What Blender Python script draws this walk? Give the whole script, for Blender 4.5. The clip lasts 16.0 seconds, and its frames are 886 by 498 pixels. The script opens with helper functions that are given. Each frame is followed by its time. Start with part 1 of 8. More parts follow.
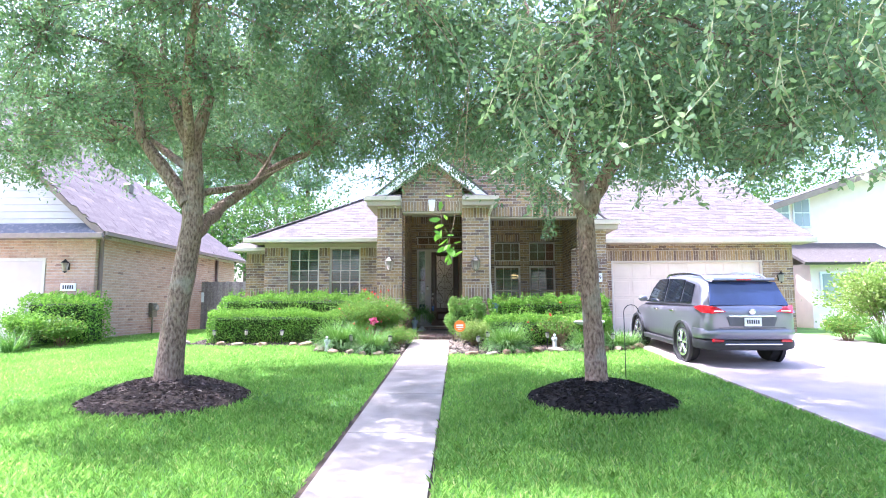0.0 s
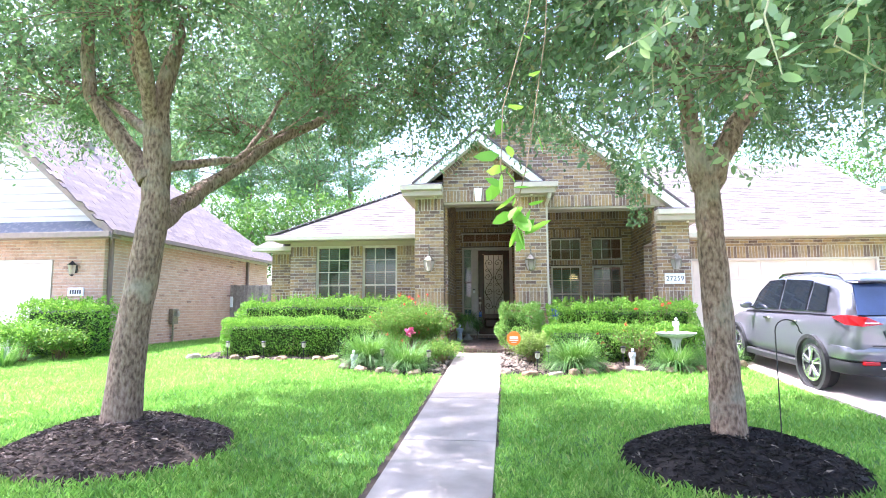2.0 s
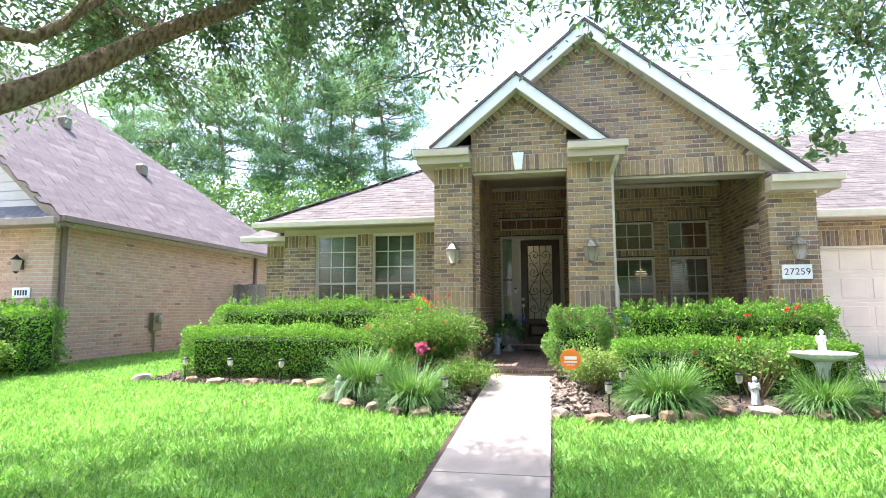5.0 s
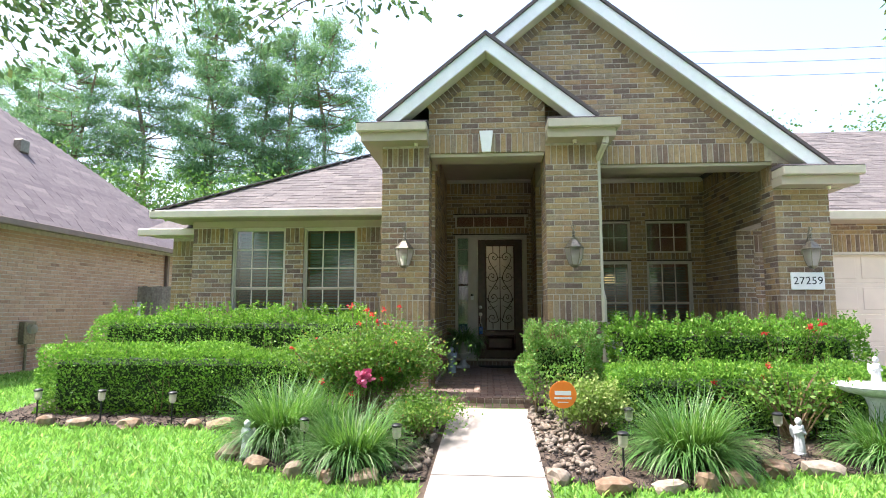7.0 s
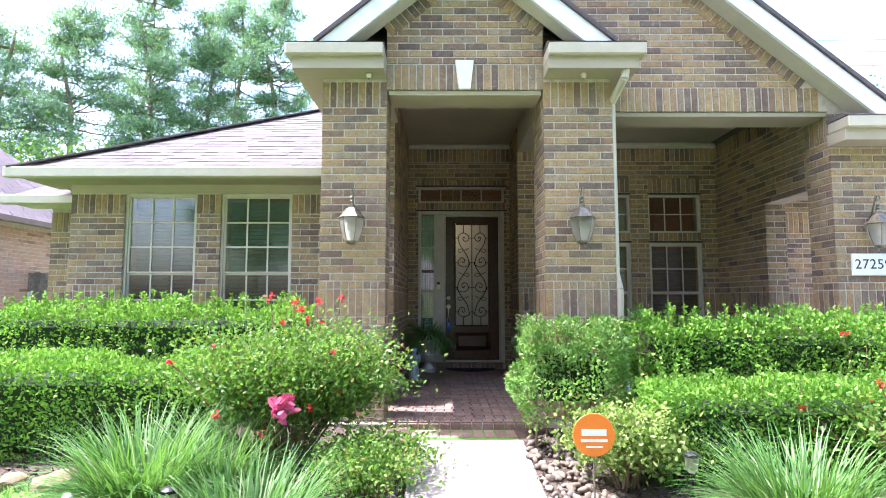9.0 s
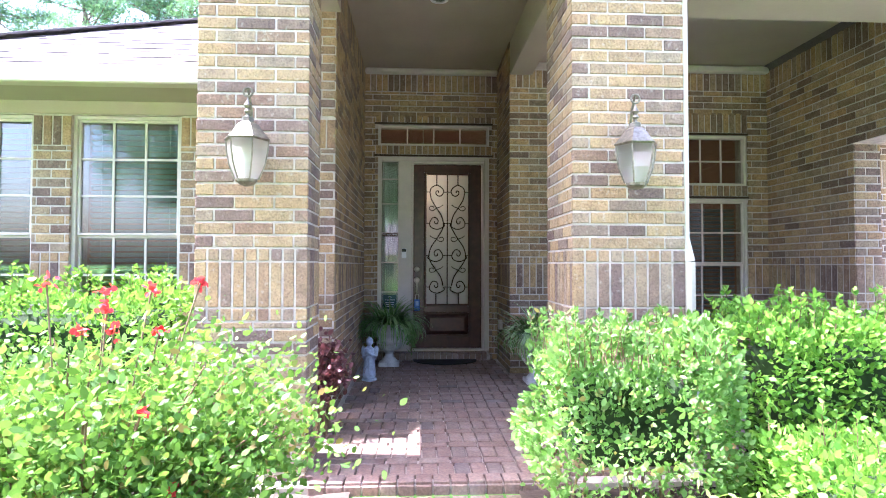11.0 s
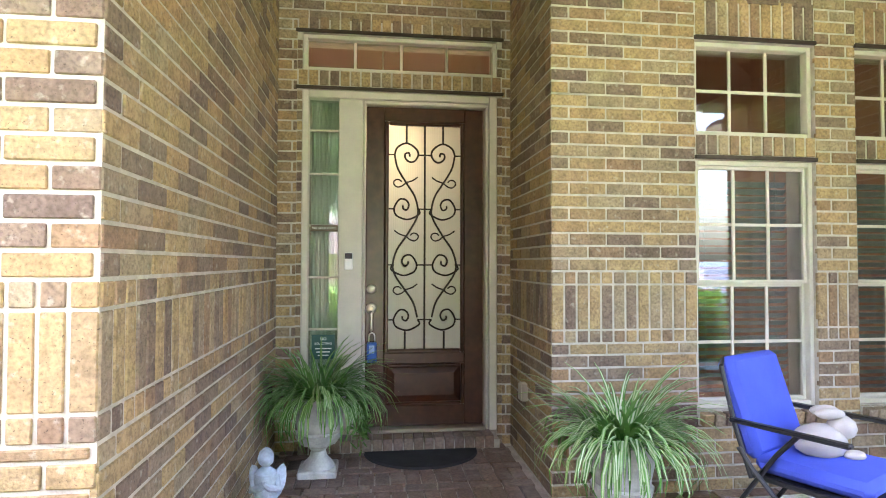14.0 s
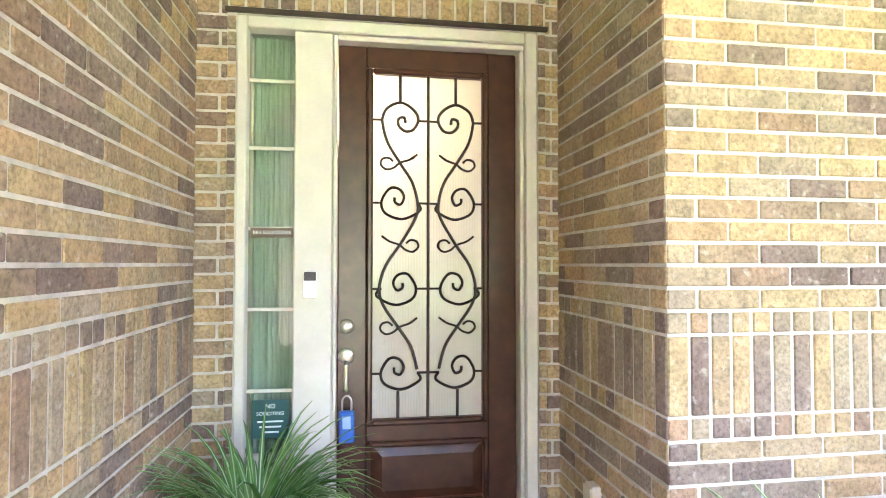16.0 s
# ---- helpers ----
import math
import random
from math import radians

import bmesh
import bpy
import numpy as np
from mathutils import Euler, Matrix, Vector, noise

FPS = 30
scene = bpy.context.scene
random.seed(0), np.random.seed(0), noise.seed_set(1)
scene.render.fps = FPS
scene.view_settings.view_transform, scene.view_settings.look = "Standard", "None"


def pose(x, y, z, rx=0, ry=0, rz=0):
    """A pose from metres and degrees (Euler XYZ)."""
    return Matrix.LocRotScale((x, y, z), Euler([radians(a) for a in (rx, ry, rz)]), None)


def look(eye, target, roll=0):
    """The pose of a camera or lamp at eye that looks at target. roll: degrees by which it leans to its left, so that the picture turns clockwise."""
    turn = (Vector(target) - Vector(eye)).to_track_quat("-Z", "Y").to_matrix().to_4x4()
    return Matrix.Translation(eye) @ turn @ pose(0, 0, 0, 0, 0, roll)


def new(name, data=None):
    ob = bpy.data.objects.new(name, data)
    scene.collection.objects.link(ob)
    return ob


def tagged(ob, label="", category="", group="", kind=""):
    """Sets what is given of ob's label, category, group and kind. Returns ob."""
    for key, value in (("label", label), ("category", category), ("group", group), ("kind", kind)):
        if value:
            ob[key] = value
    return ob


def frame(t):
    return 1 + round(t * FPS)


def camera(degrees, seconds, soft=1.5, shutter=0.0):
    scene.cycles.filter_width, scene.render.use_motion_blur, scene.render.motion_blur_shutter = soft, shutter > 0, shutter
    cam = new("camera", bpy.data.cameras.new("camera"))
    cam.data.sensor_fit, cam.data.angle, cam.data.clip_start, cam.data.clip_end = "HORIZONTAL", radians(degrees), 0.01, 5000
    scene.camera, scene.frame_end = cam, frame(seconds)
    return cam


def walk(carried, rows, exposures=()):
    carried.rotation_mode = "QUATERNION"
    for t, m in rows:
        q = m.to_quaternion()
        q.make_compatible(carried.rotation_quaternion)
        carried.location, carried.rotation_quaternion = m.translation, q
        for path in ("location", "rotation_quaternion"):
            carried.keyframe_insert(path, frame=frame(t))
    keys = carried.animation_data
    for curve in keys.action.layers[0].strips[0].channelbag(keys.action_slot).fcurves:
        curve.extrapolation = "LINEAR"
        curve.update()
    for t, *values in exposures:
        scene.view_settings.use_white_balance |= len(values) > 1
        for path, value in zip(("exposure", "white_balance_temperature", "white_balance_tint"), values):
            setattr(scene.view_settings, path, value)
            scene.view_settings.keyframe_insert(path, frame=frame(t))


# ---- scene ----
cam = camera(76.7, 16.0, soft=1.0)
METRES, EYE, TILT, LEAN, TURN = 16.0, 1.5, 0.0, 0.0, 1.1
ROWS = [
    (0.0, 0.0, 0.0, 0.0, 0.02, 5.83, 0.18),
    (0.5, -0.0039, 0.0354, -0.0008, 1.33, 5.88, 0.13),
    (1.0, -0.0034, 0.0707, 0.001, 2.62, 5.89, 0.16),
    (1.5, -0.003, 0.1034, 0.0031, 4.19, 5.99, 0.21),
    (2.0, -0.0034, 0.1343, 0.0067, 4.79, 6.05, 0.21),
    (2.5, -0.001, 0.1672, 0.0088, 6.08, 6.0, 0.25),
    (3.0, -0.0027, 0.2027, 0.0074, 7.45, 5.92, 0.25),
    (3.5, -0.0003, 0.2371, 0.0052, 9.57, 5.94, 0.29),
    (6.0, -0.013, 0.3848, 0.0184, 9.16, 6.13, 0.06),
    (6.5, -0.0228, 0.4112, 0.0203, 6.06, 6.16, 0.0),
    (7.0, -0.0281, 0.4414, 0.022, 3.3, 6.18, -0.07),
    (7.5, -0.0327, 0.4734, 0.0229, 1.04, 6.17, -0.05),
    (8.0, -0.0351, 0.5044, 0.0221, -0.42, 6.25, -0.1),
    (8.5, -0.0368, 0.5357, 0.022, -0.55, 5.9, -0.08),
    (9.0, -0.0374, 0.566, 0.0229, -0.95, 5.21, -0.04),
    (11.5, -0.0296, 0.7381, 0.0301, -4.51, 1.27, -0.15),
    (12.0, -0.0283, 0.7747, 0.0316, -5.13, 1.21, -0.12),
    (12.5, -0.0276, 0.8119, 0.0324, -6.08, 1.24, -0.19),
    (13.0, -0.0267, 0.8454, 0.0343, -6.7, 1.28, -0.17),
    (13.5, -0.0274, 0.8729, 0.0353, -7.49, 1.36, -0.18),
    (14.0, -0.0256, 0.8994, 0.0374, -8.11, 1.46, -0.16),
    (14.5, -0.0255, 0.9229, 0.0384, -8.42, 1.51, -0.15),
    (15.0, -0.0249, 0.9459, 0.042, -9.12, 1.47, -0.12),
    (15.5, -0.0217, 0.9713, 0.0449, -9.57, 1.52, -0.1),
    (16.0, -0.0215, 0.993, 0.0443, -9.71, 1.55, -0.04),
]
walk(cam, [(t, pose(0, 0, EYE, TILT, LEAN, TURN) @ pose(METRES * x, METRES * y, METRES * z, 90 + pitch, roll, yaw)) for t, x, y, z, yaw, pitch, roll in ROWS],
     [(0.0, 2.48, 5400, 28), (0.5, 2.64, 5400, 28), (1.5, 2.74, 5500, 26), (3.5, 2.52, 5750, 22), (6.0, 1.97, 6000, 16), (7.5, 1.82, 6050, 16), (9.0, 2.42, 5600, 24), (11.5, 3.66, 5350, 32),
      (12.5, 3.95, 5850, 22), (13.5, 4.48, 5950, 22), (14.5, 5.06, 6300, 27), (15.5, 5.66, 6050, 28), (16.0, 5.90, 5850, 29)])
# ---- world, sun ----
world = bpy.data.worlds.new("world")
scene.world = world
world.use_nodes = True
_wn = world.node_tree.nodes
_sky = _wn.new("ShaderNodeTexSky")
_sky.sky_type = "NISHITA"
_sky.sun_disc = False
SUN_FROM = Vector((-0.93, 0.10, 0.0)).normalized()
SUN_EL = radians(65)
_sky.sun_elevation = SUN_EL
_sky.sun_rotation = math.atan2(SUN_FROM.x, SUN_FROM.y)
_sky.air_density, _sky.dust_density, _sky.ozone_density = 1.3, 5.0, 1.0
_wn["Background"].inputs["Strength"].default_value = 0.15
world.node_tree.links.new(_sky.outputs[0], _wn["Background"].inputs["Color"])
_sl = bpy.data.lights.new("sun", "SUN")
_sl.energy, _sl.angle, _sl.color = 3.3, radians(0.6), (1.0, 0.95, 0.86)
_sun = new("sun", _sl)
_d = Vector((SUN_FROM.x * math.cos(SUN_EL), SUN_FROM.y * math.cos(SUN_EL), math.sin(SUN_EL)))
_sun.matrix_world = look(_d * 60, (0, 0, 0))


# ---- materials ----
def nodes_of(name, rough=0.7, metal=0.0, spec=0.4):
    m = bpy.data.materials.new(name)
    m.use_nodes = True
    nt = m.node_tree
    b = nt.nodes["Principled BSDF"]
    b.inputs["Roughness"].default_value = rough
    b.inputs["Metallic"].default_value = metal
    b.inputs["Specular IOR Level"].default_value = spec
    return m, nt, b


def add_node(nt, kind, **props):
    n = nt.nodes.new(kind)
    for k, v in props.items():
        if k in n.inputs:
            n.inputs[k].default_value = v
    return n


def ramp(nt, src, stops):
    r = nt.nodes.new("ShaderNodeValToRGB")
    while len(r.color_ramp.elements) < len(stops):
        r.color_ramp.elements.new(0.5)
    for e, (p, c) in zip(r.color_ramp.elements, stops):
        e.position, e.color = p, (*c, 1)
    nt.links.new(src, r.inputs[0])
    return r.outputs[0]


def blend(nt, fac, a, b, mode="MIX"):
    n = nt.nodes.new("ShaderNodeMix")
    n.data_type, n.blend_type = "RGBA", mode
    for sock, v in ((n.inputs[0], fac), (n.inputs[6], a), (n.inputs[7], b)):
        if isinstance(v, (int, float)):
            sock.default_value = v
        elif isinstance(v, tuple):
            sock.default_value = (*v, 1)
        else:
            nt.links.new(v, sock)
    return n.outputs[2]


def bumped(nt, b, src, strength=0.3, distance=0.01):
    n = nt.nodes.new("ShaderNodeBump")
    n.inputs["Strength"].default_value, n.inputs["Distance"].default_value = strength, distance
    nt.links.new(src, n.inputs["Height"])
    nt.links.new(n.outputs[0], b.inputs["Normal"])


def noise_of(nt, scale, detail=4.0, coord="Object", stretch=None):
    tc = nt.nodes.new("ShaderNodeTexCoord")
    n = nt.nodes.new("ShaderNodeTexNoise")
    n.inputs["Scale"].default_value, n.inputs["Detail"].default_value = scale, detail
    src = tc.outputs[coord]
    if coord == "World":
        src = nt.nodes.new("ShaderNodeNewGeometry").outputs["Position"]
    if stretch:
        mp = nt.nodes.new("ShaderNodeMapping")
        mp.inputs["Scale"].default_value = stretch
        nt.links.new(src, mp.inputs[0])
        src = mp.outputs[0]
    nt.links.new(src, n.inputs["Vector"])
    return n.outputs["Fac"]


def position_noise(nt, scale, detail=4.0, stretch=None):
    g = nt.nodes.new("ShaderNodeNewGeometry")
    n = nt.nodes.new("ShaderNodeTexNoise")
    n.inputs["Scale"].default_value, n.inputs["Detail"].default_value = scale, detail
    src = g.outputs["Position"]
    if stretch:
        mp = nt.nodes.new("ShaderNodeMapping")
        mp.inputs["Scale"].default_value = stretch
        nt.links.new(src, mp.inputs[0])
        src = mp.outputs[0]
    nt.links.new(src, n.inputs["Vector"])
    return n.outputs["Fac"]


def each_random(nt):
    """A random number for each piece, whether it is an object of its own or an island of a joined mesh."""
    o = nt.nodes.new("ShaderNodeObjectInfo")
    g = nt.nodes.new("ShaderNodeNewGeometry")
    a = nt.nodes.new("ShaderNodeMath")
    a.operation = "ADD"
    nt.links.new(o.outputs["Random"], a.inputs[0])
    nt.links.new(g.outputs["Random Per Island"], a.inputs[1])
    f = nt.nodes.new("ShaderNodeMath")
    f.operation = "FRACT"
    nt.links.new(a.outputs[0], f.inputs[0])
    return f.outputs[0]


def piece_material(name, stops, grain=60, rough=0.85, vary=0.35, bump=0.5, stain=(0.5, 0.47, 0.42), stain_amount=0.25):
    m, nt, b = nodes_of(name, rough)
    c = ramp(nt, each_random(nt), stops)
    g = position_noise(nt, grain, 6)
    dark = ramp(nt, g, [(0.3, (1 - vary,) * 3), (0.7, (1 + vary * 0.4,) * 3)])
    c = blend(nt, 1.0, c, dark, "MULTIPLY")
    s = ramp(nt, position_noise(nt, 9, 6), [(0.5, (0, 0, 0)), (0.75, (stain_amount,) * 3)])
    c = blend(nt, s, c, stain)
    nt.links.new(c, b.inputs["Base Color"])
    bumped(nt, b, g, bump, 0.004)
    return m


def plain(name, color, rough=0.6, metal=0.0, vary=0.12, scale=8, bump=0.1, spec=0.4, fine=70):
    m, nt, b = nodes_of(name, rough, metal, spec)
    lo = tuple(c * (1 - vary) for c in color)
    hi = tuple(min(1, c * (1 + vary)) for c in color)
    c = ramp(nt, position_noise(nt, scale, 5), [(0.3, lo), (0.7, hi)])
    g = position_noise(nt, fine, 4)
    c = blend(nt, 1.0, c, ramp(nt, g, [(0.3, (1 - vary * 0.6,) * 3), (0.7, (1, 1, 1))]), "MULTIPLY")
    nt.links.new(c, b.inputs["Base Color"])
    if bump:
        bumped(nt, b, g, bump, 0.004)
    return m


def leaf_material(name, stops, rough=0.55, trans=0.35, glow=(0.25, 0.5, 0.04)):
    m, nt, b = nodes_of(name, rough, 0, 0.3)
    c = ramp(nt, each_random(nt), stops)
    c = blend(nt, 1.0, c, ramp(nt, position_noise(nt, 1.4, 3), [(0.3, (0.75, 0.75, 0.75)), (0.7, (1.15, 1.15, 1.1))]), "MULTIPLY")
    nt.links.new(c, b.inputs["Base Color"])
    t = nt.nodes.new("ShaderNodeBsdfTranslucent")
    tc = blend(nt, 0.5, c, glow)
    nt.links.new(tc, t.inputs["Color"])
    mx = nt.nodes.new("ShaderNodeMixShader")
    mx.inputs[0].default_value = trans
    nt.links.new(b.outputs[0], mx.inputs[1])
    nt.links.new(t.outputs[0], mx.inputs[2])
    nt.links.new(mx.outputs[0], nt.nodes["Material Output"].inputs["Surface"])
    return m


def glass_material(name, tint=(0.88, 0.93, 0.91), rough=0.02, seen=0.75):
    m, nt, b = nodes_of(name, rough)
    g = nt.nodes.new("ShaderNodeBsdfGlossy")
    g.inputs["Roughness"].default_value = rough
    t = nt.nodes.new("ShaderNodeBsdfTransparent")
    t.inputs["Color"].default_value = (*tint, 1)
    f = nt.nodes.new("ShaderNodeLayerWeight")
    f.inputs["Blend"].default_value = 0.5
    r = nt.nodes.new("ShaderNodeMapRange")
    r.inputs["To Min"].default_value, r.inputs["To Max"].default_value = 0.10, 0.8
    pw = nt.nodes.new("ShaderNodeMath")
    pw.operation = "POWER"
    pw.inputs[1].default_value = 3.0
    nt.links.new(f.outputs["Facing"], pw.inputs[0])
    nt.links.new(pw.outputs[0], r.inputs["Value"])
    mx = nt.nodes.new("ShaderNodeMixShader")
    nt.links.new(r.outputs[0], mx.inputs[0])
    nt.links.new(t.outputs[0], mx.inputs[1])
    nt.links.new(g.outputs[0], mx.inputs[2])
    nt.links.new(mx.outputs[0], nt.nodes["Material Output"].inputs["Surface"])
    return m


BRICK, _nt, _b = nodes_of("brick", 0.9)
_r = each_random(_nt)
_c = ramp(_nt, _r, [(0.0, (0.28, 0.175, 0.10)), (0.12, (0.15, 0.103, 0.082)), (0.26, (0.205, 0.145, 0.105)), (0.36, (0.34, 0.222, 0.112)), (0.55, (0.36, 0.258, 0.135)), (0.72, (0.30, 0.208, 0.115)), (0.88, (0.305, 0.235, 0.152)), (1.0, (0.19, 0.135, 0.102))])
_g = position_noise(_nt, 70, 7)
_c = blend(_nt, 1.0, _c, ramp(_nt, _g, [(0.3, (0.66, 0.66, 0.66)), (0.5, (1.0, 1.0, 1.0)), (0.72, (1.22, 1.22, 1.22))]), "MULTIPLY")
_c = blend(_nt, 1.0, _c, ramp(_nt, position_noise(_nt, 13, 5), [(0.3, (0.78, 0.77, 0.75)), (0.65, (1.12, 1.11, 1.08))]), "MULTIPLY")
_c = blend(_nt, ramp(_nt, position_noise(_nt, 30, 8), [(0.60, (0, 0, 0)), (0.72, (0.38, 0.38, 0.38))]), _c, (0.50, 0.46, 0.38))
_c = blend(_nt, ramp(_nt, position_noise(_nt, 150, 3), [(0.66, (0, 0, 0)), (0.72, (0.75, 0.75, 0.75))]), _c, (0.05, 0.032, 0.022))
_nt.links.new(_c, _b.inputs["Base Color"])
bumped(_nt, _b, _g, 1.0, 0.006)
MORTAR = plain("mortar", (0.49, 0.435, 0.365), 0.95, vary=0.2, scale=14, bump=0.6, fine=160)
PAVER = piece_material("paver", [(0.0, (0.18, 0.112, 0.085)), (0.3, (0.25, 0.16, 0.118)), (0.6, (0.21, 0.14, 0.108)), (0.85, (0.30, 0.21, 0.155)), (1.0, (0.125, 0.095, 0.085))], rough=0.6)
PAVER_JOINT = plain("paver_joint", (0.47, 0.40, 0.33), 0.95, vary=0.25)
NBRICK = piece_material("neighbour_brick", [(0.0, (0.42, 0.26, 0.185)), (0.4, (0.52, 0.34, 0.245)), (0.75, (0.47, 0.30, 0.215)), (0.95, (0.43, 0.265, 0.19)), (1.0, (0.26, 0.15, 0.11))])
TRIM = plain("trim_paint", (0.55, 0.505, 0.425), 0.5, vary=0.06, bump=0.03)
WHITE = plain("white_paint", (0.80, 0.80, 0.78), 0.45, vary=0.05, bump=0.02)
GUTTER = plain("gutter_paint", (0.50, 0.455, 0.34), 0.4, vary=0.06, bump=0.02)
SHINGLE = piece_material("shingle", [(0.0, (0.078, 0.068, 0.064)), (0.35, (0.125, 0.107, 0.099)), (0.7, (0.098, 0.084, 0.078)), (1.0, (0.16, 0.138, 0.126))], grain=120, rough=0.95, bump=0.6, stain_amount=0.08)
NSHINGLE = piece_material("neighbour_shingle", [(0.0, (0.095, 0.077, 0.08)), (0.4, (0.138, 0.112, 0.112)), (0.75, (0.117, 0.095, 0.097)), (1.0, (0.17, 0.138, 0.136))], grain=120, rough=0.95, bump=0.6, stain_amount=0.08)
CONCRETE = plain("concrete", (0.325, 0.285, 0.25), 0.9, vary=0.26, scale=2.2, bump=0.35, fine=120)
DRIVE = plain("drive_concrete", (0.44, 0.37, 0.335), 0.9, vary=0.14, scale=1.5, bump=0.35, fine=120)
SOIL = plain("soil", (0.085, 0.06, 0.042), 0.95, vary=0.5, scale=5, bump=1.0, fine=40)
LAWN = plain("lawn_ground", (0.11, 0.24, 0.04), 0.95, vary=0.35, scale=1.2, bump=1.0, fine=60)
DARKWOOD = plain("stained_wood", (0.058, 0.022, 0.012), 0.28, vary=0.3, scale=12, bump=0.1, fine=30)
IRON = plain("wrought_iron", (0.025, 0.022, 0.02), 0.45, 0.6, vary=0.2)
BLACKM = plain("black_metal", (0.03, 0.03, 0.032), 0.4, 0.5, vary=0.2)
GLASS = glass_material("window_glass", (0.74, 0.80, 0.77))
INSIDE = plain("interior_paint", (0.30, 0.165, 0.115), 0.8, vary=0.1)
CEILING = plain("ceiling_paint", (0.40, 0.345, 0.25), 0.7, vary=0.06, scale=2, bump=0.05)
BLIND = plain("blind_slat", (0.21, 0.27, 0.27), 0.55, vary=0.05, bump=0)
GARAGE = plain("garage_paint", (0.66, 0.57, 0.46), 0.55, vary=0.05, scale=3)


# ---- builders ----
def smooth(ob, angle=40):
    me = ob.data
    me.polygons.foreach_set("use_smooth", [True] * len(me.polygons))
    me.set_sharp_from_angle(angle=radians(angle))
    return ob


def mesh_ob(name, bm, material, parent=None, label="", soft=False):
    me = bpy.data.meshes.new(name)
    bmesh.ops.recalc_face_normals(bm, faces=bm.faces)
    bm.to_mesh(me)
    bm.free()
    if material:
        me.materials.append(material)
    ob = new(name, me)
    if parent:
        ob.parent = parent
    if label:
        ob["label"] = label
    if soft:
        smooth(ob)
    return ob


def part(name, bm, material, parent, label="", soft=False):
    return mesh_ob(name, bm, material, parent, label, soft)


def structure(ob, label, category):
    return tagged(ob, label, category, kind="structure")


def base(name, m=None):
    e = new(name)
    e.empty_display_size = 0.1
    if m is not None:
        e.matrix_world = m
    return e


def box(bm, x0, x1, y0, y1, z0, z1, bevel=0.0, m=None):
    vs = [bm.verts.new((x, y, z)) for x in (x0, x1) for y in (y0, y1) for z in (z0, z1)]
    if m is not None:
        for v in vs:
            v.co = m @ v.co
    q = ((0, 1, 3, 2), (4, 6, 7, 5), (0, 4, 5, 1), (2, 3, 7, 6), (0, 2, 6, 4), (1, 5, 7, 3))
    fs = [bm.faces.new([vs[i] for i in f]) for f in q]
    if bevel:
        es = {e for f in fs for e in f.edges}
        bmesh.ops.bevel(bm, geom=list(es), offset=bevel, segments=1, affect="EDGES", profile=0.5)
    return bm


def boxed(*args, **kw):
    return box(bmesh.new(), *args, **kw)


def lathe(bm, profile, n=20, m=None, caps=True):
    """Turn (radius, height) pairs about z."""
    rings = []
    for r, z in profile:
        ring = []
        for i in range(n):
            a = 2 * math.pi * i / n
            v = Vector((max(r, 0.0005) * math.cos(a), max(r, 0.0005) * math.sin(a), z))
            ring.append(bm.verts.new(m @ v if m is not None else v))
        rings.append(ring)
    for a, b in zip(rings, rings[1:]):
        for i in range(n):
            bm.faces.new((a[i], a[(i + 1) % n], b[(i + 1) % n], b[i]))
    if caps:
        bm.faces.new(rings[0][::-1])
        bm.faces.new(rings[-1])
    return bm


def tube(bm, pts, radii, n=8):
    """A tapered tube through points."""
    pts = [Vector(p) for p in pts]
    if isinstance(radii, (int, float)):
        radii = [radii] * len(pts)
    rings, side = [], None
    for i, p in enumerate(pts):
        d = (pts[min(i + 1, len(pts) - 1)] - pts[max(i - 1, 0)]).normalized()
        if side is None:
            side = d.cross(Vector((0, 0, 1)) if abs(d.z) < 0.9 else Vector((0, 1, 0))).normalized()
        side = (side - d * side.dot(d)).normalized()
        up = d.cross(side)
        rings.append([bm.verts.new(p + radii[i] * (math.cos(2 * math.pi * k / n) * side + math.sin(2 * math.pi * k / n) * up)) for k in range(n)])
    for a, b in zip(rings, rings[1:]):
        for k in range(n):
            bm.faces.new((a[k], a[(k + 1) % n], b[(k + 1) % n], b[k]))
    bm.faces.new(rings[0][::-1])
    bm.faces.new(rings[-1])
    return bm


def slab(bm, pts, thick):
    """A flat polygon given thickness downwards along its normal."""
    a = [Vector(p) for p in pts]
    n = (a[1] - a[0]).cross(a[2] - a[0]).normalized()
    top = [bm.verts.new(p) for p in a]
    bot = [bm.verts.new(p - n * thick) for p in a]
    bm.faces.new(top)
    bm.faces.new(bot[::-1])
    for i in range(len(a)):
        j = (i + 1) % len(a)
        bm.faces.new((top[i], bot[i], bot[j], top[j]))
    return bm


def wall(name, along, plane, back, u0, u1, z0, z1, holes=(), material=None, label="", category="wall"):
    """A wall along 'x' or 'y' between two planes, with rectangular holes (u0, u1, z0, z1) through it."""
    us = sorted({u0, u1, *[min(max(h[i], u0), u1) for h in holes for i in (0, 1)]})
    zs = sorted({z0, z1, *[min(max(h[i], z0), z1) for h in holes for i in (2, 3)]})
    bm = bmesh.new()
    for a, b in zip(us, us[1:]):
        for c, d in zip(zs, zs[1:]):
            um, zm = (a + b) / 2, (c + d) / 2
            if any(h[0] < um < h[1] and h[2] < zm < h[3] for h in holes):
                continue
            lo, hi = min(plane, back), max(plane, back)
            if along == "x":
                box(bm, a, b, lo, hi, c, d)
            else:
                box(bm, lo, hi, a, b, c, d)
    return structure(mesh_ob(name, bm, material or MORTAR), label, category)


PIECES = {}


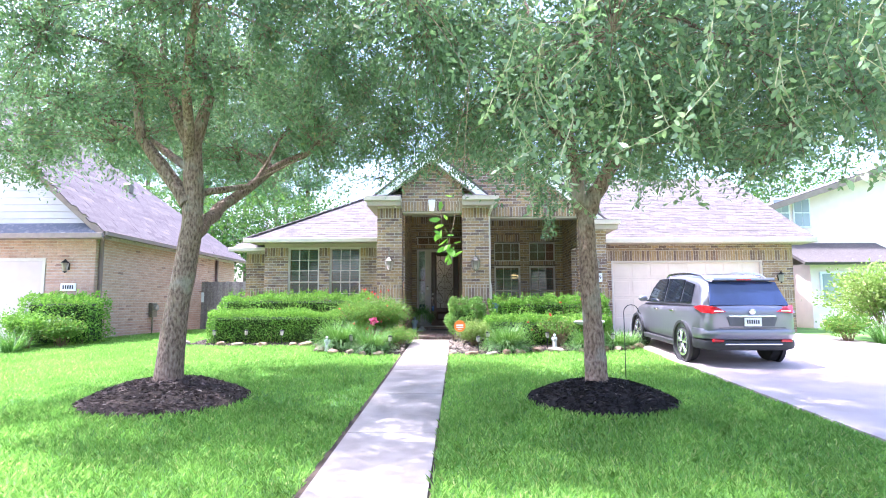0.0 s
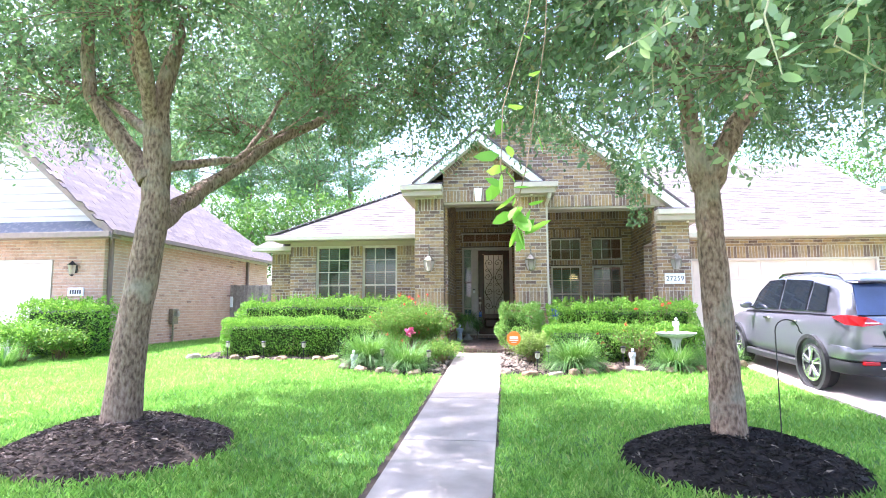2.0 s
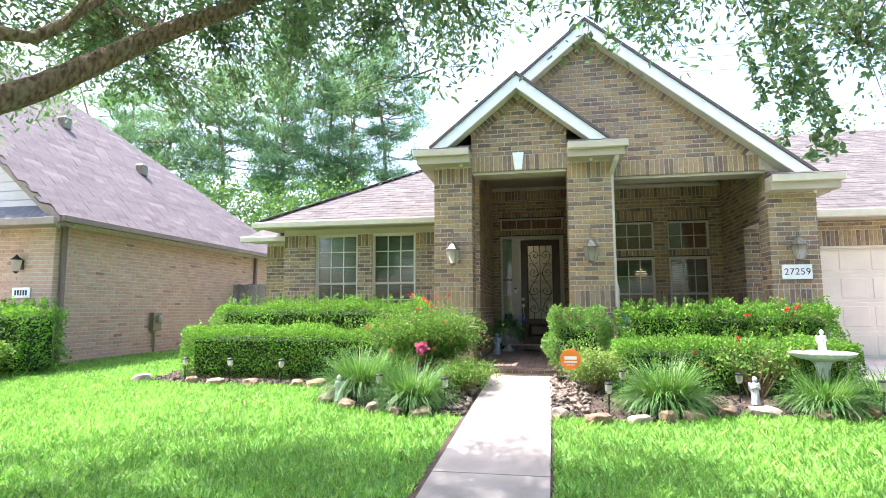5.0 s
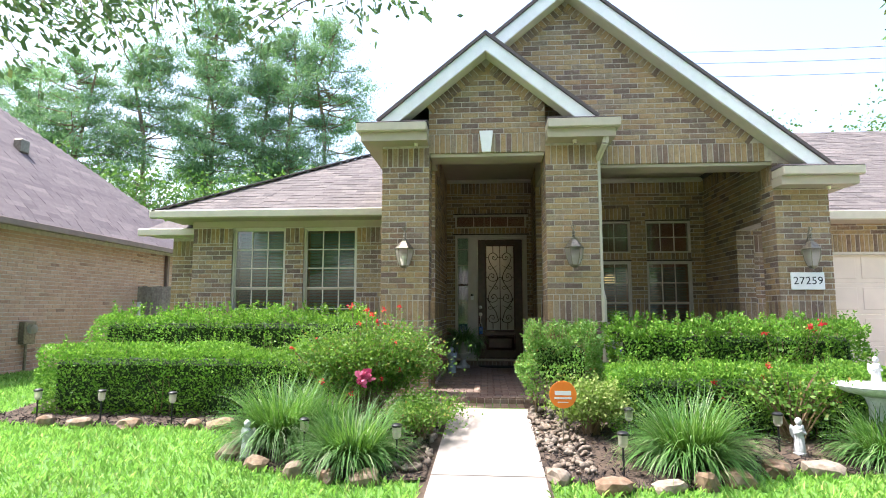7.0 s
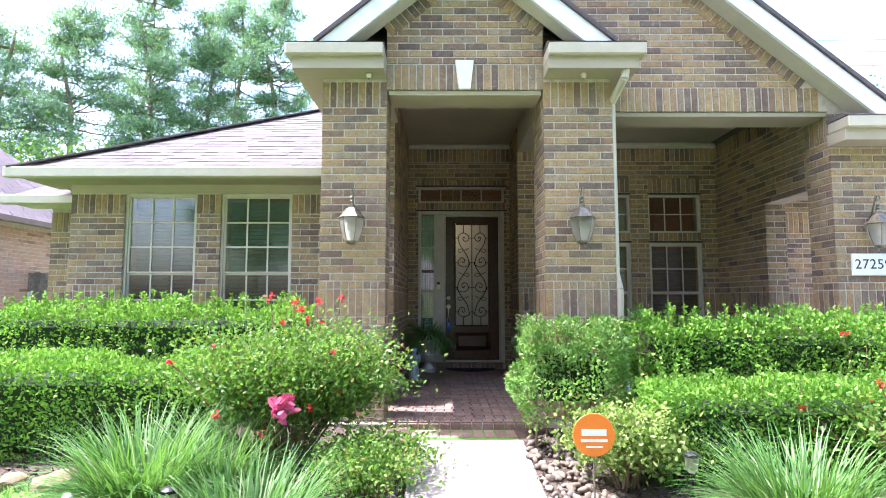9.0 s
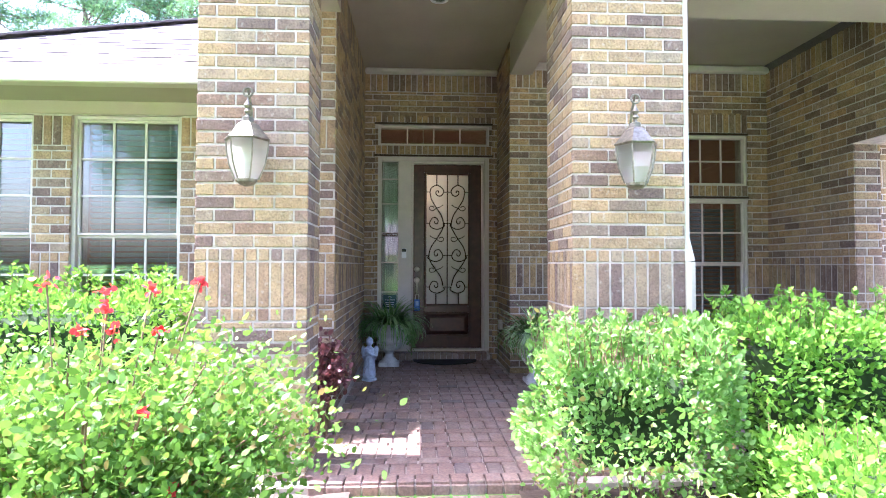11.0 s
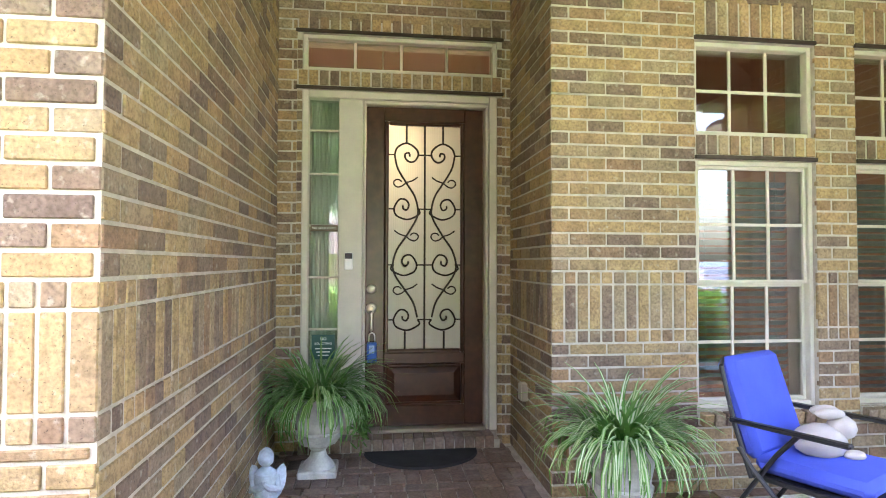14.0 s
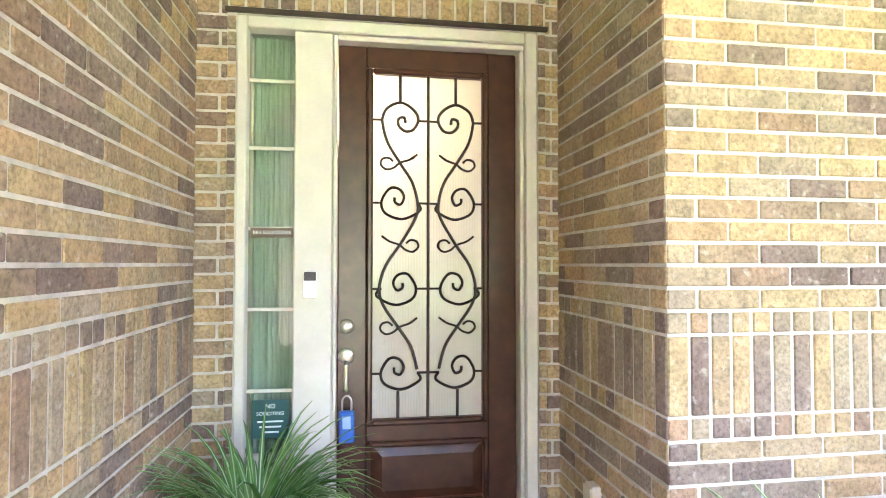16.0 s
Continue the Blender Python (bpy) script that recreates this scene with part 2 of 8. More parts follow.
def piece_mesh(size, material, bevel=0.004):
    key = (tuple(round(s, 2 if s > 0.1 else 3) for s in size), material.name)
    if key not in PIECES:
        sx, sy, sz = [k / 2 for k in key[0]]
        me = bpy.data.meshes.new("piece")
        bm = boxed(-sx, sx, -sy, sy, -sz, sz, bevel=min(bevel, sz * 0.3, sx * 0.3, sy * 0.3))
        bmesh.ops.recalc_face_normals(bm, faces=bm.faces)
        bm.to_mesh(me)
        bm.free()
        me.materials.append(material)
        v = np.array([tuple(p.co) for p in me.vertices])
        PIECES[key] = (me, v, [tuple(p.vertices) for p in me.polygons])
    return PIECES[key]


LATER = []


def lay(parent, name, pieces, material, near, limit=300, bevel=0.004):
    """Pieces (matrix, size) set on a parent: the nearest to a place of the plan as parts, the rest joined. Done last in the file."""
    LATER.append((parent, name, pieces, material, near, limit, bevel))


def lay_all():
    bpy.context.view_layer.update()
    for parent, name, pieces, material, near, limit, bevel in LATER:
        near = Vector(near)
        pieces = sorted(pieces, key=lambda p: (p[0].translation - near).length_squared)
        inv = parent.matrix_world.inverted()
        for m, size in pieces[:limit]:
            ob = new(name, piece_mesh(size, material, bevel)[0])
            ob.parent = parent
            ob.matrix_local = inv @ m
        rest = pieces[limit:]
        if rest:
            vs, fs, n = [], [], 0
            for m, size in rest:
                _, v, f = piece_mesh(size, material, bevel)
                r = np.array(m)
                vs.append(v @ r[:3, :3].T + r[:3, 3])
                fs += [tuple(i + n for i in q) for q in f]
                n += len(v)
            me = bpy.data.meshes.new(name)
            me.from_pydata(np.concatenate(vs), [], fs)
            me.materials.append(material)
            ob = new(name + "s", me)
            ob.parent = parent
            ob.matrix_local = inv
            ob["kind"] = "stuff"


BL, BH, JT = 0.217, 0.063, 0.013
COURSE = BH + JT


def bricks(parent, along, plane, out, u0, u1, z0, z1, holes=(), limits=None, soldiers=(), near=None, limit=300, material=None, proud=0.006, seed=1, length=BL):
    """Courses of brick on a wall face. out: +1 or -1, the way the face looks along its normal axis. soldiers: bands (z0, z1) of upright bricks."""
    rnd = random.Random(seed)
    out_list = []
    t = 0.024

    def put(ua, ub, za, zb):
        if ub - ua < 0.02 or zb - za < 0.02:
            return
        jig = rnd.uniform(-0.002, 0.002)
        c = plane + out * (proud - t / 2 + jig)
        uc, zc = (ua + ub) / 2, (za + zb) / 2
        loc = (uc, c, zc) if along == "x" else (c, uc, zc)
        rot = Matrix.Rotation(0 if along == "x" else math.pi / 2, 4, "Z")
        tilt = Matrix.Rotation(rnd.uniform(-0.004, 0.004), 4, "Y")
        out_list.append((Matrix.Translation(loc) @ rot @ tilt, (ub - ua, t, zb - za)))

    def spans(zm, a, b):
        segs = [(a, b)]
        for h in holes:
            if h[2] < zm < h[3]:
                nxt = []
                for s in segs:
                    if h[1] <= s[0] or h[0] >= s[1]:
                        nxt.append(s)
                    else:
                        if h[0] - s[0] > 0.02:
                            nxt.append((s[0], h[0]))
                        if s[1] - h[1] > 0.02:
                            nxt.append((h[1], s[1]))
                segs = nxt
        return segs

    rows, z = [], z0
    bands = sorted(soldiers)
    k = 0
    while z < z1 - 0.02:
        band = next((b for b in bands if b[0] - 0.03 <= z < b[1] - 0.03), None)
        if band:
            rows.append((z, band[1] - JT, 0, True))
            z = band[1]
        else:
            top = min([z + BH, z1] + [b[0] - JT for b in bands if b[0] > z + 0.02])
            rows.append((z, top, k % 2, False))
            z = top + JT
        k += 1
    for za, zb, odd, up in rows:
        zm = (za + zb) / 2
        a, b = (u0, u1) if limits is None else limits(zm)
        if b - a < 0.05:
            continue
        for s0, s1 in spans(zm, a, b):
            if up:
                n = max(1, round((s1 - s0) / COURSE))
                w = (s1 - s0) / n
                for i in range(n):
                    put(s0 + i * w + (JT / 2 if i else 0), s0 + (i + 1) * w - (JT / 2 if i < n - 1 else 0), za, zb)
            else:
                step = length + JT
                u = math.floor((s0 - u0) / step) * step + u0 - odd * step / 2
                while u < s1:
                    ua, ub = max(u, s0), min(u + length, s1)
                    put(ua, ub, za, zb)
                    u += step
    lay(parent, "brick", out_list, material or BRICK, near or ((u0 + u1) / 2, plane, z0 + 1), limit)


def soldier_row(parent, x0, x1, z0, z1, y):
    """Upright bricks side by side over an opening in a wall that looks along -y."""
    n = max(2, round((x1 - x0) / COURSE))
    w = (x1 - x0) / n
    lay(parent, "brick", [(Matrix.Translation((x0 + (i + 0.5) * w, y - 0.006 + 0.012, (z0 + z1) / 2)), (w - JT, 0.024, z1 - z0 - 0.008)) for i in range(n)], BRICK, ((x0 + x1) / 2, y, z0), 60)


GROUND_Y = (-1000, -6.0, 0.0, 4.0, 7.5, 11.0, 14.0, 15.0, 2000)
GROUND_Z = (-0.2, -0.2, -0.08, 0.10, 0.27, 0.46, 0.65, 0.67, 0.67)


def ground_z(x, y):
    """The height of the yard: it rises to the house and swells a little round the two oaks."""
    z = float(np.interp(y, GROUND_Y, GROUND_Z))
    for cx, cy in ((-3.64, 7.15), (1.76, 7.13)):
        d = math.hypot(x - cx, y - cy) / 2.2
        if d < 1:
            z += 0.12 * (1 - d * d) ** 2
    return z
# ---- ground ----
def sheet(name, xs, ys, lift, material, keep=None, thick=0.0):
    bm = bmesh.new()
    g = [[bm.verts.new((x, y, ground_z(x, y) + (lift(x, y) if callable(lift) else lift))) for y in ys] for x in xs]
    for i in range(len(xs) - 1):
        for j in range(len(ys) - 1):
            if keep is None or keep((xs[i] + xs[i + 1]) / 2, (ys[j] + ys[j + 1]) / 2):
                bm.faces.new((g[i][j], g[i + 1][j], g[i + 1][j + 1], g[i][j + 1]))
    if thick:
        r = bmesh.ops.extrude_face_region(bm, geom=bm.faces[:])
        bmesh.ops.translate(bm, vec=(0, 0, -thick), verts=[v for v in r["geom"] if isinstance(v, bmesh.types.BMVert)])
    return mesh_ob(name, bm, material)


XS = [-900, -300, -100, -50] + [i * 1.0 for i in range(-30, 31)] + [50, 100, 300, 900]
YS = [-900, -300, -100, -50, -30, -20] + [i * 0.5 for i in range(-20, 50)] + [30, 40, 60, 100, 300, 900]
structure(sheet("ground", XS, YS, 0.0, LAWN), "bright green mown lawn ground sloping up to the house", "lawn")



def walk_x(y):
    return -0.70 + 0.01 * y


walk_edges = [-6.0, -3.9, -2.0, 0.0, 1.95, 3.9, 5.85, 7.8, 9.75, 11.7, 13.95]
pavement = base("pavement")
structure(pavement, "pale concrete garden path in jointed slabs", "path")
for ya, yb in zip(walk_edges, walk_edges[1:]):
    bm = bmesh.new()
    n = 4
    for i in range(n):
        a, b = ya + 0.008 + (yb - ya - 0.016) * i / n, ya + 0.008 + (yb - ya - 0.016) * (i + 1) / n
        vs = [bm.verts.new((walk_x(y) + x, y, float(np.interp(y, GROUND_Y, GROUND_Z)) + dz)) for x in (-0.457, 0.457) for y in (a, b) for dz in (-0.08, 0.03)]
        for f in ((0, 1, 3, 2), (4, 6, 7, 5), (0, 4, 5, 1), (2, 3, 7, 6), (0, 2, 6, 4), (1, 5, 7, 3)):
            bm.faces.new([vs[k] for k in f])
    bmesh.ops.remove_doubles(bm, verts=bm.verts, dist=0.0005)
    part("slab", bm, CONCRETE, pavement)
edge = structure(base("path_edging"), "narrow bare soil gap along the path", "edging")
for s in (-1, 1):
    bm = bmesh.new()
    cols = [[bm.verts.new((walk_x(y) + s * u, y, float(np.interp(y, GROUND_Y, GROUND_Z)) + 0.008)) for u in (0.45, 0.53 if s < 0 else 0.485)] for y in [-6 + 0.5 * i for i in range(40)]]
    for p, q in zip(cols, cols[1:]):
        bm.faces.new((p[0], p[1], q[1], q[0]))
    part("soil_gap", bm, SOIL, edge)
DX0, DX1 = 4.15, 9.7
ysd = [-6 + 0.5 * i for i in range(48)]
drv = sheet("driveway", [DX0 + (DX1 - DX0) * i / 8 for i in range(9)], ysd, 0.03, DRIVE, thick=0.1)
structure(drv, "wide pale pinkish concrete driveway", "driveway")

# unseen strip of street, added so that neutral light bounces onto the house fronts
structure(sheet("road", [-60, -30, -10, 0, 10, 30, 60], [-16, -13, -10, -6.05], 0.012, DRIVE), "unseen pale street added to bounce neutral light onto the fronts", "road")

# ---- house ----
F1, F2, WING, WINW, DOORW, GAR = 14.55, 14.95, 15.95, 17.6, 18.6, 17.6
P = 0.725
CEIL, PCEIL = 4.55, 4.30
S0 = 1.63


def band(z0):
    return [(z0, z0 + 0.08), (z0 + 0.08, z0 + 0.35), (z0 + 0.35, z0 + 0.43)]


def column(name, x0, x1, y0, y1, top):
    bm = boxed(x0, x1, y0, y1, P - 0.3, top)
    c = structure(mesh_ob(name, bm, MORTAR), "square brick porch column with an upright brick band", "column")
    bands = band(S0) + [(top - 0.29, top - 0.02)]
    bricks(c, "x", y0, -1, x0 - 0.006, x1 + 0.006, P - 0.28, top, soldiers=bands, near=((x0 + x1) / 2, y0, 2), seed=3)
    bricks(c, "y", x0, -1, y0, y1, P - 0.28, top, soldiers=bands, near=(x0, y0, 2), seed=4, limit=120)
    bricks(c, "y", x1, 1, y0, y1, P - 0.28, top, soldiers=bands, near=(x1, y0, 2), seed=5, limit=150)
    return c


column("column_left", -2.0, -1.36, F1, F1 + 0.40, 4.10)
column("column_middle", 0.23, 0.91, F1, F1 + 0.65, 4.10)
column("column_right", 3.37, 4.07, F2, F2 + 0.40, 3.90)

# walls of the porch
w = wall("wall_porch_left", "y", -1.40, -1.65, WING + 0.26, DOORW + 0.3, P - 0.3, CEIL, label="brick porch wall with an upright brick band")
bricks(w, "y", -1.40, 1, WING, DOORW, P, CEIL, soldiers=band(S0) + [(CEIL - 0.27, CEIL)], near=(-1.4, 17.2, 1.8), seed=6)
FX0, FX1 = -1.22, 0.25
FZ0, FZ1 = 0.825, 3.39
TZ0, TZ1 = 3.54, 3.815
hd = [(FX0, FX1, P - 0.3, FZ1), (FX0, FX1, TZ0, TZ1)]
w = wall("wall_door", "x", DOORW, DOORW + 0.3, -1.40, 0.36, P - 0.3, CEIL, hd, label="brick wall round the front door")
bricks(w, "x", DOORW, -1, -1.40, 0.36, P, CEIL, holes=[(FX0 - 0.04, FX1 + 0.04, P - 0.3, TZ1 + 0.125)], soldiers=[(CEIL - 0.29, CEIL - 0.06)], near=(-0.5, DOORW, 2), seed=7)
soldier_row(w, FX0 - 0.035, FX1 + 0.035, FZ1 + 0.027, TZ0, DOORW)
soldier_row(w, FX0 - 0.035, FX1 + 0.035, TZ1 + 0.027, TZ1 + 0.125, DOORW)
for xa, xb in ((FX0 - 0.04, FX0), (FX1, FX1 + 0.04)):
    lay(w, "brick", [(Matrix.Translation(((xa + xb) / 2, DOORW + 0.004, P + 0.035 + k * COURSE)), (0.036, 0.024, BH)) for k in range(int((TZ1 - P) / COURSE)) if not FZ1 - 0.03 < P + 0.035 + k * COURSE < TZ0 + 0.03], BRICK, (xa, DOORW, 2), 60)
w = wall("wall_entry_right", "y", 0.36, 0.62, WINW + 0.26, DOORW + 0.3, P - 0.3, CEIL, label="brick return wall beside the front door")
bricks(w, "y", 0.36, -1, WINW, DOORW, P, CEIL, soldiers=band(S0), near=(0.36, 18, 2), seed=8)
WA = (1.275, 2.09)
WB = (2.37, 3.18)
hw = [(*WA, 1.21, 2.745), (*WB, 1.21, 2.745), (*WA, 2.90, 3.49), (*WB, 2.90, 3.49)]
w = wall("wall_windows", "x", WINW, WINW + 0.26, 0.36, 3.42, P - 0.3, PCEIL, hw, label="brick porch wall with sash windows")
bricks(w, "x", WINW, -1, 0.36, 3.42, P, PCEIL, holes=[(WA[0], WA[1], 1.21, 3.76), (WB[0], WB[1], 1.21, 3.76)], soldiers=band(S0) + [(PCEIL - 0.28, PCEIL - 0.05)], near=(0.9, WINW, 2), seed=9)
for xa, xb in (WA, WB):
    soldier_row(w, xa, xb, 2.775, 2.898, WINW)
    soldier_row(w, xa, xb, 3.52, 3.757, WINW)
hr = [(F2 + 0.40, F2 + 1.35, P - 0.3, 3.12)]
w = wall("wall_porch_right", "y", 3.42, 3.68, F2 + 0.40, WINW + 0.26, P - 0.3, PCEIL, hr, label="brick porch side wall with an opening")
bricks(w, "y", 3.42, -1, F2 + 0.40, WINW, P, PCEIL, holes=hr, soldiers=band(S0) + [(PCEIL - 0.27, PCEIL)], near=(3.42, 16.5, 2), seed=10)

wr = w
bricks(wr, "x", F2 + 1.35, -1, 3.425, 3.68, P, 3.12, soldiers=band(S0), near=(3.5, 16.3, 2), seed=18, limit=80)

# left wing
hl = [(-4.76, -3.86, 1.20, 3.19), (-3.56, -2.67, 1.20, 3.19)]
w = wall("wall_wing", "x", WING, WING + 0.26, -5.43, -1.40, 0.4, 3.30, hl, label="brick wing wall with two sash windows")
bricks(w, "x", WING, -1, -5.43, -1.40, 0.6, 3.19, holes=hl, soldiers=band(S0) + [(2.94, 3.19)], near=(-3.2, WING, 2.4), seed=11)
w = wall("wall_wing_side", "y", -5.43, -5.18, WING + 0.26, WING + 0.9, 0.4, 3.30, label="brick wing side wall")
bricks(w, "y", -5.43, -1, WING, WING + 0.9, 0.6, 3.28, soldiers=band(S0), near=(-5.35, 16, 2), seed=12)
w = wall("wall_wing_back", "x", WING + 0.9, WING + 1.2, -6.3, -5.18, 0.4, 3.15, label="brick set-back wing wall")
bricks(w, "x", WING + 0.9, -1, -6.3, -5.43, 0.6, 3.1, soldiers=band(S0) + [(2.85, 3.1)], near=(-5.8, 17, 2), seed=13)
structure(mesh_ob("wall_west", boxed(-6.3, -6.05, WING + 1.2, 27, 0.4, 3.15), MORTAR), "brick side wall of the house", "wall")

w = wall("wall_entry_return", "x", WING, WING + 0.26, -2.2, -1.40, 3.30, CEIL, label="brick wall above the wing at the entry")
bricks(w, "x", WING, -1, -2.2, -1.40, 3.21, CEIL, near=(-1.5, WING, 4), seed=17, limit=60)

# garage
hg = [(4.93, 9.62, 0.5, 2.90)]
w = wall("wall_garage", "x", GAR, GAR + 0.26, 3.68, 10.55, 0.4, 3.4, hg, label="brick garage wall round a wide door")
bricks(w, "x", GAR, -1, 3.68, 10.55, 0.6, 3.4, holes=hg, soldiers=band(S0) + [(2.92, 3.22)], near=(4.3, GAR, 2), seed=14)
structure(mesh_ob("wall_garage_side", boxed(10.3, 10.55, GAR + 0.26, 27, 0.4, 3.3), MORTAR), "brick garage side wall", "wall")
structure(mesh_ob("wall_back", boxed(-6.2, 10.55, 27, 27.3, 0.4, 3.3), MORTAR), "brick rear wall of the house", "wall")

# gables
G1X, G1H = -0.57, 5.46
G2X, G2H = 0.59, 6.50


def gable(name, cx, half, zb, apex, y, back, z_low, x0, x1, near, seed, soldier, upper=None):
    slope = (apex - zb) / half
    bm = bmesh.new()
    pts = [(x0, z_low), (x1, z_low), (x1, zb + slope * (half - abs(x1 - cx))), (cx, apex), (x0, zb + slope * (half - abs(x0 - cx)))]
    if upper is not None:
        pts = [(upper, z_low + 0.4), (x0, z_low + 0.4), (x0, z_low), *pts[1:4], (upper, zb + slope * (half - abs(upper - cx)))]
    n = len(pts)
    fr = [bm.verts.new((x, y, z)) for x, z in pts]
    bk = [bm.verts.new((x, back, z)) for x, z in pts]
    bm.faces.new(fr)
    bm.faces.new(bk[::-1])
    for i in range(n):
        bm.faces.new((fr[i], bk[i], bk[(i + 1) % n], fr[(i + 1) % n]))
    g = structure(mesh_ob(name, bm, MORTAR), "brick gable wall above the porch opening", "gable")

    def limits(z):
        d = half - (z - zb) / slope - 0.30
        return (max(x0 if upper is None or z < z_low + 0.4 else upper, cx - d), min(x1, cx + d))
    bricks(g, "x", y, -1, x0, x1, z_low, apex, limits=limits, soldiers=[soldier], near=(cx, y, z_low), seed=seed)
    # raked soldier course under the verge
    ang = math.atan(slope)
    out = []
    ln = half / math.cos(ang)
    for side in (-1, 1):
        n = int(ln / COURSE)
        for i in range(n):
            s = (i + 0.5) * COURSE
            x = cx + side * (half - s * math.cos(ang))
            z = zb + s * math.sin(ang)
            x -= side * math.sin(ang) * 0.125
            z -= math.cos(ang) * 0.125
            if z < soldier[1] + 0.05 or not (x0 if upper is None else upper) < x < x1 or (x - cx) * side < 0.03:
                continue
            m = Matrix.Translation((x, y - 0.008 + 0.012, z)) @ Matrix.Rotation(side * ang, 4, "Y")
            out.append((m, (BH, 0.024, 0.225)))
    lay(g, "brick", out, BRICK, (cx, y, apex), 120)


gable("gable_entry", G1X, 1.48, 4.25, G1H, F1, F1 + 0.4, 3.99, -1.36, 0.23, (0, 0, 0), 15, (3.99, 4.26))
gable("gable_main", G2X, 3.45, 3.64, G2H, F2, F2 + 0.4, 3.90, 0.91, 3.68, (0, 0, 0), 16, (3.90, 4.17), upper=-1.2)


def gable_roof(name, cx, half, zb, apex, y0, y1, label, board, left=None):
    """Two roof slopes with a white verge board and a soffit."""
    slope = (apex - zb) / half
    e = base(name, None)
    structure(e, label, "roof")
    for s in (-1, 1):
        hx = left if left and s < 0 else half
        za = apex + 0.14
        ze = za - hx * slope
        bm = slab(bmesh.new(), [(cx, y0, za), (cx + s * hx, y0, ze), (cx + s * hx, y1, ze), (cx, y1, za)][::s], 0.04)
        part("slope", bm, SHINGLE, e)
        ang = math.atan(slope)
        ln = math.hypot(hx, za - ze)
        # verge board on the face, with a second, thinner strip below the shingles
        for d0, d1, yy, mat in ((0.03, 0.215, y0 + 0.02, board), (0.0, 0.045, y0 - 0.01, NSHINGLE)):
            bm = bmesh.new()
            nx, nz = math.sin(ang) * s, math.cos(ang)
            def pt(t, d):
                return (cx + s * t * math.cos(ang) - nx * d, za - t * math.sin(ang) - nz * d)
            q = [pt(0, d0 + 0.02), pt(ln, d0 + 0.02), pt(ln, d1), (cx, za - d1 / math.cos(ang))]
            q[0] = (cx, za - (d0 + 0.02) / math.cos(ang))
            fr = [bm.verts.new((x, yy, z)) for x, z in q]
            bk = [bm.verts.new((x, yy + 0.03, z)) for x, z in q]
            bm.faces.new(fr)
            bm.faces.new(bk[::-1])
            for i in range(4):
                bm.faces.new((fr[i], bk[i], bk[(i + 1) % 4], fr[(i + 1) % 4]))
            part("verge_board", bm, mat, e, "white painted verge board")
        bm = slab(bmesh.new(), [(cx, y0 + 0.05, za - 0.2 / math.cos(ang)), (cx + s * hx, y0 + 0.05, ze - 0.2 / math.cos(ang)), (cx + s * hx, y0 + 0.27, ze - 0.2 / math.cos(ang)), (cx, y0 + 0.27, za - 0.2 / math.cos(ang))][::s], 0.02)
        part("soffit", bm, TRIM, e)
    return e


gable_roof("roof_entry", G1X, 1.48, 4.25, G1H, F1 - 0.30, 18.5, "shingled entry gable roof with white verge boards", WHITE)
gable_roof("roof_main", G2X, 3.45, 3.64, G2H, F2 - 0.28, 24.0, "shingled main gable roof with white verge boards", WHITE, left=1.7)


def eave_box(name, x0, x1, y0, y1, z, side):
    """A boxed eave return at the foot of a gable, with a moulded gutter front."""
    e = base(name)
    structure(e, "painted boxed eave return with a moulded gutter", "eave")
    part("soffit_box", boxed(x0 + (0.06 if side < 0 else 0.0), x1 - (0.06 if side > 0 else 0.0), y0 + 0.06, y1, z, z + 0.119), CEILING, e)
    part("gutter", boxed(x0, x1, y0, y1 - 0.01, z + 0.12, z + 0.24, bevel=0.012), GUTTER, e)
    bm = bmesh.new()
    a = [bm.verts.new(p) for p in ((x0 - 0.0, y0, z + 0.244), (x1, y0, z + 0.244), (x1, y1, z + 0.244), (x0, y1, z + 0.244))]
    hi = (x1 if side < 0 else x0)
    b = [bm.verts.new(p) for p in ((hi, y0 + 0.1, z + 0.29), (hi, y1, z + 0.29))]
    if side < 0:
        bm.faces.new((a[0], a[1], b[0])), bm.faces.new((a[0], b[0], b[1], a[3])), bm.faces.new((a[3], b[1], a[2])), bm.faces.new((a[1], a[2], b[1], b[0]))
    else:
        bm.faces.new((a[0], a[1], b[0])), bm.faces.new((a[1], a[2], b[1], b[0])), bm.faces.new((a[2], a[3], b[1])), bm.faces.new((a[0], b[0], b[1], a[3]))
    bm.faces.new(a[::-1])
    part("return_roof", bm, NSHINGLE, e)


eave_box("eave_left", -2.31, -1.362, F1 - 0.34, F1 + 1.4, 4.10, -1)
eave_box("eave_middle", 0.232, 1.17, F1 - 0.34, F1 + 0.39, 4.10, 1)
eave_box("eave_right", 3.34, 4.38, F2 - 0.34, F2 - 0.012, 3.51, 1)
eave_box("eave_side", 4.085, 4.38, F2 - 0.008, F2 + 2.5, 3.51, 1)

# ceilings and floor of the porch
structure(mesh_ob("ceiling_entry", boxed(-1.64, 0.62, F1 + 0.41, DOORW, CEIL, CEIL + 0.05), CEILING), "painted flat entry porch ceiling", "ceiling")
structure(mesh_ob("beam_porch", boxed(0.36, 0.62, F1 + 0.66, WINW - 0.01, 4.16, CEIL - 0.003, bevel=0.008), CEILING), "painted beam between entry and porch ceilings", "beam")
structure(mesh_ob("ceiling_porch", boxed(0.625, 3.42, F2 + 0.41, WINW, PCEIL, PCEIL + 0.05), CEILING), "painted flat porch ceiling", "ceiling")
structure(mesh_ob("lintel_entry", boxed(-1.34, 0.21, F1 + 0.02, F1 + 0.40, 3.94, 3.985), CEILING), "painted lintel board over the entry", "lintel")
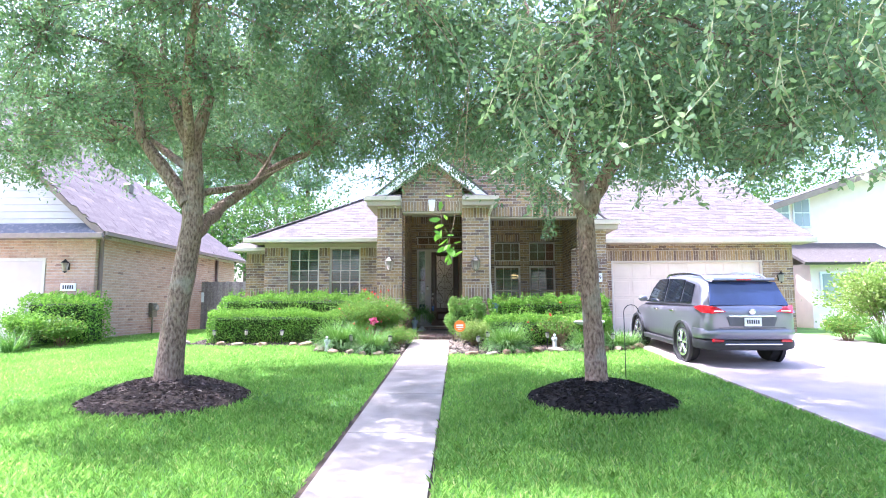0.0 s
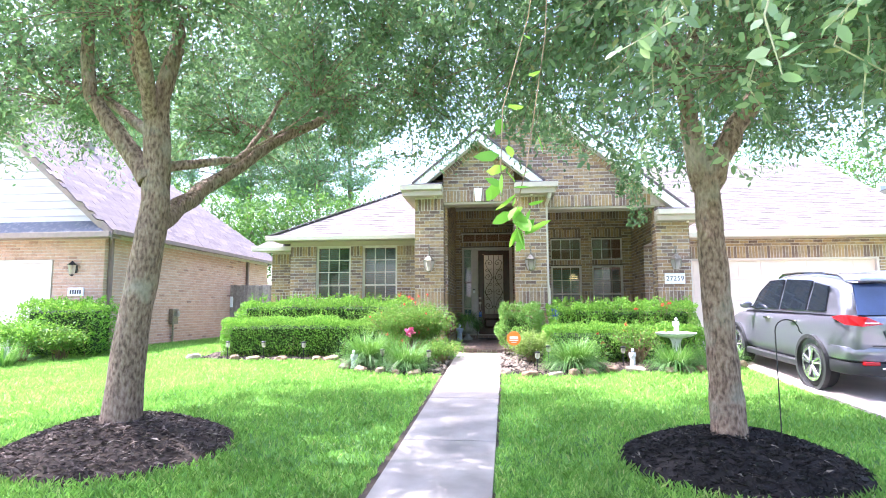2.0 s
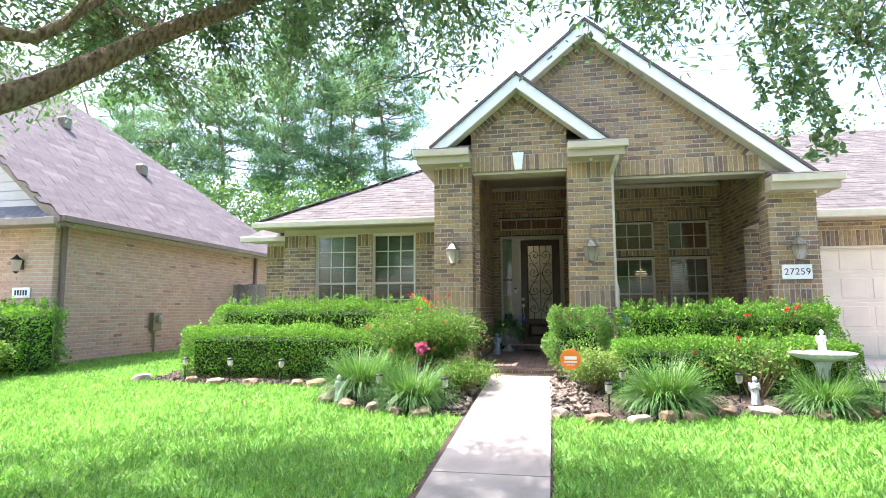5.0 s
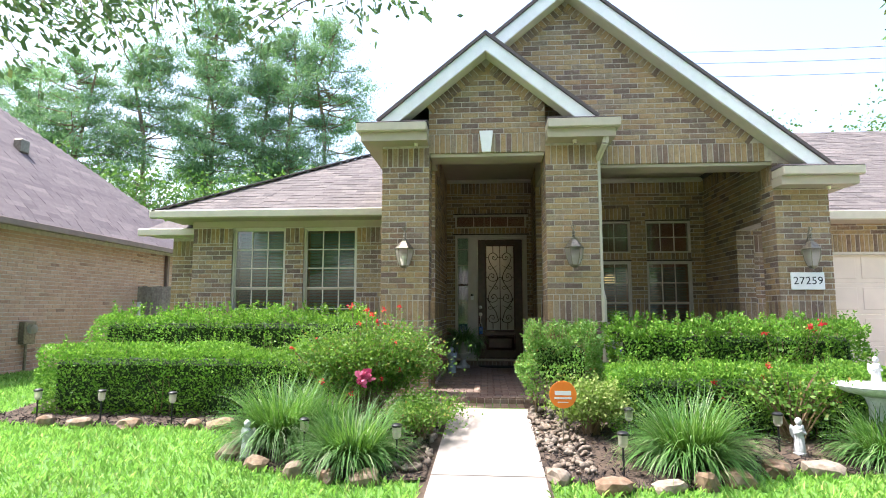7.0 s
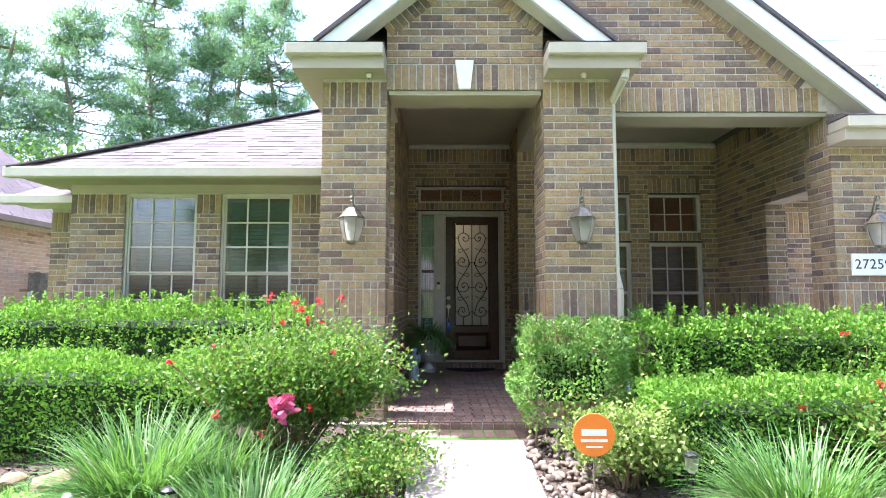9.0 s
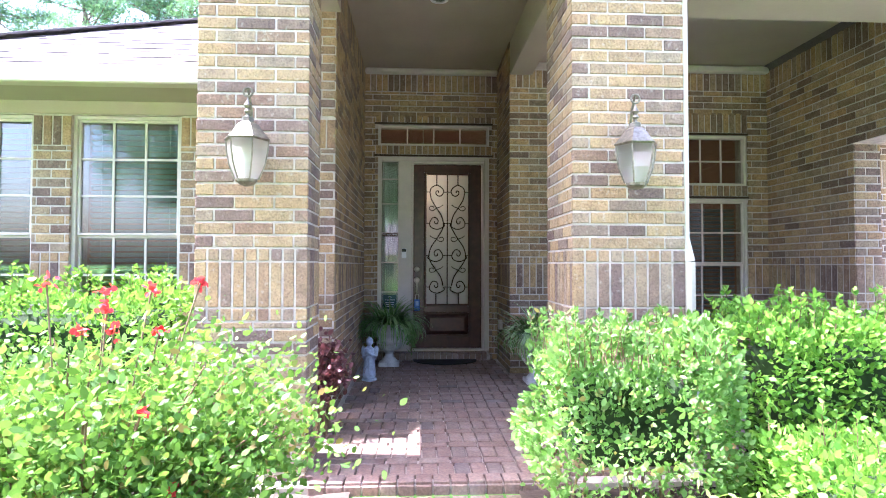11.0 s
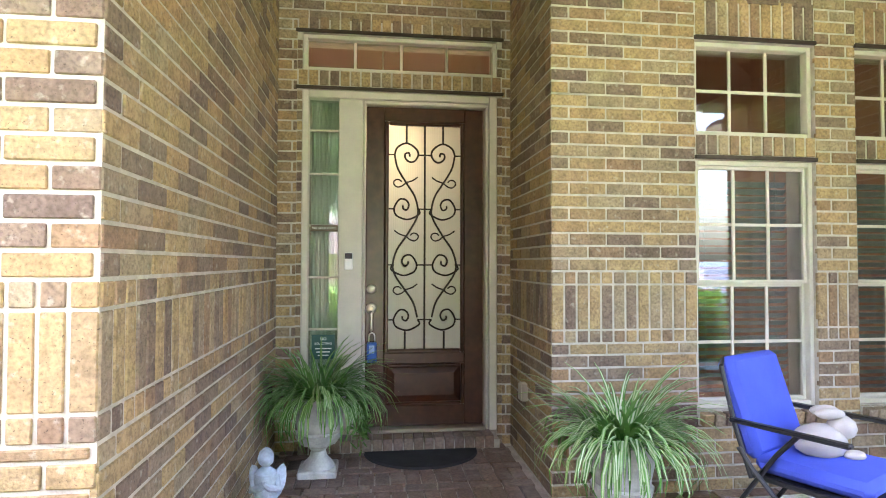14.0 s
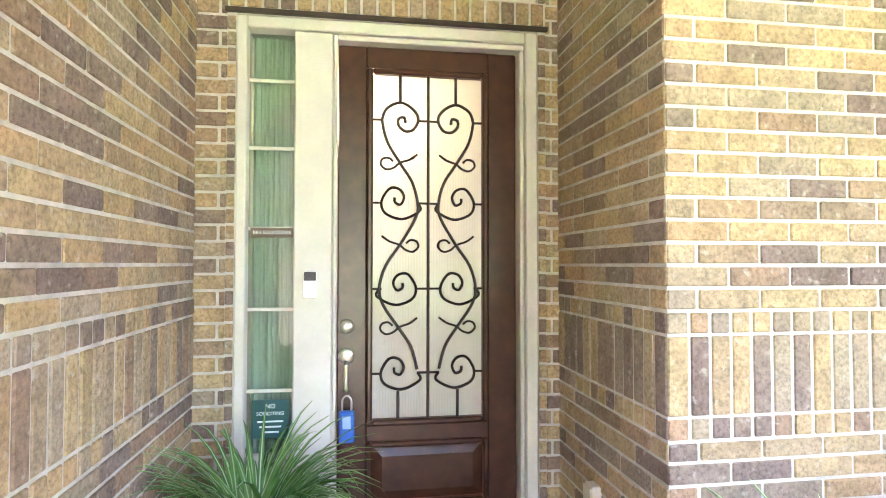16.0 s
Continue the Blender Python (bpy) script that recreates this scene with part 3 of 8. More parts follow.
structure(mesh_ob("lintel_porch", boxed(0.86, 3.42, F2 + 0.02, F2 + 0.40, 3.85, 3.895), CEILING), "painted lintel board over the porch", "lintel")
fl = structure(mesh_ob("floor", boxed(-1.97, 4.05, F1 - 0.12, DOORW + 0.28, 0.3, P - 0.02), PAVER_JOINT), "red-brown brick paved porch floor", "floor")

# roofs of wing and garage
def hip_roof(name, x0, x1, y0, y1, z, pitch, label, cut=None, valley=None):
    e = base(name)
    structure(e, label, "roof")
    d = (y1 - y0) / 2
    zr = z + d * pitch
    a = (x0, y0, z)
    xr = cut if cut is not None else x1
    k = min(d, xr - x0)
    r0 = (x0 + k, y0 + k, z + k * pitch)
    faces = [(a, (xr, y0, z), r0) if k < d else (a, (xr, y0, z), (xr, y0 + d, zr), r0), ((x0, y1, z), a, r0, (x0 + k, y1 - k, z + k * pitch))]
    if cut is not None:
        faces.append(((cut, 18.6, z + (18.6 - y0) * pitch), (cut + 2.4, 18.6, z + (18.6 - y0) * pitch), (cut + 2.4, y0 + d, zr), (x0 + d, y0 + d, zr), r0))
    if valley is not None:
        faces = [((valley[0], y0, z), (x1, y0, z), (x1, y0 + d, zr), (valley[1], y0 + d, zr))]
    slopes = [part("slope", slab(bmesh.new(), q, 0.05), SHINGLE, e) for q in faces]
    # lapped shingles on the front and west slopes, ridge caps on the west hip
    rnd = random.Random(9)
    ang, ln = math.atan(pitch), d / math.cos(math.atan(pitch))
    n = int(ln / 0.14)
    front, west = [], []
    for i in range(n):
        s = ln * (i + 0.5) / n
        dd_ = s * math.cos(ang)
        zz = z + s * math.sin(ang) + 0.006
        for out, lo, hi in ((front, x0 + dd_ if valley is None else valley[0] + (valley[1] - valley[0]) * dd_ / d, xr), (west, y0 + dd_, y1 - dd_)):
            u = lo - rnd.uniform(0, 0.2)
            while u < hi:
                ww = rnd.choice((0.17, 0.25, 0.33, 0.4))
                ua, ub = max(u, lo), min(u + ww, hi)
                if ub - ua > 0.04 and (out is front or dd_ < k):
                    th = rnd.choice((0.010, 0.018))
                    if out is front:
                        out.append((Matrix.Translation(((ua + ub) / 2, y0 + dd_, zz)) @ Matrix.Rotation(ang - 0.03, 4, "X"), (ub - ua - 0.004, ln / n + 0.012, th)))
                    else:
                        out.append((Matrix.Translation((x0 + dd_, (ua + ub) / 2, zz)) @ Matrix.Rotation(-ang + 0.03, 4, "Y"), (ln / n + 0.012, ub - ua - 0.004, th)))
                u += ww
    lay(slopes[0], "shingle", front, SHINGLE, (x0 + 2.3, y0, z), 300, 0.002)
    if valley is not None:
        return e
    lay(slopes[1], "shingle", west, SHINGLE, (x0, y0 + 2, z), 60, 0.002)
    caps = []
    for i in range(36):
        f = (i + 0.5) / 36
        p = Vector(a).lerp(Vector(r0), f) + Vector((0, 0, 0.03))
        m = Matrix.Translation(p) @ Matrix.Rotation(math.pi / 4, 4, "Z") @ Matrix.Rotation(-math.atan(pitch / math.sqrt(2)) + 0.04, 4, "Y")
        caps.append((m, (0.26, 0.2, 0.02)))
    lay(slopes[0], "ridge_cap", caps, SHINGLE, tuple(a), 300, 0.003)
    return e


hip_roof("roof_wing", -5.85, 11.0, WING - 0.5, 27.5, 3.38, 0.58, "weathered brown shingle hip roof over the wing", cut=-1.98)
hip_roof("roof_garage", 3.72, 11.0, GAR - 0.5, 27.5, 3.54, 0.58, "weathered brown shingle roof over the garage", valley=(4.33, 0.69))
back_roof = structure(base("roof_setback"), "small shingled eave over the set-back wall", "roof")
part("slope", slab(bmesh.new(), [(-6.6, 16.42, 3.25), (-5.3, 16.42, 3.25), (-5.3, 17.7, 3.99), (-5.9, 17.7, 3.99)], 0.05), SHINGLE, back_roof)
part("slope", slab(bmesh.new(), [(-6.6, 27.5, 3.25), (-6.6, 16.42, 3.25), (-5.9, 17.7, 3.99), (-5.9, 27.5, 3.99)], 0.05), SHINGLE, back_roof)
part("gutter", boxed(-6.65, -5.36, 16.30, 16.42, 3.13, 3.25, bevel=0.01), GUTTER, back_roof)
part("soffit", boxed(-6.6, -5.445, 16.42, 16.89, 3.15, 3.18), TRIM, back_roof)
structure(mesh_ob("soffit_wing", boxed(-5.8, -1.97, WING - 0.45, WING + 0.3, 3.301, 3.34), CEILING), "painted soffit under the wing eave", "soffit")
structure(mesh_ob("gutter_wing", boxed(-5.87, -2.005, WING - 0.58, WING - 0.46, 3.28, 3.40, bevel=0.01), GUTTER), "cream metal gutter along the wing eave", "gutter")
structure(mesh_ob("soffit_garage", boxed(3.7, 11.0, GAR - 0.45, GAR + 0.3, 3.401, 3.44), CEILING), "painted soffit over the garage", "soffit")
structure(mesh_ob("gutter_garage", boxed(4.1, 11.0, GAR - 0.58, GAR - 0.46, 3.40, 3.55, bevel=0.01), GUTTER), "cream metal gutter over the garage", "gutter")
structure(mesh_ob("trim_wing", boxed(-5.44, -2.0, WING - 0.02, WING - 0.002, 3.195, 3.30), CEILING), "painted frieze board under the wing soffit", "trim")
# porch paving: rows of bricks laid across, with a header course at the edge
out = []
rnd = random.Random(21)
y = F1 - 0.02
k = 0
while y < DOORW - 0.05:
    x = -1.95 + (k % 2) * 0.03
    while x < 3.6:
        if not (x < -1.40 and y > WING - 0.1) and not (x > 0.3 and y > WINW - 0.1):
            if k % 2:
                out.append((Matrix.Translation((x + 0.1, y + 0.05, P - 0.012 + rnd.uniform(-0.001, 0.0015))), (0.194, 0.092, 0.03)))
            else:
                out.append((Matrix.Translation((x + 0.05, y + 0.1, P - 0.012 + rnd.uniform(-0.001, 0.0015))), (0.088, 0.194, 0.03)))
        x += 0.204 if k % 2 else 0.098
    y += 0.102 if k % 2 else 0.204
    k += 1
lay(fl, "paver", out, PAVER, (-0.5, 17.3, P), 300)
# the two steps down to the path
step = structure(mesh_ob("step", boxed(-1.32, 0.19, F1 - 0.42, F1 - 0.12, 0.4, P - 0.075), PAVER_JOINT), "two brick entry steps", "step")
out = []
for zt, yf in ((P - 0.045, F1 - 0.13), (P - 0.115, F1 - 0.43)):
    n = 15
    for i in range(n):
        x = -1.32 + 1.51 * (i + 0.5) / n
        out.append((Matrix.Translation((x, yf + 0.006, zt - 0.01)), (1.51 / n - 0.01, 0.03, 0.085)))
for i in range(15):
    out.append((Matrix.Translation((-1.32 + 1.51 * (i + 0.5) / 15, F1 - 0.275, P - 0.082)), (1.51 / 15 - 0.01, 0.29, 0.03)))
    out.append((Matrix.Translation((-1.32 + 1.51 * (i + 0.5) / 15, F1 - 0.06, P - 0.012)), (1.51 / 15 - 0.01, 0.12, 0.034)))
lay(step, "brick", out, PAVER, (-0.5, 14, P), 300)

# ---- foliage ----
OAKLEAF = leaf_material("oak_leaf", [(0.0, (0.07, 0.115, 0.07)), (0.5, (0.12, 0.185, 0.125)), (0.9, (0.19, 0.265, 0.17)), (1.0, (0.26, 0.22, 0.11))], trans=0.42, glow=(0.30, 0.52, 0.14))
HEDGELEAF = leaf_material("hedge_leaf", [(0.0, (0.05, 0.15, 0.016)), (0.45, (0.12, 0.27, 0.03)), (0.8, (0.20, 0.38, 0.05)), (1.0, (0.30, 0.47, 0.08))], trans=0.38)
ROSELEAF = leaf_material("rose_leaf", [(0.0, (0.05, 0.125, 0.018)), (0.6, (0.11, 0.22, 0.035)), (0.92, (0.19, 0.31, 0.055)), (1.0, (0.28, 0.16, 0.055))], trans=0.35)
PALELEAF = leaf_material("pale_leaf", [(0.0, (0.14, 0.22, 0.04)), (0.6, (0.24, 0.33, 0.08)), (1.0, (0.36, 0.40, 0.14))], trans=0.35)
BLADE = leaf_material("blade_leaf", [(0.0, (0.04, 0.12, 0.025)), (0.6, (0.085, 0.20, 0.045)), (0.88, (0.16, 0.29, 0.085)), (1.0, (0.38, 0.42, 0.27))], trans=0.3)
SPIDER = leaf_material("spider_leaf", [(0.0, (0.05, 0.17, 0.035)), (0.6, (0.11, 0.28, 0.06)), (1.0, (0.20, 0.38, 0.11))], trans=0.3)
GRASS = leaf_material("grass_blade", [(0.0, (0.17, 0.33, 0.06)), (0.5, (0.28, 0.48, 0.10)), (0.9, (0.41, 0.60, 0.14)), (1.0, (0.60, 0.60, 0.25))], trans=0.45, glow=(0.2, 0.5, 0.06))
# needle greens carry distance haze in their colour: paler and bluer
PINELEAF = leaf_material("haze_paled_needles", [(0.0, (0.13, 0.22, 0.16)), (0.6, (0.19, 0.30, 0.20)), (1.0, (0.27, 0.39, 0.22))], trans=0.3)
FARLEAF = leaf_material("far_leaf", [(0.0, (0.05, 0.11, 0.035)), (0.6, (0.08, 0.16, 0.05)), (1.0, (0.13, 0.22, 0.07))], trans=0.25)
BARK, _nt, _b = nodes_of("oak_bark", 0.95)
_furrow = position_noise(_nt, 42, 6, (1.0, 1.0, 0.42))
_c = ramp(_nt, _furrow, [(0.32, (0.075, 0.048, 0.034)), (0.48, (0.185, 0.125, 0.088)), (0.7, (0.30, 0.225, 0.17))])
_c = blend(_nt, ramp(_nt, position_noise(_nt, 3.2, 6), [(0.55, (0, 0, 0)), (0.7, (0.55, 0.55, 0.55))]), _c, (0.30, 0.29, 0.23))
_nt.links.new(_c, _b.inputs["Base Color"])
bumped(_nt, _b, _furrow, 1.0, 0.03)
PINEBARK = plain("pine_bark", (0.22, 0.16, 0.12), 0.95, vary=0.35, scale=4, bump=0.8)
TWIG = plain("twig_bark", (0.19, 0.13, 0.07), 0.9, vary=0.3)
RED = leaf_material("red_petal", [(0.0, (0.55, 0.02, 0.04)), (1.0, (0.75, 0.08, 0.07))], trans=0.3, glow=(0.8, 0.1, 0.05))
PINK = leaf_material("pink_petal", [(0.0, (0.62, 0.06, 0.22)), (1.0, (0.8, 0.22, 0.38))], trans=0.3, glow=(0.9, 0.2, 0.4))
BURGUNDY = leaf_material("burgundy_leaf", [(0.0, (0.05, 0.018, 0.022)), (1.0, (0.15, 0.06, 0.058))], trans=0.2, glow=(0.3, 0.08, 0.08))


def quads_ob(name, verts, material, parent=None, per=4):
    """Many small separate faces of 'per' corners each, from an array (n * per, 3)."""
    n = len(verts) // per
    me = bpy.data.meshes.new(name)
    me.vertices.add(n * per)
    me.vertices.foreach_set("co", np.asarray(verts, dtype=np.float32).ravel())
    me.loops.add(n * per)
    me.loops.foreach_set("vertex_index", np.arange(n * per, dtype=np.int32))
    me.polygons.add(n)
    me.polygons.foreach_set("loop_start", np.arange(0, n * per, per, dtype=np.int32))
    me.polygons.foreach_set("loop_total", np.full(n, per, dtype=np.int32))
    me.update(calc_edges=True)
    me.materials.append(material)
    ob = new(name, me)
    if parent:
        ob.parent = parent
    return ob


def unit(a):
    return a / np.maximum(np.linalg.norm(a, axis=1, keepdims=True), 1e-6)


def leaves(points, size, rng, out=None, width=0.45, droop=0.0, spread=1.0, fold=0.15):
    """Leaf shapes of six corners at points. out: directions that they lean to."""
    n = len(points)
    d = rng.normal(size=(n, 3)) * spread
    if out is not None:
        d = d + out
    d[:, 2] -= droop
    d = unit(d)
    s = unit(np.cross(d, rng.normal(size=(n, 3))))
    nrm = np.cross(d, s)
    ln = size * rng.uniform(0.65, 1.25, (n, 1))
    w = ln * width * 0.5
    p = points
    v = np.stack([p, p + d * ln * 0.3 + s * w + nrm * w * fold, p + d * ln * 0.68 + s * w * 0.85 + nrm * w * fold, p + d * ln, p + d * ln * 0.68 - s * w * 0.85 + nrm * w * fold, p + d * ln * 0.3 - s * w + nrm * w * fold], axis=1)
    return v.reshape(-1, 3)


def curve_pts(a, b, bend, n=6):
    a, b, bend = Vector(a), Vector(b), Vector(bend)
    return [a.lerp(b, i / n) + bend * math.sin(math.pi * i / n) for i in range(n + 1)]


def oak(name, base_pt, trunk, limbs, crown, seed, label, trunk_r, twig_n=900, per=44, leaf=0.062):
    """An oak: a flared trunk, limbs given as (points, radius), and twigs with leaf clusters that fill a crown (list of ellipsoids)."""
    rng = np.random.default_rng(seed)
    rnd = random.Random(seed)
    t = base(name, Matrix.Translation(base_pt))
    tagged(t, label, "tree", group="oaks on the lawn")
    o = Vector(base_pt)
    bm = bmesh.new()
    pts, rad = [], []
    way = [Vector(base_pt) - Vector((0, 0, 0.15))] + [Vector(p) for p in trunk]
    for i in range(19):
        f = i / 18
        k = min(int(f * (len(way) - 1)), len(way) - 2)
        pts.append(way[k].lerp(way[k + 1], f * (len(way) - 1) - k) - o)
        rad.append(trunk_r * (1 + 0.34 * math.exp(-f * 11)) * (1 - 0.22 * f) * rnd.uniform(0.98, 1.04))
    tube(bm, pts, rad, 18)
    for v in bm.verts:
        v.co += Vector((v.co.x, v.co.y, 0)).normalized() * 0.014 * noise.noise(v.co * 5 + o)
    part("trunk", bm, BARK, t, "rough grey-brown bark", soft=True)
    ends = []
    for path, r in limbs:
        ps = [Vector(p) - o for p in path]
        fine = []
        for a, b in zip(ps, ps[1:]):
            for i in range(3):
                fine.append(a.lerp(b, i / 3) + Vector((rnd.uniform(-1, 1), rnd.uniform(-1, 1), rnd.uniform(-1, 1))) * 0.025)
        fine.append(ps[-1])
        rs = [r * (1 - 0.72 * i / (len(fine) - 1)) for i in range(len(fine))]
        bm = tube(bmesh.new(), fine, rs, 10)
        part("limb", bm, BARK, t, soft=True)
        ends += [(fine[i], rs[i]) for i in range(2, len(fine))]
    # boughs and twigs reach from the limbs to points of the crown
    bm = bmesh.new()
    tips, dirs = [], []
    vol = [(Vector(c) - o, Vector(r)) for c, r in crown]
    wts = np.array([r.x * r.y * r.z for _, r in vol])
    boughs = []
    for i in range(90):
        c, r = vol[rng.choice(len(vol), p=wts / wts.sum())]
        d = rng.normal(size=3)
        d /= np.linalg.norm(d)
        q = c + Vector((d[0] * r.x, d[1] * r.y, d[2] * r.z)) * float(rng.uniform(0.55, 0.95))
        a, ra = min(ends, key=lambda e: (e[0] - q).length)
        boughs.append((a, q))
        tube(bm, curve_pts(a, q, (rnd.uniform(-0.2, 0.2), rnd.uniform(-0.2, 0.2), rnd.uniform(0, 0.3)), 5), [max(0.012, ra * 0.5) * (1 - 0.14 * k) for k in range(6)], 5)
    for i in range(twig_n):
        c, r = vol[rng.choice(len(vol), p=wts / wts.sum())]
        d = rng.normal(size=3)
        d /= np.linalg.norm(d)
        q = c + Vector((d[0] * r.x, d[1] * r.y, d[2] * r.z)) * float(rng.uniform(0.25, 1.0) ** 0.6)
        q += Vector(rng.normal(size=3)) * 0.12
        a, e = min(boughs, key=lambda g: min((g[1] - q).length, ((g[0] + g[1]) / 2 - q).length))
        st = e if (e - q).length < ((a + e) / 2 - q).length else (a + e) / 2
        if (st - q).length > 1.5:
            st = q + (st - q).normalized() * 0.6
        tube(bm, curve_pts(st, q, (0, 0, 0.05), 2), [0.007, 0.005, 0.003], 3)
        tips.append(tuple(q))
        dirs.append(tuple((q - st).normalized()))
    part("branch", bm, BARK, t)["kind"] = "stuff"
    tips, dirs = np.array(tips), np.array(dirs)
    idx = np.repeat(np.arange(len(tips)), per)
    back = rng.uniform(-0.38, 0.08, (len(idx), 1))
    pos = tips[idx] + dirs[idx] * back + rng.normal(size=(len(idx), 3)) * 0.10
    v = leaves(pos, leaf, rng, out=dirs[idx] * 0.8, width=0.5, droop=0.35).reshape(-1, 6, 3)[:, [0, 2, 3, 5]].reshape(-1, 3)
    ob = quads_ob("crown", v, OAKLEAF, t, 4)
    ob["label"] = "dense small dark green oak leaves"
    return t


gl = ground_z(-3.64, 7.15) + 0.16
gr = ground_z(1.76, 7.13) + 0.14
L0 = (-3.64, 7.15, gl)
oak("oak_tree", L0, [(-3.57, 7.15, 1.35), (-3.46, 7.16, 2.1), (-3.41, 7.18, 2.6), (-3.43, 7.2, 3.1), (-3.47, 7.2, 3.7)],
    [(((-3.42, 7.2, 2.42), (-3.43, 7.8, 2.80), (-3.31, 8.2, 3.08), (-2.89, 8.75, 3.68), (-2.30, 9.15, 4.18), (-2.03, 9.4, 4.48), (-1.7, 9.9, 4.9)), 0.105),
     (((-3.46, 7.2, 3.6), (-3.72, 7.2, 4.15), (-3.93, 7.2, 4.6), (-3.94, 7.2, 5.6), (-3.8, 7.3, 6.6)), 0.09),
     (((-3.46, 7.2, 3.6), (-3.3, 7.25, 4.3), (-3.42, 7.3, 4.95), (-3.1, 7.6, 6.2)), 0.09),
     (((-3.45, 7.15, 2.85), (-3.85, 7.15, 3.35), (-4.15, 7.15, 3.75), (-4.2, 7.1, 4.9), (-4.4, 6.9, 6.2)), 0.105),
     (((-3.45, 7.2, 2.95), (-3.1, 7.5, 3.12), (-2.9, 7.8, 3.2), (-2.8, 8.1, 3.6), (-2.6, 8.4, 4.2)), 0.055),
     (((-3.5, 7.2, 3.3), (-4.3, 7.6, 3.9), (-5.3, 8.0, 4.3), (-6.4, 8.2, 4.7)), 0.06),
     (((-3.45, 7.1, 3.5), (-3.2, 6.4, 4.3), (-2.6, 5.4, 5.0), (-2.0, 4.6, 5.6)), 0.07)],
    [((-3.7, 7.2, 5.9), (3.4, 3.4, 2.0)), ((-5.4, 7.2, 4.6), (2.2, 1.9, 1.2)), ((-2.4, 9.4, 5.0), (2.0, 2.0, 1.2)), ((-2.3, 6.3, 5.0), (1.8, 1.8, 1.2)), ((-5.2, 9.3, 4.7), (2.1, 2.0, 1.2)), ((-1.5, 9.4, 4.4), (1.6, 1.5, 0.8)), ((-3.6, 10.2, 4.3), (1.9, 1.0, 0.8)), ((-0.7, 8.4, 4.4), (1.3, 1.4, 0.9)), ((-6.6, 7.6, 4.0), (1.4, 1.6, 0.8)), ((-1.6, 7.4, 4.3), (1.2, 1.6, 0.8)), ((-1.1, 6.0, 5.0), (1.4, 1.5, 1.0)), ((-1.6, 10.2, 4.2), (1.4, 0.6, 0.5)), ((-3.3, 10.3, 3.85), (1.2, 0.6, 0.55))],
    31, "mature oak with a rough trunk rising from a mulch ring", 0.15, twig_n=2800, per=58, leaf=0.066)
R0 = (1.78, 7.13, gr)
oak("oak_tree", R0, [(1.74, 7.13, 1.3), (1.71, 7.13, 2.1), (1.69, 7.13, 2.85)],
    [(((1.67, 7.13, 2.65), (1.62, 7.13, 3.0), (1.585, 7.15, 3.28), (1.51, 7.2, 3.81), (1.35, 7.4, 4.8), (0.9, 7.8, 6.2)), 0.105),
     (((1.71, 7.13, 2.65), (1.83, 7.13, 2.92), (1.98, 7.13, 3.17), (2.24, 7.1, 3.70), (2.40, 7.0, 4.05), (2.8, 6.8, 5.0), (3.3, 6.5, 6.0)), 0.115),
     (((2.24, 7.1, 3.65), (2.7, 7.8, 4.2), (3.4, 8.6, 4.7), (4.4, 9.2, 5.2)), 0.06),
     (((1.51, 7.15, 3.7), (1.5, 6.2, 4.0), (1.6, 5.2, 4.4), (1.7, 4.2, 5.0)), 0.06),
     (((1.55, 7.15, 3.5), (1.0, 6.7, 3.9), (0.2, 6.2, 4.4), (-0.5, 5.8, 4.8)), 0.05)],
    [((1.9, 7.0, 5.8), (3.5, 3.4, 2.0)), ((3.7, 6.0, 4.4), (2.5, 2.4, 1.4)), ((1.4, 4.9, 4.4), (2.1, 1.9, 1.3)), ((3.9, 8.6, 4.7), (2.2, 2.0, 1.2)), ((0.4, 8.4, 4.5), (1.7, 1.7, 1.0)), ((2.6, 4.8, 3.6), (1.9, 1.4, 0.9)), ((0.9, 5.7, 3.5), (1.2, 1.2, 0.8)), ((1.3, 9.4, 4.3), (1.5, 1.2, 0.8)), ((3.2, 9.8, 4.1), (1.5, 1.2, 0.7)), ((0.0, 5.0, 4.6), (1.4, 1.6, 0.9)), ((0.3, 7.0, 3.9), (1.1, 1.6, 0.8)), ((2.8, 8.4, 4.0), (1.6, 1.6, 0.8)), ((3.8, 6.6, 3.8), (1.5, 1.6, 0.8)), ((5.2, 6.6, 4.4), (1.4, 1.6, 1.1))],
    32, "oak with drooping leafy branches rising from dark mulch", 0.128, twig_n=3200, per=58, leaf=0.068)

MULCH = piece_material("mulch_chip", [(0.0, (0.009, 0.007, 0.007)), (0.6, (0.018, 0.014, 0.013)), (0.96, (0.035, 0.027, 0.022)), (1.0, (0.25, 0.21, 0.17))], grain=90, rough=0.95, stain_amount=0)
MULCHL = piece_material("dry_mulch_chip", [(0.0, (0.04, 0.028, 0.024)), (0.5, (0.085, 0.06, 0.048)), (0.85, (0.16, 0.115, 0.09)), (1.0, (0.36, 0.29, 0.23))], grain=90, rough=0.95, stain_amount=0)


DARKSOIL = plain("dark_soil", (0.02, 0.015, 0.013), 0.95, vary=0.5, scale=5, bump=1.0, fine=40)


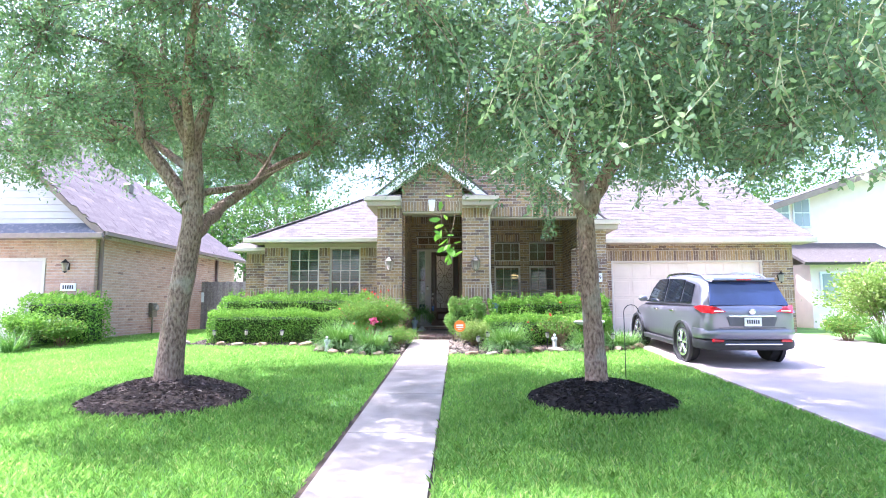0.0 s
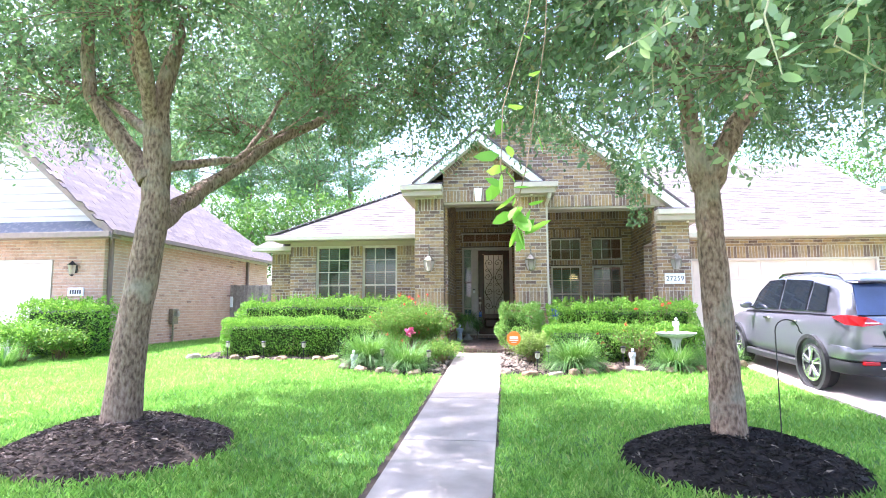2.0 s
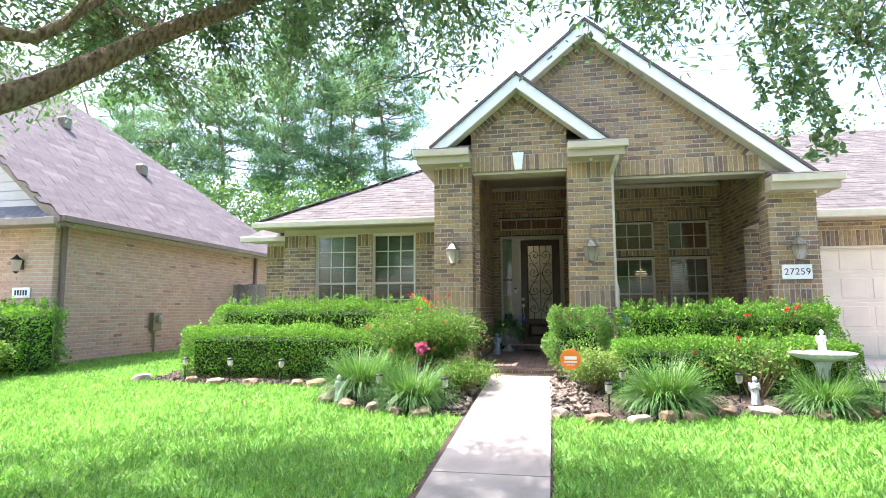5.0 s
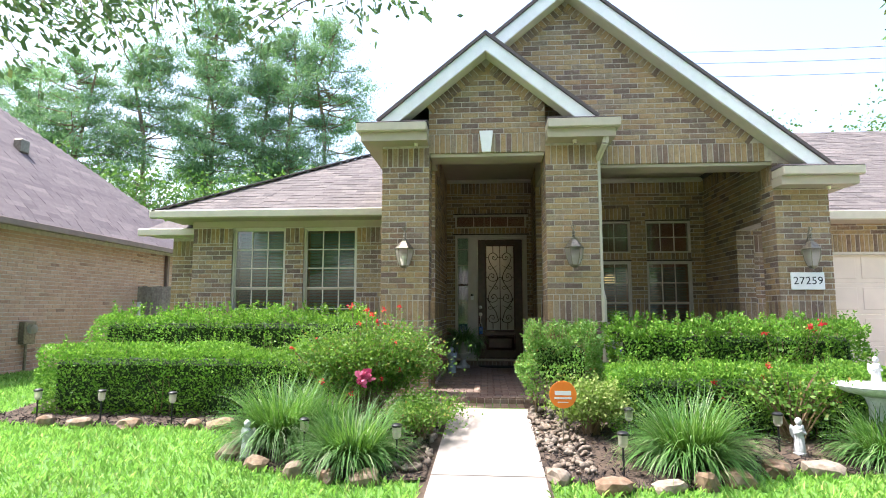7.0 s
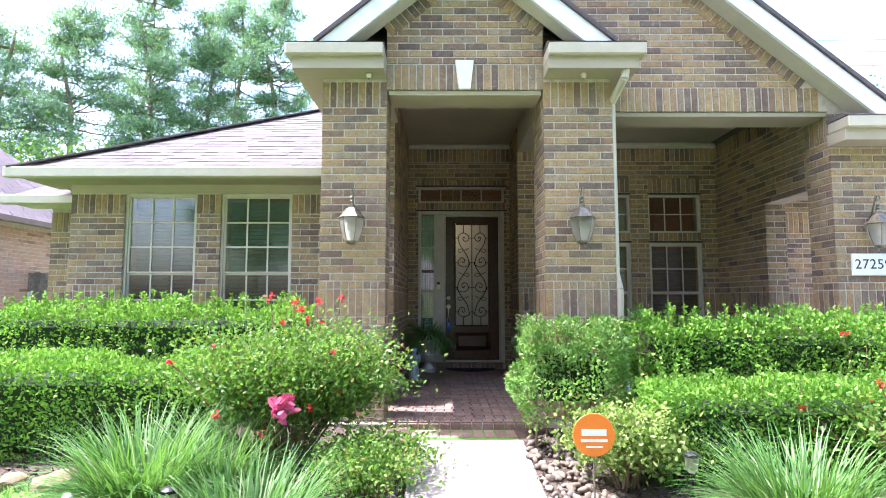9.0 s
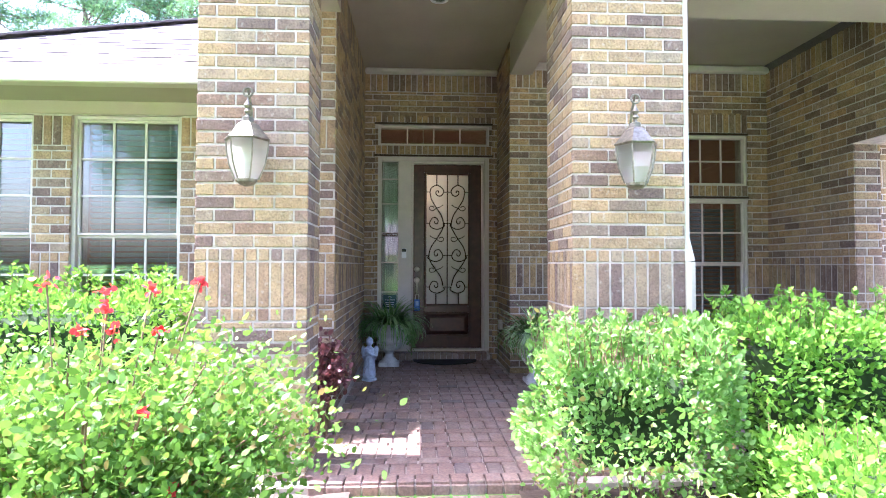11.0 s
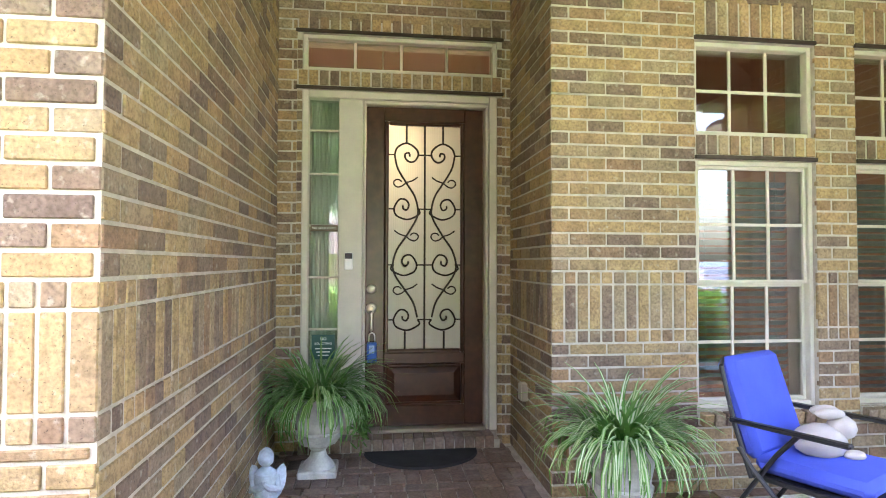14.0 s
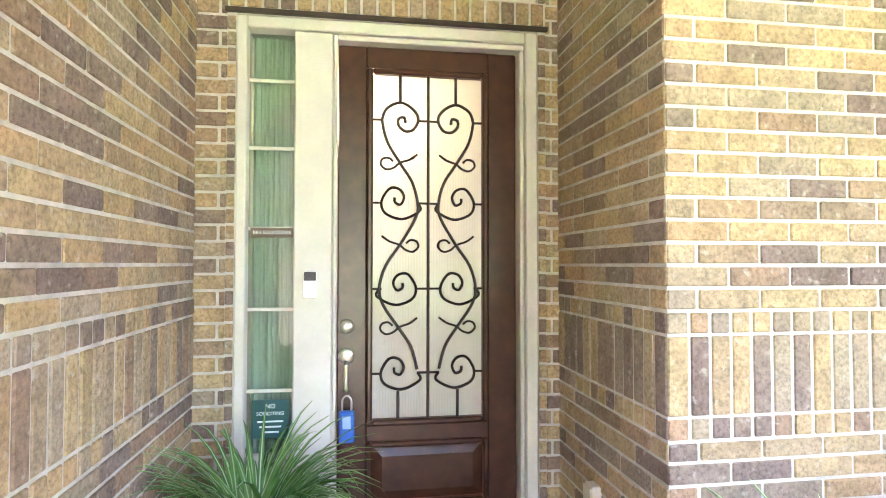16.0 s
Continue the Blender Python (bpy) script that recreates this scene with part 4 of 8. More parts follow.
def chips(name, pts, material, parent, rng, size):
    """Small bark chips: thin uneven four-sided flakes with two faces each."""
    n = len(pts)
    d = unit(rng.normal(size=(n, 3)) * np.array([1, 1, 0.35]))
    s = unit(np.cross(d, rng.normal(size=(n, 3)) * 0.4 + np.array([0, 0, 1.0])))
    ln = size * rng.uniform(0.4, 1.3, (n, 1))
    w = ln * rng.uniform(0.12, 0.4, (n, 1))
    up = np.array([[0, 0, 1.0]]) * w * 0.5
    a = np.stack([pts - d * ln, pts + s * w + up, pts + d * ln, pts - s * w * 0.7 + up], axis=1)
    ob = quads_ob(name, a.reshape(-1, 3), material, parent, 4)
    ob["kind"] = "stuff"
    return ob


def mulch_ring(cx, cy, rx, ry, h, material, soil, label, seed):
    rng = np.random.default_rng(seed)
    bm = bmesh.new()
    rings = []
    prof = [(0.0, h), (0.25, h * 0.97), (0.5, h * 0.78), (0.75, h * 0.42), (0.92, h * 0.12), (1.0, -0.03)]
    n = 40
    for f, z in prof:
        ring = []
        for i in range(n):
            a = 2 * math.pi * i / n
            wob = 1 + 0.07 * noise.noise(Vector((math.cos(a) * 1.6, math.sin(a) * 1.6, seed)))
            x, y = cx + rx * f * wob * math.cos(a), cy + ry * f * wob * math.sin(a)
            ring.append(bm.verts.new((x, y, ground_z(x, y) + z + 0.02 * noise.noise(Vector((x * 4, y * 4, 0))) * (f < 0.95))))
        rings.append(ring)
    for a, b in zip(rings, rings[1:]):
        for i in range(n):
            bm.faces.new((a[i], a[(i + 1) % n], b[(i + 1) % n], b[i]))
    bmesh.ops.remove_doubles(bm, verts=bm.verts, dist=0.0005)
    e = tagged(mesh_ob("mulch_bed", bm, soil, soft=True), label, "mulch bed")
    m = 9000
    f = np.sqrt(rng.uniform(0, 1, m)) * 1.02
    a = rng.uniform(0, 2 * math.pi, m)
    x, y = cx + rx * f * np.cos(a), cy + ry * f * np.sin(a)
    z = np.array([ground_z(p, q) for p, q in zip(x, y)]) + np.interp(f, [q[0] for q in prof], [q[1] for q in prof]) + rng.uniform(0.0, 0.02, m)
    chips("bark_chips", np.stack([x, y, z], 1), material, e, rng, 0.035)


mulch_ring(-3.64, 7.15, 1.08, 0.98, 0.22, MULCHL, SOIL, "raised ring of dry shredded bark mulch round the oak", 41)
mulch_ring(1.82, 7.1, 0.96, 0.9, 0.20, MULCH, DARKSOIL, "dark raised ring of bark mulch round the oak", 42)


# ---- shrubs ----
def hedge(name, x0, x1, y0, y1, z0, z1, material, label, seed, n=6000, size=0.04, rough=0.05, group="", cut=0.03, sprigs=40, bare=0.0):
    """A clipped hedge: woody stems and a skin of leaves, several leaves deep, over a soft box."""
    rng = np.random.default_rng(seed)
    e = base(name, Matrix.Translation(((x0 + x1) / 2, (y0 + y1) / 2, z0)))
    tagged(e, label, "hedge", group=group)
    c = np.array([(x0 + x1) / 2, (y0 + y1) / 2, z0])
    L, D, H = x1 - x0, y1 - y0, z1 - z0
    faces = [(L * D * 1.3, 0), (L * H, 1), (L * H * 0.5, 2), (D * H, 3), (D * H, 4)]
    w = np.array([f[0] for f in faces])
    pick = rng.choice(5, n, p=w / w.sum())
    u, v = rng.uniform(-0.5, 0.5, n), rng.uniform(0.0, 1, n)
    pts = np.zeros((n, 3))
    out = np.zeros((n, 3))
    for f in range(5):
        k = pick == f
        if f == 0:
            pts[k] = np.stack([u[k] * L, (v[k] - 0.5) * D, np.full(k.sum(), H)], 1)
            out[k] = (0, 0, 1)
        elif f in (1, 2):
            s = -1 if f == 1 else 1
            pts[k] = np.stack([u[k] * L, np.full(k.sum(), s * D / 2), v[k] * H], 1)
            out[k] = (0, s, 0.3)
        else:
            s = -1 if f == 3 else 1
            pts[k] = np.stack([np.full(k.sum(), s * L / 2), u[k] * D, v[k] * H], 1)
            out[k] = (s, 0, 0.3)
    # rounded shoulders and an uneven outline
    rel = np.stack([np.abs(pts[:, 0]) / (L / 2), np.abs(pts[:, 1]) / (D / 2), pts[:, 2] / H], 1)
    edge = np.clip(np.sort(rel, axis=1)[:, 1] - 0.75, 0, 1) / 0.25
    pts[:, :2] *= 1 - (cut * edge)[:, None] * 0.8
    pts[:, 2] -= cut * edge * (rel[:, 2] > 0.7) * 0.8
    bump = np.array([noise.noise(Vector((p[0] * 3.1 + seed, p[1] * 3.1, p[2] * 3.1))) for p in pts])
    pts += out * (bump * rough * 2)[:, None] - out * (rng.uniform(0, 1, n) ** 1.7 * 0.15)[:, None]
    pts[:, 2] = np.maximum(pts[:, 2], 0.03)
    keep = pts[:, 2] > H * bare * rng.uniform(0.5, 1.5, n)
    pts, out = pts[keep], out[keep]
    v = leaves(pts, size, rng, out=out * 1.1 + np.array([0, 0, 0.3]), width=0.55, spread=0.8)
    quads_ob("foliage", v, material, e, 6)
    # solid box coloured for the shade among inner stems and leaves, then the stems
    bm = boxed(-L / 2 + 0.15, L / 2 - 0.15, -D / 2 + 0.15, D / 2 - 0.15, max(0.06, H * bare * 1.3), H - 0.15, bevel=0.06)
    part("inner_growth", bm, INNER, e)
    bm = bmesh.new()
    rnd = random.Random(seed)
    for i in range(int(L * 9)):
        x, y = rnd.uniform(-L / 2 + 0.08, L / 2 - 0.08), rnd.uniform(-D / 2 + 0.05, D / 2 - 0.1)
        tube(bm, [(x, y, -0.06), (x + rnd.uniform(-0.06, 0.06), y - 0.02, H * 0.3), (x + rnd.uniform(-0.12, 0.12), y - 0.03, H * 0.6)], [0.011, 0.008, 0.004], 5)
    part("stem", bm, TWIG, e)["kind"] = "stuff"
    # fresh shoots above the clipped top
    sp, so = [], []
    bm = bmesh.new()
    for i in range(sprigs):
        x, y, h = rnd.uniform(-L / 2, L / 2) * 0.95, rnd.uniform(-D / 2, D / 2) * 0.9, rnd.uniform(0.05, 0.17)
        lean = (rnd.uniform(-0.04, 0.04), rnd.uniform(-0.04, 0.04))
        tube(bm, [(x, y, H - 0.06), (x + lean[0], y + lean[1], H + h)], [0.003, 0.0015], 3)
        for k in range(int(8 + h * 80)):
            f = rnd.random()
            sp.append((x + lean[0] * f, y + lean[1] * f, H - 0.02 + (h + 0.02) * f))
            so.append((rnd.uniform(-1, 1), rnd.uniform(-1, 1), 0.7))
    if sp:
        part("shoot", bm, TWIG, e)["kind"] = "stuff"
        quads_ob("shoot_leaves", leaves(np.array(sp), size * 0.95, rng, out=np.array(so), width=0.5, spread=0.4), material, e, 6)
    return e


# near-black green: the shade deep inside a hedge, put into the colour
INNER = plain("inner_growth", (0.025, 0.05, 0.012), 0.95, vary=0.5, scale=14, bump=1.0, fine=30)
G = 0.60
hedge("hedge", -5.95, -2.55, 13.40, 14.10, G, 1.40, HEDGELEAF, "low clipped bright green box hedge in the bed", 51, 24000, 0.034, group="clipped hedges", sprigs=30)
hedge("hedge", -6.15, -2.2, 14.55, 15.30, 0.64, 1.80, HEDGELEAF, "taller clipped green hedge below the wing windows", 52, 25000, 0.037, rough=0.08, group="clipped hedges", sprigs=110)
hedge("hedge", 0.70, 3.65, 12.95, 13.60, 0.58, 1.27, HEDGELEAF, "low clipped bright green hedge in the bed", 53, 21000, 0.034, group="clipped hedges", sprigs=40)
hedge("hedge", 0.95, 3.85, 13.90, 14.45, 0.63, 1.68, HEDGELEAF, "taller clipped green hedge before the porch", 54, 23000, 0.037, rough=0.09, group="clipped hedges", sprigs=110)
SHRUBLEAF = leaf_material("shrub_leaf", [(0.0, (0.09, 0.20, 0.04)), (0.55, (0.165, 0.31, 0.075)), (0.92, (0.26, 0.41, 0.14)), (1.0, (0.34, 0.20, 0.08))], trans=0.4)
hedge("shrub", -0.14, 0.70, 13.55, 14.2, 0.63, 1.58, SHRUBLEAF, "squared pale green shrub beside the entry column", 55, 12000, 0.036, rough=0.13, sprigs=120, bare=0.33)


def bush(name, cx, cy, z0, rx, ry, h, material, label, seed, n=3500, size=0.045, canes=18, flowers=(), category="shrub"):
    """An open shrub: canes that fan out of the base, with leaves along them, thicker towards the top."""
    rng = np.random.default_rng(seed)
    rnd = random.Random(seed)
    e = base(name, Matrix.Translation((cx, cy, z0)))
    tagged(e, label, category)
    bm = bmesh.new()
    pts, outs = [], []
    for i in range(canes):
        a, r = rnd.uniform(0, 2 * math.pi), rnd.uniform(0.15, 1) ** 0.6
        top = Vector((rx * r * math.cos(a), ry * r * math.sin(a), h * rnd.uniform(0.7, 1.0) * (1 - 0.25 * r * r)))
        ps = curve_pts((rnd.uniform(-0.08, 0.08), rnd.uniform(-0.08, 0.08), -0.05), top, (0, 0, 0.1), 5)
        tube(bm, ps, [0.011 * (1 - 0.15 * k) for k in range(6)], 5)
        for k in range(n // canes):
            f = rnd.uniform(0.25, 1.0) ** 0.6
            q = ps[min(5, int(f * 5))].lerp(ps[min(5, int(f * 5) + 1)], f * 5 % 1)
            s = 0.05 + 0.13 * min(rx, ry) * f
            pts.append((q.x + rnd.gauss(0, s), q.y + rnd.gauss(0, s), max(0.03, q.z + rnd.gauss(0, s * 0.7))))
            outs.append((q.x, q.y, 0.35))
    part("cane", bm, TWIG, e)["kind"] = "stuff"
    quads_ob("foliage", leaves(np.array(pts), size, rng, out=np.array(outs), width=0.55, spread=0.7), material, e, 6)
    for (x, y, z, r, mat, count) in flowers:
        c = np.array([x - cx, y - cy, z - z0])
        v = leaves(c + rng.normal(size=(count, 3)) * r * 0.35, r * 0.8, rng, width=0.9, spread=1.0)
        quads_ob("flower", v, mat, e, 6)
        bm = tube(bmesh.new(), curve_pts((c[0] * 0.6, c[1] * 0.6, c[2] * 0.5), tuple(c), (0, 0, 0.03), 4), 0.004, 4)
        part("flower_stem", bm, TWIG, e)
    return e


rf = random.Random(5)
fl1 = [(-1.83, 12.80, 1.17, 0.075, PINK, 90)] + [(rf.uniform(-2.15, -1.55), rf.uniform(13.3, 13.6), rf.uniform(1.66, 1.9), 0.034, RED, 14) for _ in range(8)] + [(rf.uniform(-2.7, -1.5), rf.uniform(12.7, 13.2), rf.uniform(1.0, 1.75), 0.03, RED, 12) for _ in range(8)]
bush("rose_bush", -1.95, 13.35, 0.60, 0.80, 0.62, 1.18, ROSELEAF, "broad rose bush with red and pink blooms", 61, 24000, 0.034, 70, fl1)
fl2 = [(rf.uniform(1.7, 3.3), rf.uniform(12.8, 13.1), rf.uniform(0.95, 1.45), 0.034, RED, 14) for _ in range(5)]
bush("rose_bush", 2.35, 12.85, 0.57, 0.55, 0.30, 0.75, ROSELEAF, "sparse rose bush with red blooms and bare canes", 62, 1400, 0.042, 34, fl2)
bush("rose_bush", 2.9, 14.0, 0.63, 0.45, 0.16, 1.02, ROSELEAF, "rose canes with red blooms rising out of the hedge", 66, 900, 0.04, 16, [(rf.uniform(2.6, 3.3), rf.uniform(13.82, 14.0), rf.uniform(1.55, 1.75), 0.04, RED, 14) for _ in range(4)])
bush("shrub", 0.48, 12.98, 0.57, 0.38, 0.36, 0.56, PALELEAF, "low yellow-green leafy shrub beside the path", 63, 6500, 0.036, 34)
bush("shrub", -1.22, 12.75, 0.58, 0.36, 0.5, 0.42, ROSELEAF, "low leafy plant with small yellow flowers", 64, 6000, 0.03, 34, [(rf.uniform(-1.5, -0.95), rf.uniform(12.2, 12.9), rf.uniform(0.8, 0.95), 0.03, PALELEAF, 8) for _ in range(10)])
bush("shrub", -1.42, 15.4, P, 0.13, 0.17, 0.76, BURGUNDY, "small burgundy-leaved plant beside the porch column", 65, 1900, 0.048, 16)


def blades(name, cx, cy, z0, n, length, spread, material, label, seed, width=0.012, parent=None, droop=1.0, category="grass clump", group="", stiff=0.15, lowest=0.01):
    """A clump of long arching blades, each a strip that narrows to its tip."""
    rng = np.random.default_rng(seed)
    a = rng.uniform(0, 2 * math.pi, n)
    r0 = spread * 0.28 * np.sqrt(rng.uniform(0, 1, n))
    o = np.stack([r0 * np.cos(a), r0 * np.sin(a), np.zeros(n)], 1)
    a2 = a + rng.normal(size=n) * 0.5
    d = np.stack([np.cos(a2), np.sin(a2), np.zeros(n)], 1)
    side = np.stack([-d[:, 1], d[:, 0], np.zeros(n)], 1)
    ln = length * rng.uniform(0.6, 1.1, n)
    th = rng.uniform(stiff, 1.0, n)
    seg = 5
    out = []
    prev = None
    for k in range(seg + 1):
        f = k / seg
        ang = 0.12 + th * droop * (0.35 + 1.6 * f ** 1.4)
        if k == 0:
            p = o.copy()
        else:
            p = p + (ln / seg)[:, None] * (d * np.sin(ang)[:, None] + np.array([0, 0, 1.0]) * np.cos(ang)[:, None])
        p[:, 2] = np.maximum(p[:, 2], lowest)
        w = width * (1 - f ** 2 * 0.9) * 0.5
        l, r = p - side * w, p + side * w
        if prev is not None:
            out.append(np.stack([prev[0], prev[1], r, l], 1))
        prev = (l, r)
    # blades as connected strips, so that each is one island
    seq = np.concatenate(out, axis=1).reshape(n, seg, 4, 3)
    vs = np.concatenate([seq[:, 0, :2].reshape(n, 2, 3)] + [seq[:, k, [3, 2]].reshape(n, 2, 3) for k in range(seg)], axis=1)
    faces = []
    m = 2 * (seg + 1)
    for i in range(n):
        b = i * m
        faces += [(b + 2 * k, b + 2 * k + 1, b + 2 * k + 3, b + 2 * k + 2) for k in range(seg)]
    me = bpy.data.meshes.new(name)
    me.from_pydata(vs.reshape(-1, 3), [], faces)
    me.materials.append(material)
    ob = new(name, me)
    if parent:
        ob.parent = parent
        ob.location = (cx, cy, z0)
    else:
        ob.location = (cx, cy, z0)
        tagged(ob, label, category, group=group)
    return ob


for i, (x, y, n, ln) in enumerate(((-2.55, 12.45, 950, 0.85), (-1.75, 11.98, 750, 0.68), (1.15, 12.15, 950, 0.78), (2.85, 12.25, 700, 0.62), (3.55, 12.5, 450, 0.55), (-2.2, 12.7, 400, 0.8), (3.95, 12.9, 300, 0.5))):
    blades("ornamental_grass", x, y, ground_z(x, y) + 0.01, int(n * 1.6), ln * 0.88, 0.72, BLADE, "arching clump of narrow green ornamental grass", 70 + i, 0.0125, droop=1.55, group="grass clumps in the beds")
# ---- front door, windows and fixtures ----
RIBBED, _nt, _b = nodes_of("ribbed_glass", 0.16, 0, 0.9)
_b.inputs["Base Color"].default_value = (0.52, 0.54, 0.48, 1)
_t = _nt.nodes.new("ShaderNodeBsdfTranslucent")
_t.inputs["Color"].default_value = (0.75, 0.75, 0.7, 1)
_mx = _nt.nodes.new("ShaderNodeMixShader")
_mx.inputs[0].default_value = 0.4
_nt.links.new(_b.outputs[0], _mx.inputs[1])
_nt.links.new(_t.outputs[0], _mx.inputs[2])
_nt.links.new(_mx.outputs[0], _nt.nodes["Material Output"].inputs["Surface"])
_w = _nt.nodes.new("ShaderNodeTexWave")
_w.inputs["Scale"].default_value = 22
_w.inputs["Distortion"].default_value = 0.6
_g = _nt.nodes.new("ShaderNodeNewGeometry")
_nt.links.new(_g.outputs["Position"], _w.inputs["Vector"])
bumped(_nt, _b, _w.outputs["Fac"], 0.35, 0.004)
CURTAIN = plain("sheer_curtain", (0.80, 0.86, 0.72), 0.85, vary=0.12, scale=5, bump=0)
BRASS = plain("satin_nickel", (0.62, 0.56, 0.46), 0.3, 0.9, vary=0.08)
PEWTER = plain("weathered_pewter", (0.23, 0.21, 0.16), 0.42, 0.75, vary=0.35, scale=30)
BLUEP = plain("blue_plastic", (0.03, 0.12, 0.42), 0.45, vary=0.06)
STONE = plain("cast_stone", (0.52, 0.50, 0.46), 0.9, vary=0.22, scale=14, bump=0.5)
ANGEL = plain("blue_grey_stone", (0.42, 0.475, 0.56), 0.85, vary=0.25, scale=22, bump=0.6)
STATUE = plain("statue_stone", (0.60, 0.61, 0.62), 0.85, vary=0.2, scale=18, bump=0.5)
RUBBER = plain("rubber_mat", (0.025, 0.024, 0.024), 0.85, vary=0.3, bump=0.6)
DARKTEXT = plain("dark_print", (0.02, 0.025, 0.03), 0.6, vary=0.0, bump=0)
PLATE = plain("plate_face", (0.78, 0.79, 0.78), 0.4, vary=0.04, bump=0.02)
ORANGE = plain("orange_sign", (0.80, 0.22, 0.02), 0.45, vary=0.04, bump=0)
GREENSIGN = plain("dark_green_sign", (0.02, 0.08, 0.07), 0.4, vary=0.05, bump=0)
TANPLASTIC = plain("tan_plastic", (0.50, 0.45, 0.36), 0.5)
BULB = glass_material("lamp_glass", (0.92, 0.9, 0.84), 0.05)
_nt = BULB.node_tree
_mix = next(n for n in _nt.nodes if n.type == "MIX_SHADER")
_di = _nt.nodes.new("ShaderNodeBsdfTranslucent")
_di.inputs["Color"].default_value = (0.85, 0.83, 0.76, 1)
_m2 = _nt.nodes.new("ShaderNodeMixShader")
_m2.inputs[0].default_value = 0.42
_nt.links.new(_mix.outputs[0], _m2.inputs[1])
_nt.links.new(_di.outputs[0], _m2.inputs[2])
_nt.links.new(_m2.outputs[0], _nt.nodes["Material Output"].inputs["Surface"])
CUSHION = plain("blue_cushion", (0.055, 0.085, 0.47), 0.85, vary=0.10, scale=6, bump=0.3, fine=300)


def text_part(parent, words, m, size, material, name="lettering"):
    """Raised lettering as a mesh under its thing, centred on m, in the x-z plane of m."""
    cu = bpy.data.curves.new(name, "FONT")
    cu.body, cu.size, cu.align_x, cu.align_y, cu.extrude = words, size, "CENTER", "CENTER", 0.001
    tmp = bpy.data.objects.new(name, cu)
    scene.collection.objects.link(tmp)
    me = bpy.data.meshes.new_from_object(tmp.evaluated_get(bpy.context.evaluated_depsgraph_get()))
    bpy.data.objects.remove(tmp)
    me.materials.clear()
    me.materials.append(material)
    ob = new(name, me)
    ob.parent = parent
    ob.matrix_local = m @ Matrix.Rotation(math.pi / 2, 4, "X")
    return ob


# inside of the house, seen dimly behind the glass
structure(mesh_ob("wall_inside", boxed(-1.6, 3.6, 21.0, 21.1, 0.4, 4.3), INSIDE), "dim painted room wall behind the windows", "wall")
structure(mesh_ob("floor_inside", boxed(-6.0, 3.6, DOORW + 0.32, 21.0, 0.6, 0.7), INSIDE), "dim floor inside the house", "floor")
structure(mesh_ob("wall_inside_east", boxed(3.45, 3.6, 17.78, 21.0, 0.4, 4.12), INSIDE), "dim painted inner side wall", "wall")
structure(mesh_ob("wall_inside_west", boxed(-1.66, -1.60, 18.92, 21.0, 0.4, 4.12), INSIDE), "dim painted inner side wall", "wall")
structure(mesh_ob("ceiling_room", boxed(0.63, 3.44, WINW + 0.27, DOORW + 0.30, 4.12, 4.16), INSIDE), "dim ceiling inside the front room", "ceiling")
structure(mesh_ob("ceiling_wing", boxed(-5.9, -1.7, WING + 0.3, 19.4, 3.38, 3.41), INSIDE), "dim ceiling inside the wing", "ceiling")
structure(mesh_ob("ceiling_inside", boxed(-1.6, 3.6, DOORW + 0.31, 21.0, 4.12, 4.16), INSIDE), "dim ceiling inside the house", "ceiling")
structure(mesh_ob("wall_inside_wing", boxed(-5.9, -1.7, 19.4, 19.5, 0.4, 3.4), INSIDE), "dim painted room wall behind the wing windows", "wall")

# lamps burning in the rooms
GLOW, _nt, _b = nodes_of("lamp_glow", 0.5)
_b.inputs["Base Color"].default_value = (0.9, 0.7, 0.4, 1)
_b.inputs["Emission Color"].default_value = (1.0, 0.62, 0.25, 1)
_b.inputs["Emission Strength"].default_value = 0.7


def room_lamp(x, y, z, top, watts):
    e = tagged(base("pendant_lamp", Matrix.Translation((x, y, z))), "warm glowing pendant lamp in a dim room", "lamp", group="room lamps")
    part("rod", tube(bmesh.new(), [(0, 0, 0.12), (0, 0, top - z)], 0.008, 6), BRASS, e)
    part("shade", lathe(bmesh.new(), [(0.10, -0.06), (0.14, 0.02), (0.11, 0.08), (0.02, 0.12)], 18), GLOW, e, "glowing amber shade", soft=True)
    li = bpy.data.lights.new("room_light", "POINT")
    li.energy, li.color, li.shadow_soft_size = watts, (1.0, 0.72, 0.42), 0.1
    o = new("room_light", li)
    o.location = (x, y, z - 0.2)


room_lamp(-0.62, 19.1, 3.2, 4.12, 2.6)
room_lamp(2.1, 19.5, 2.5, 4.12, 1.0)
room_lamp(-2.75, 17.9, 2.75, 3.38, 0.9)

# door frame with side light
frm = base("door_frame")
structure(frm, "cream painted door frame with a narrow side light", "door frame")
DY = DOORW + 0.06


def bar(parent, name, x0, x1, z0, z1, y0, y1, mat, bevel=0.006, label=""):
    return part(name, boxed(x0, x1, y0, y1, z0, z1, bevel=bevel), mat, parent, label)


bar(frm, "jamb", FX0, FX0 + 0.045, FZ0, FZ1, DY - 0.05, DY + 0.12, TRIM)
bar(frm, "jamb", FX1 - 0.06, FX1, FZ0, FZ1, DY - 0.05, DY + 0.12, TRIM)
bar(frm, "jamb", FX1 - 0.085, FX1 - 0.062, FZ0, FZ1 - 0.085, DY - 0.03, DY + 0.12, TRIM)
bar(frm, "head", FX0 + 0.046, FX1 - 0.061, FZ1 - 0.055, FZ1, DY - 0.05, DY + 0.12, TRIM)
bar(frm, "head", -0.752, FX1 - 0.062, FZ1 - 0.085, FZ1 - 0.057, DY - 0.03, DY + 0.12, TRIM)
bar(frm, "mullion", -0.955, -0.775, FZ0, FZ1 - 0.056, DY - 0.035, DY + 0.12, TRIM)
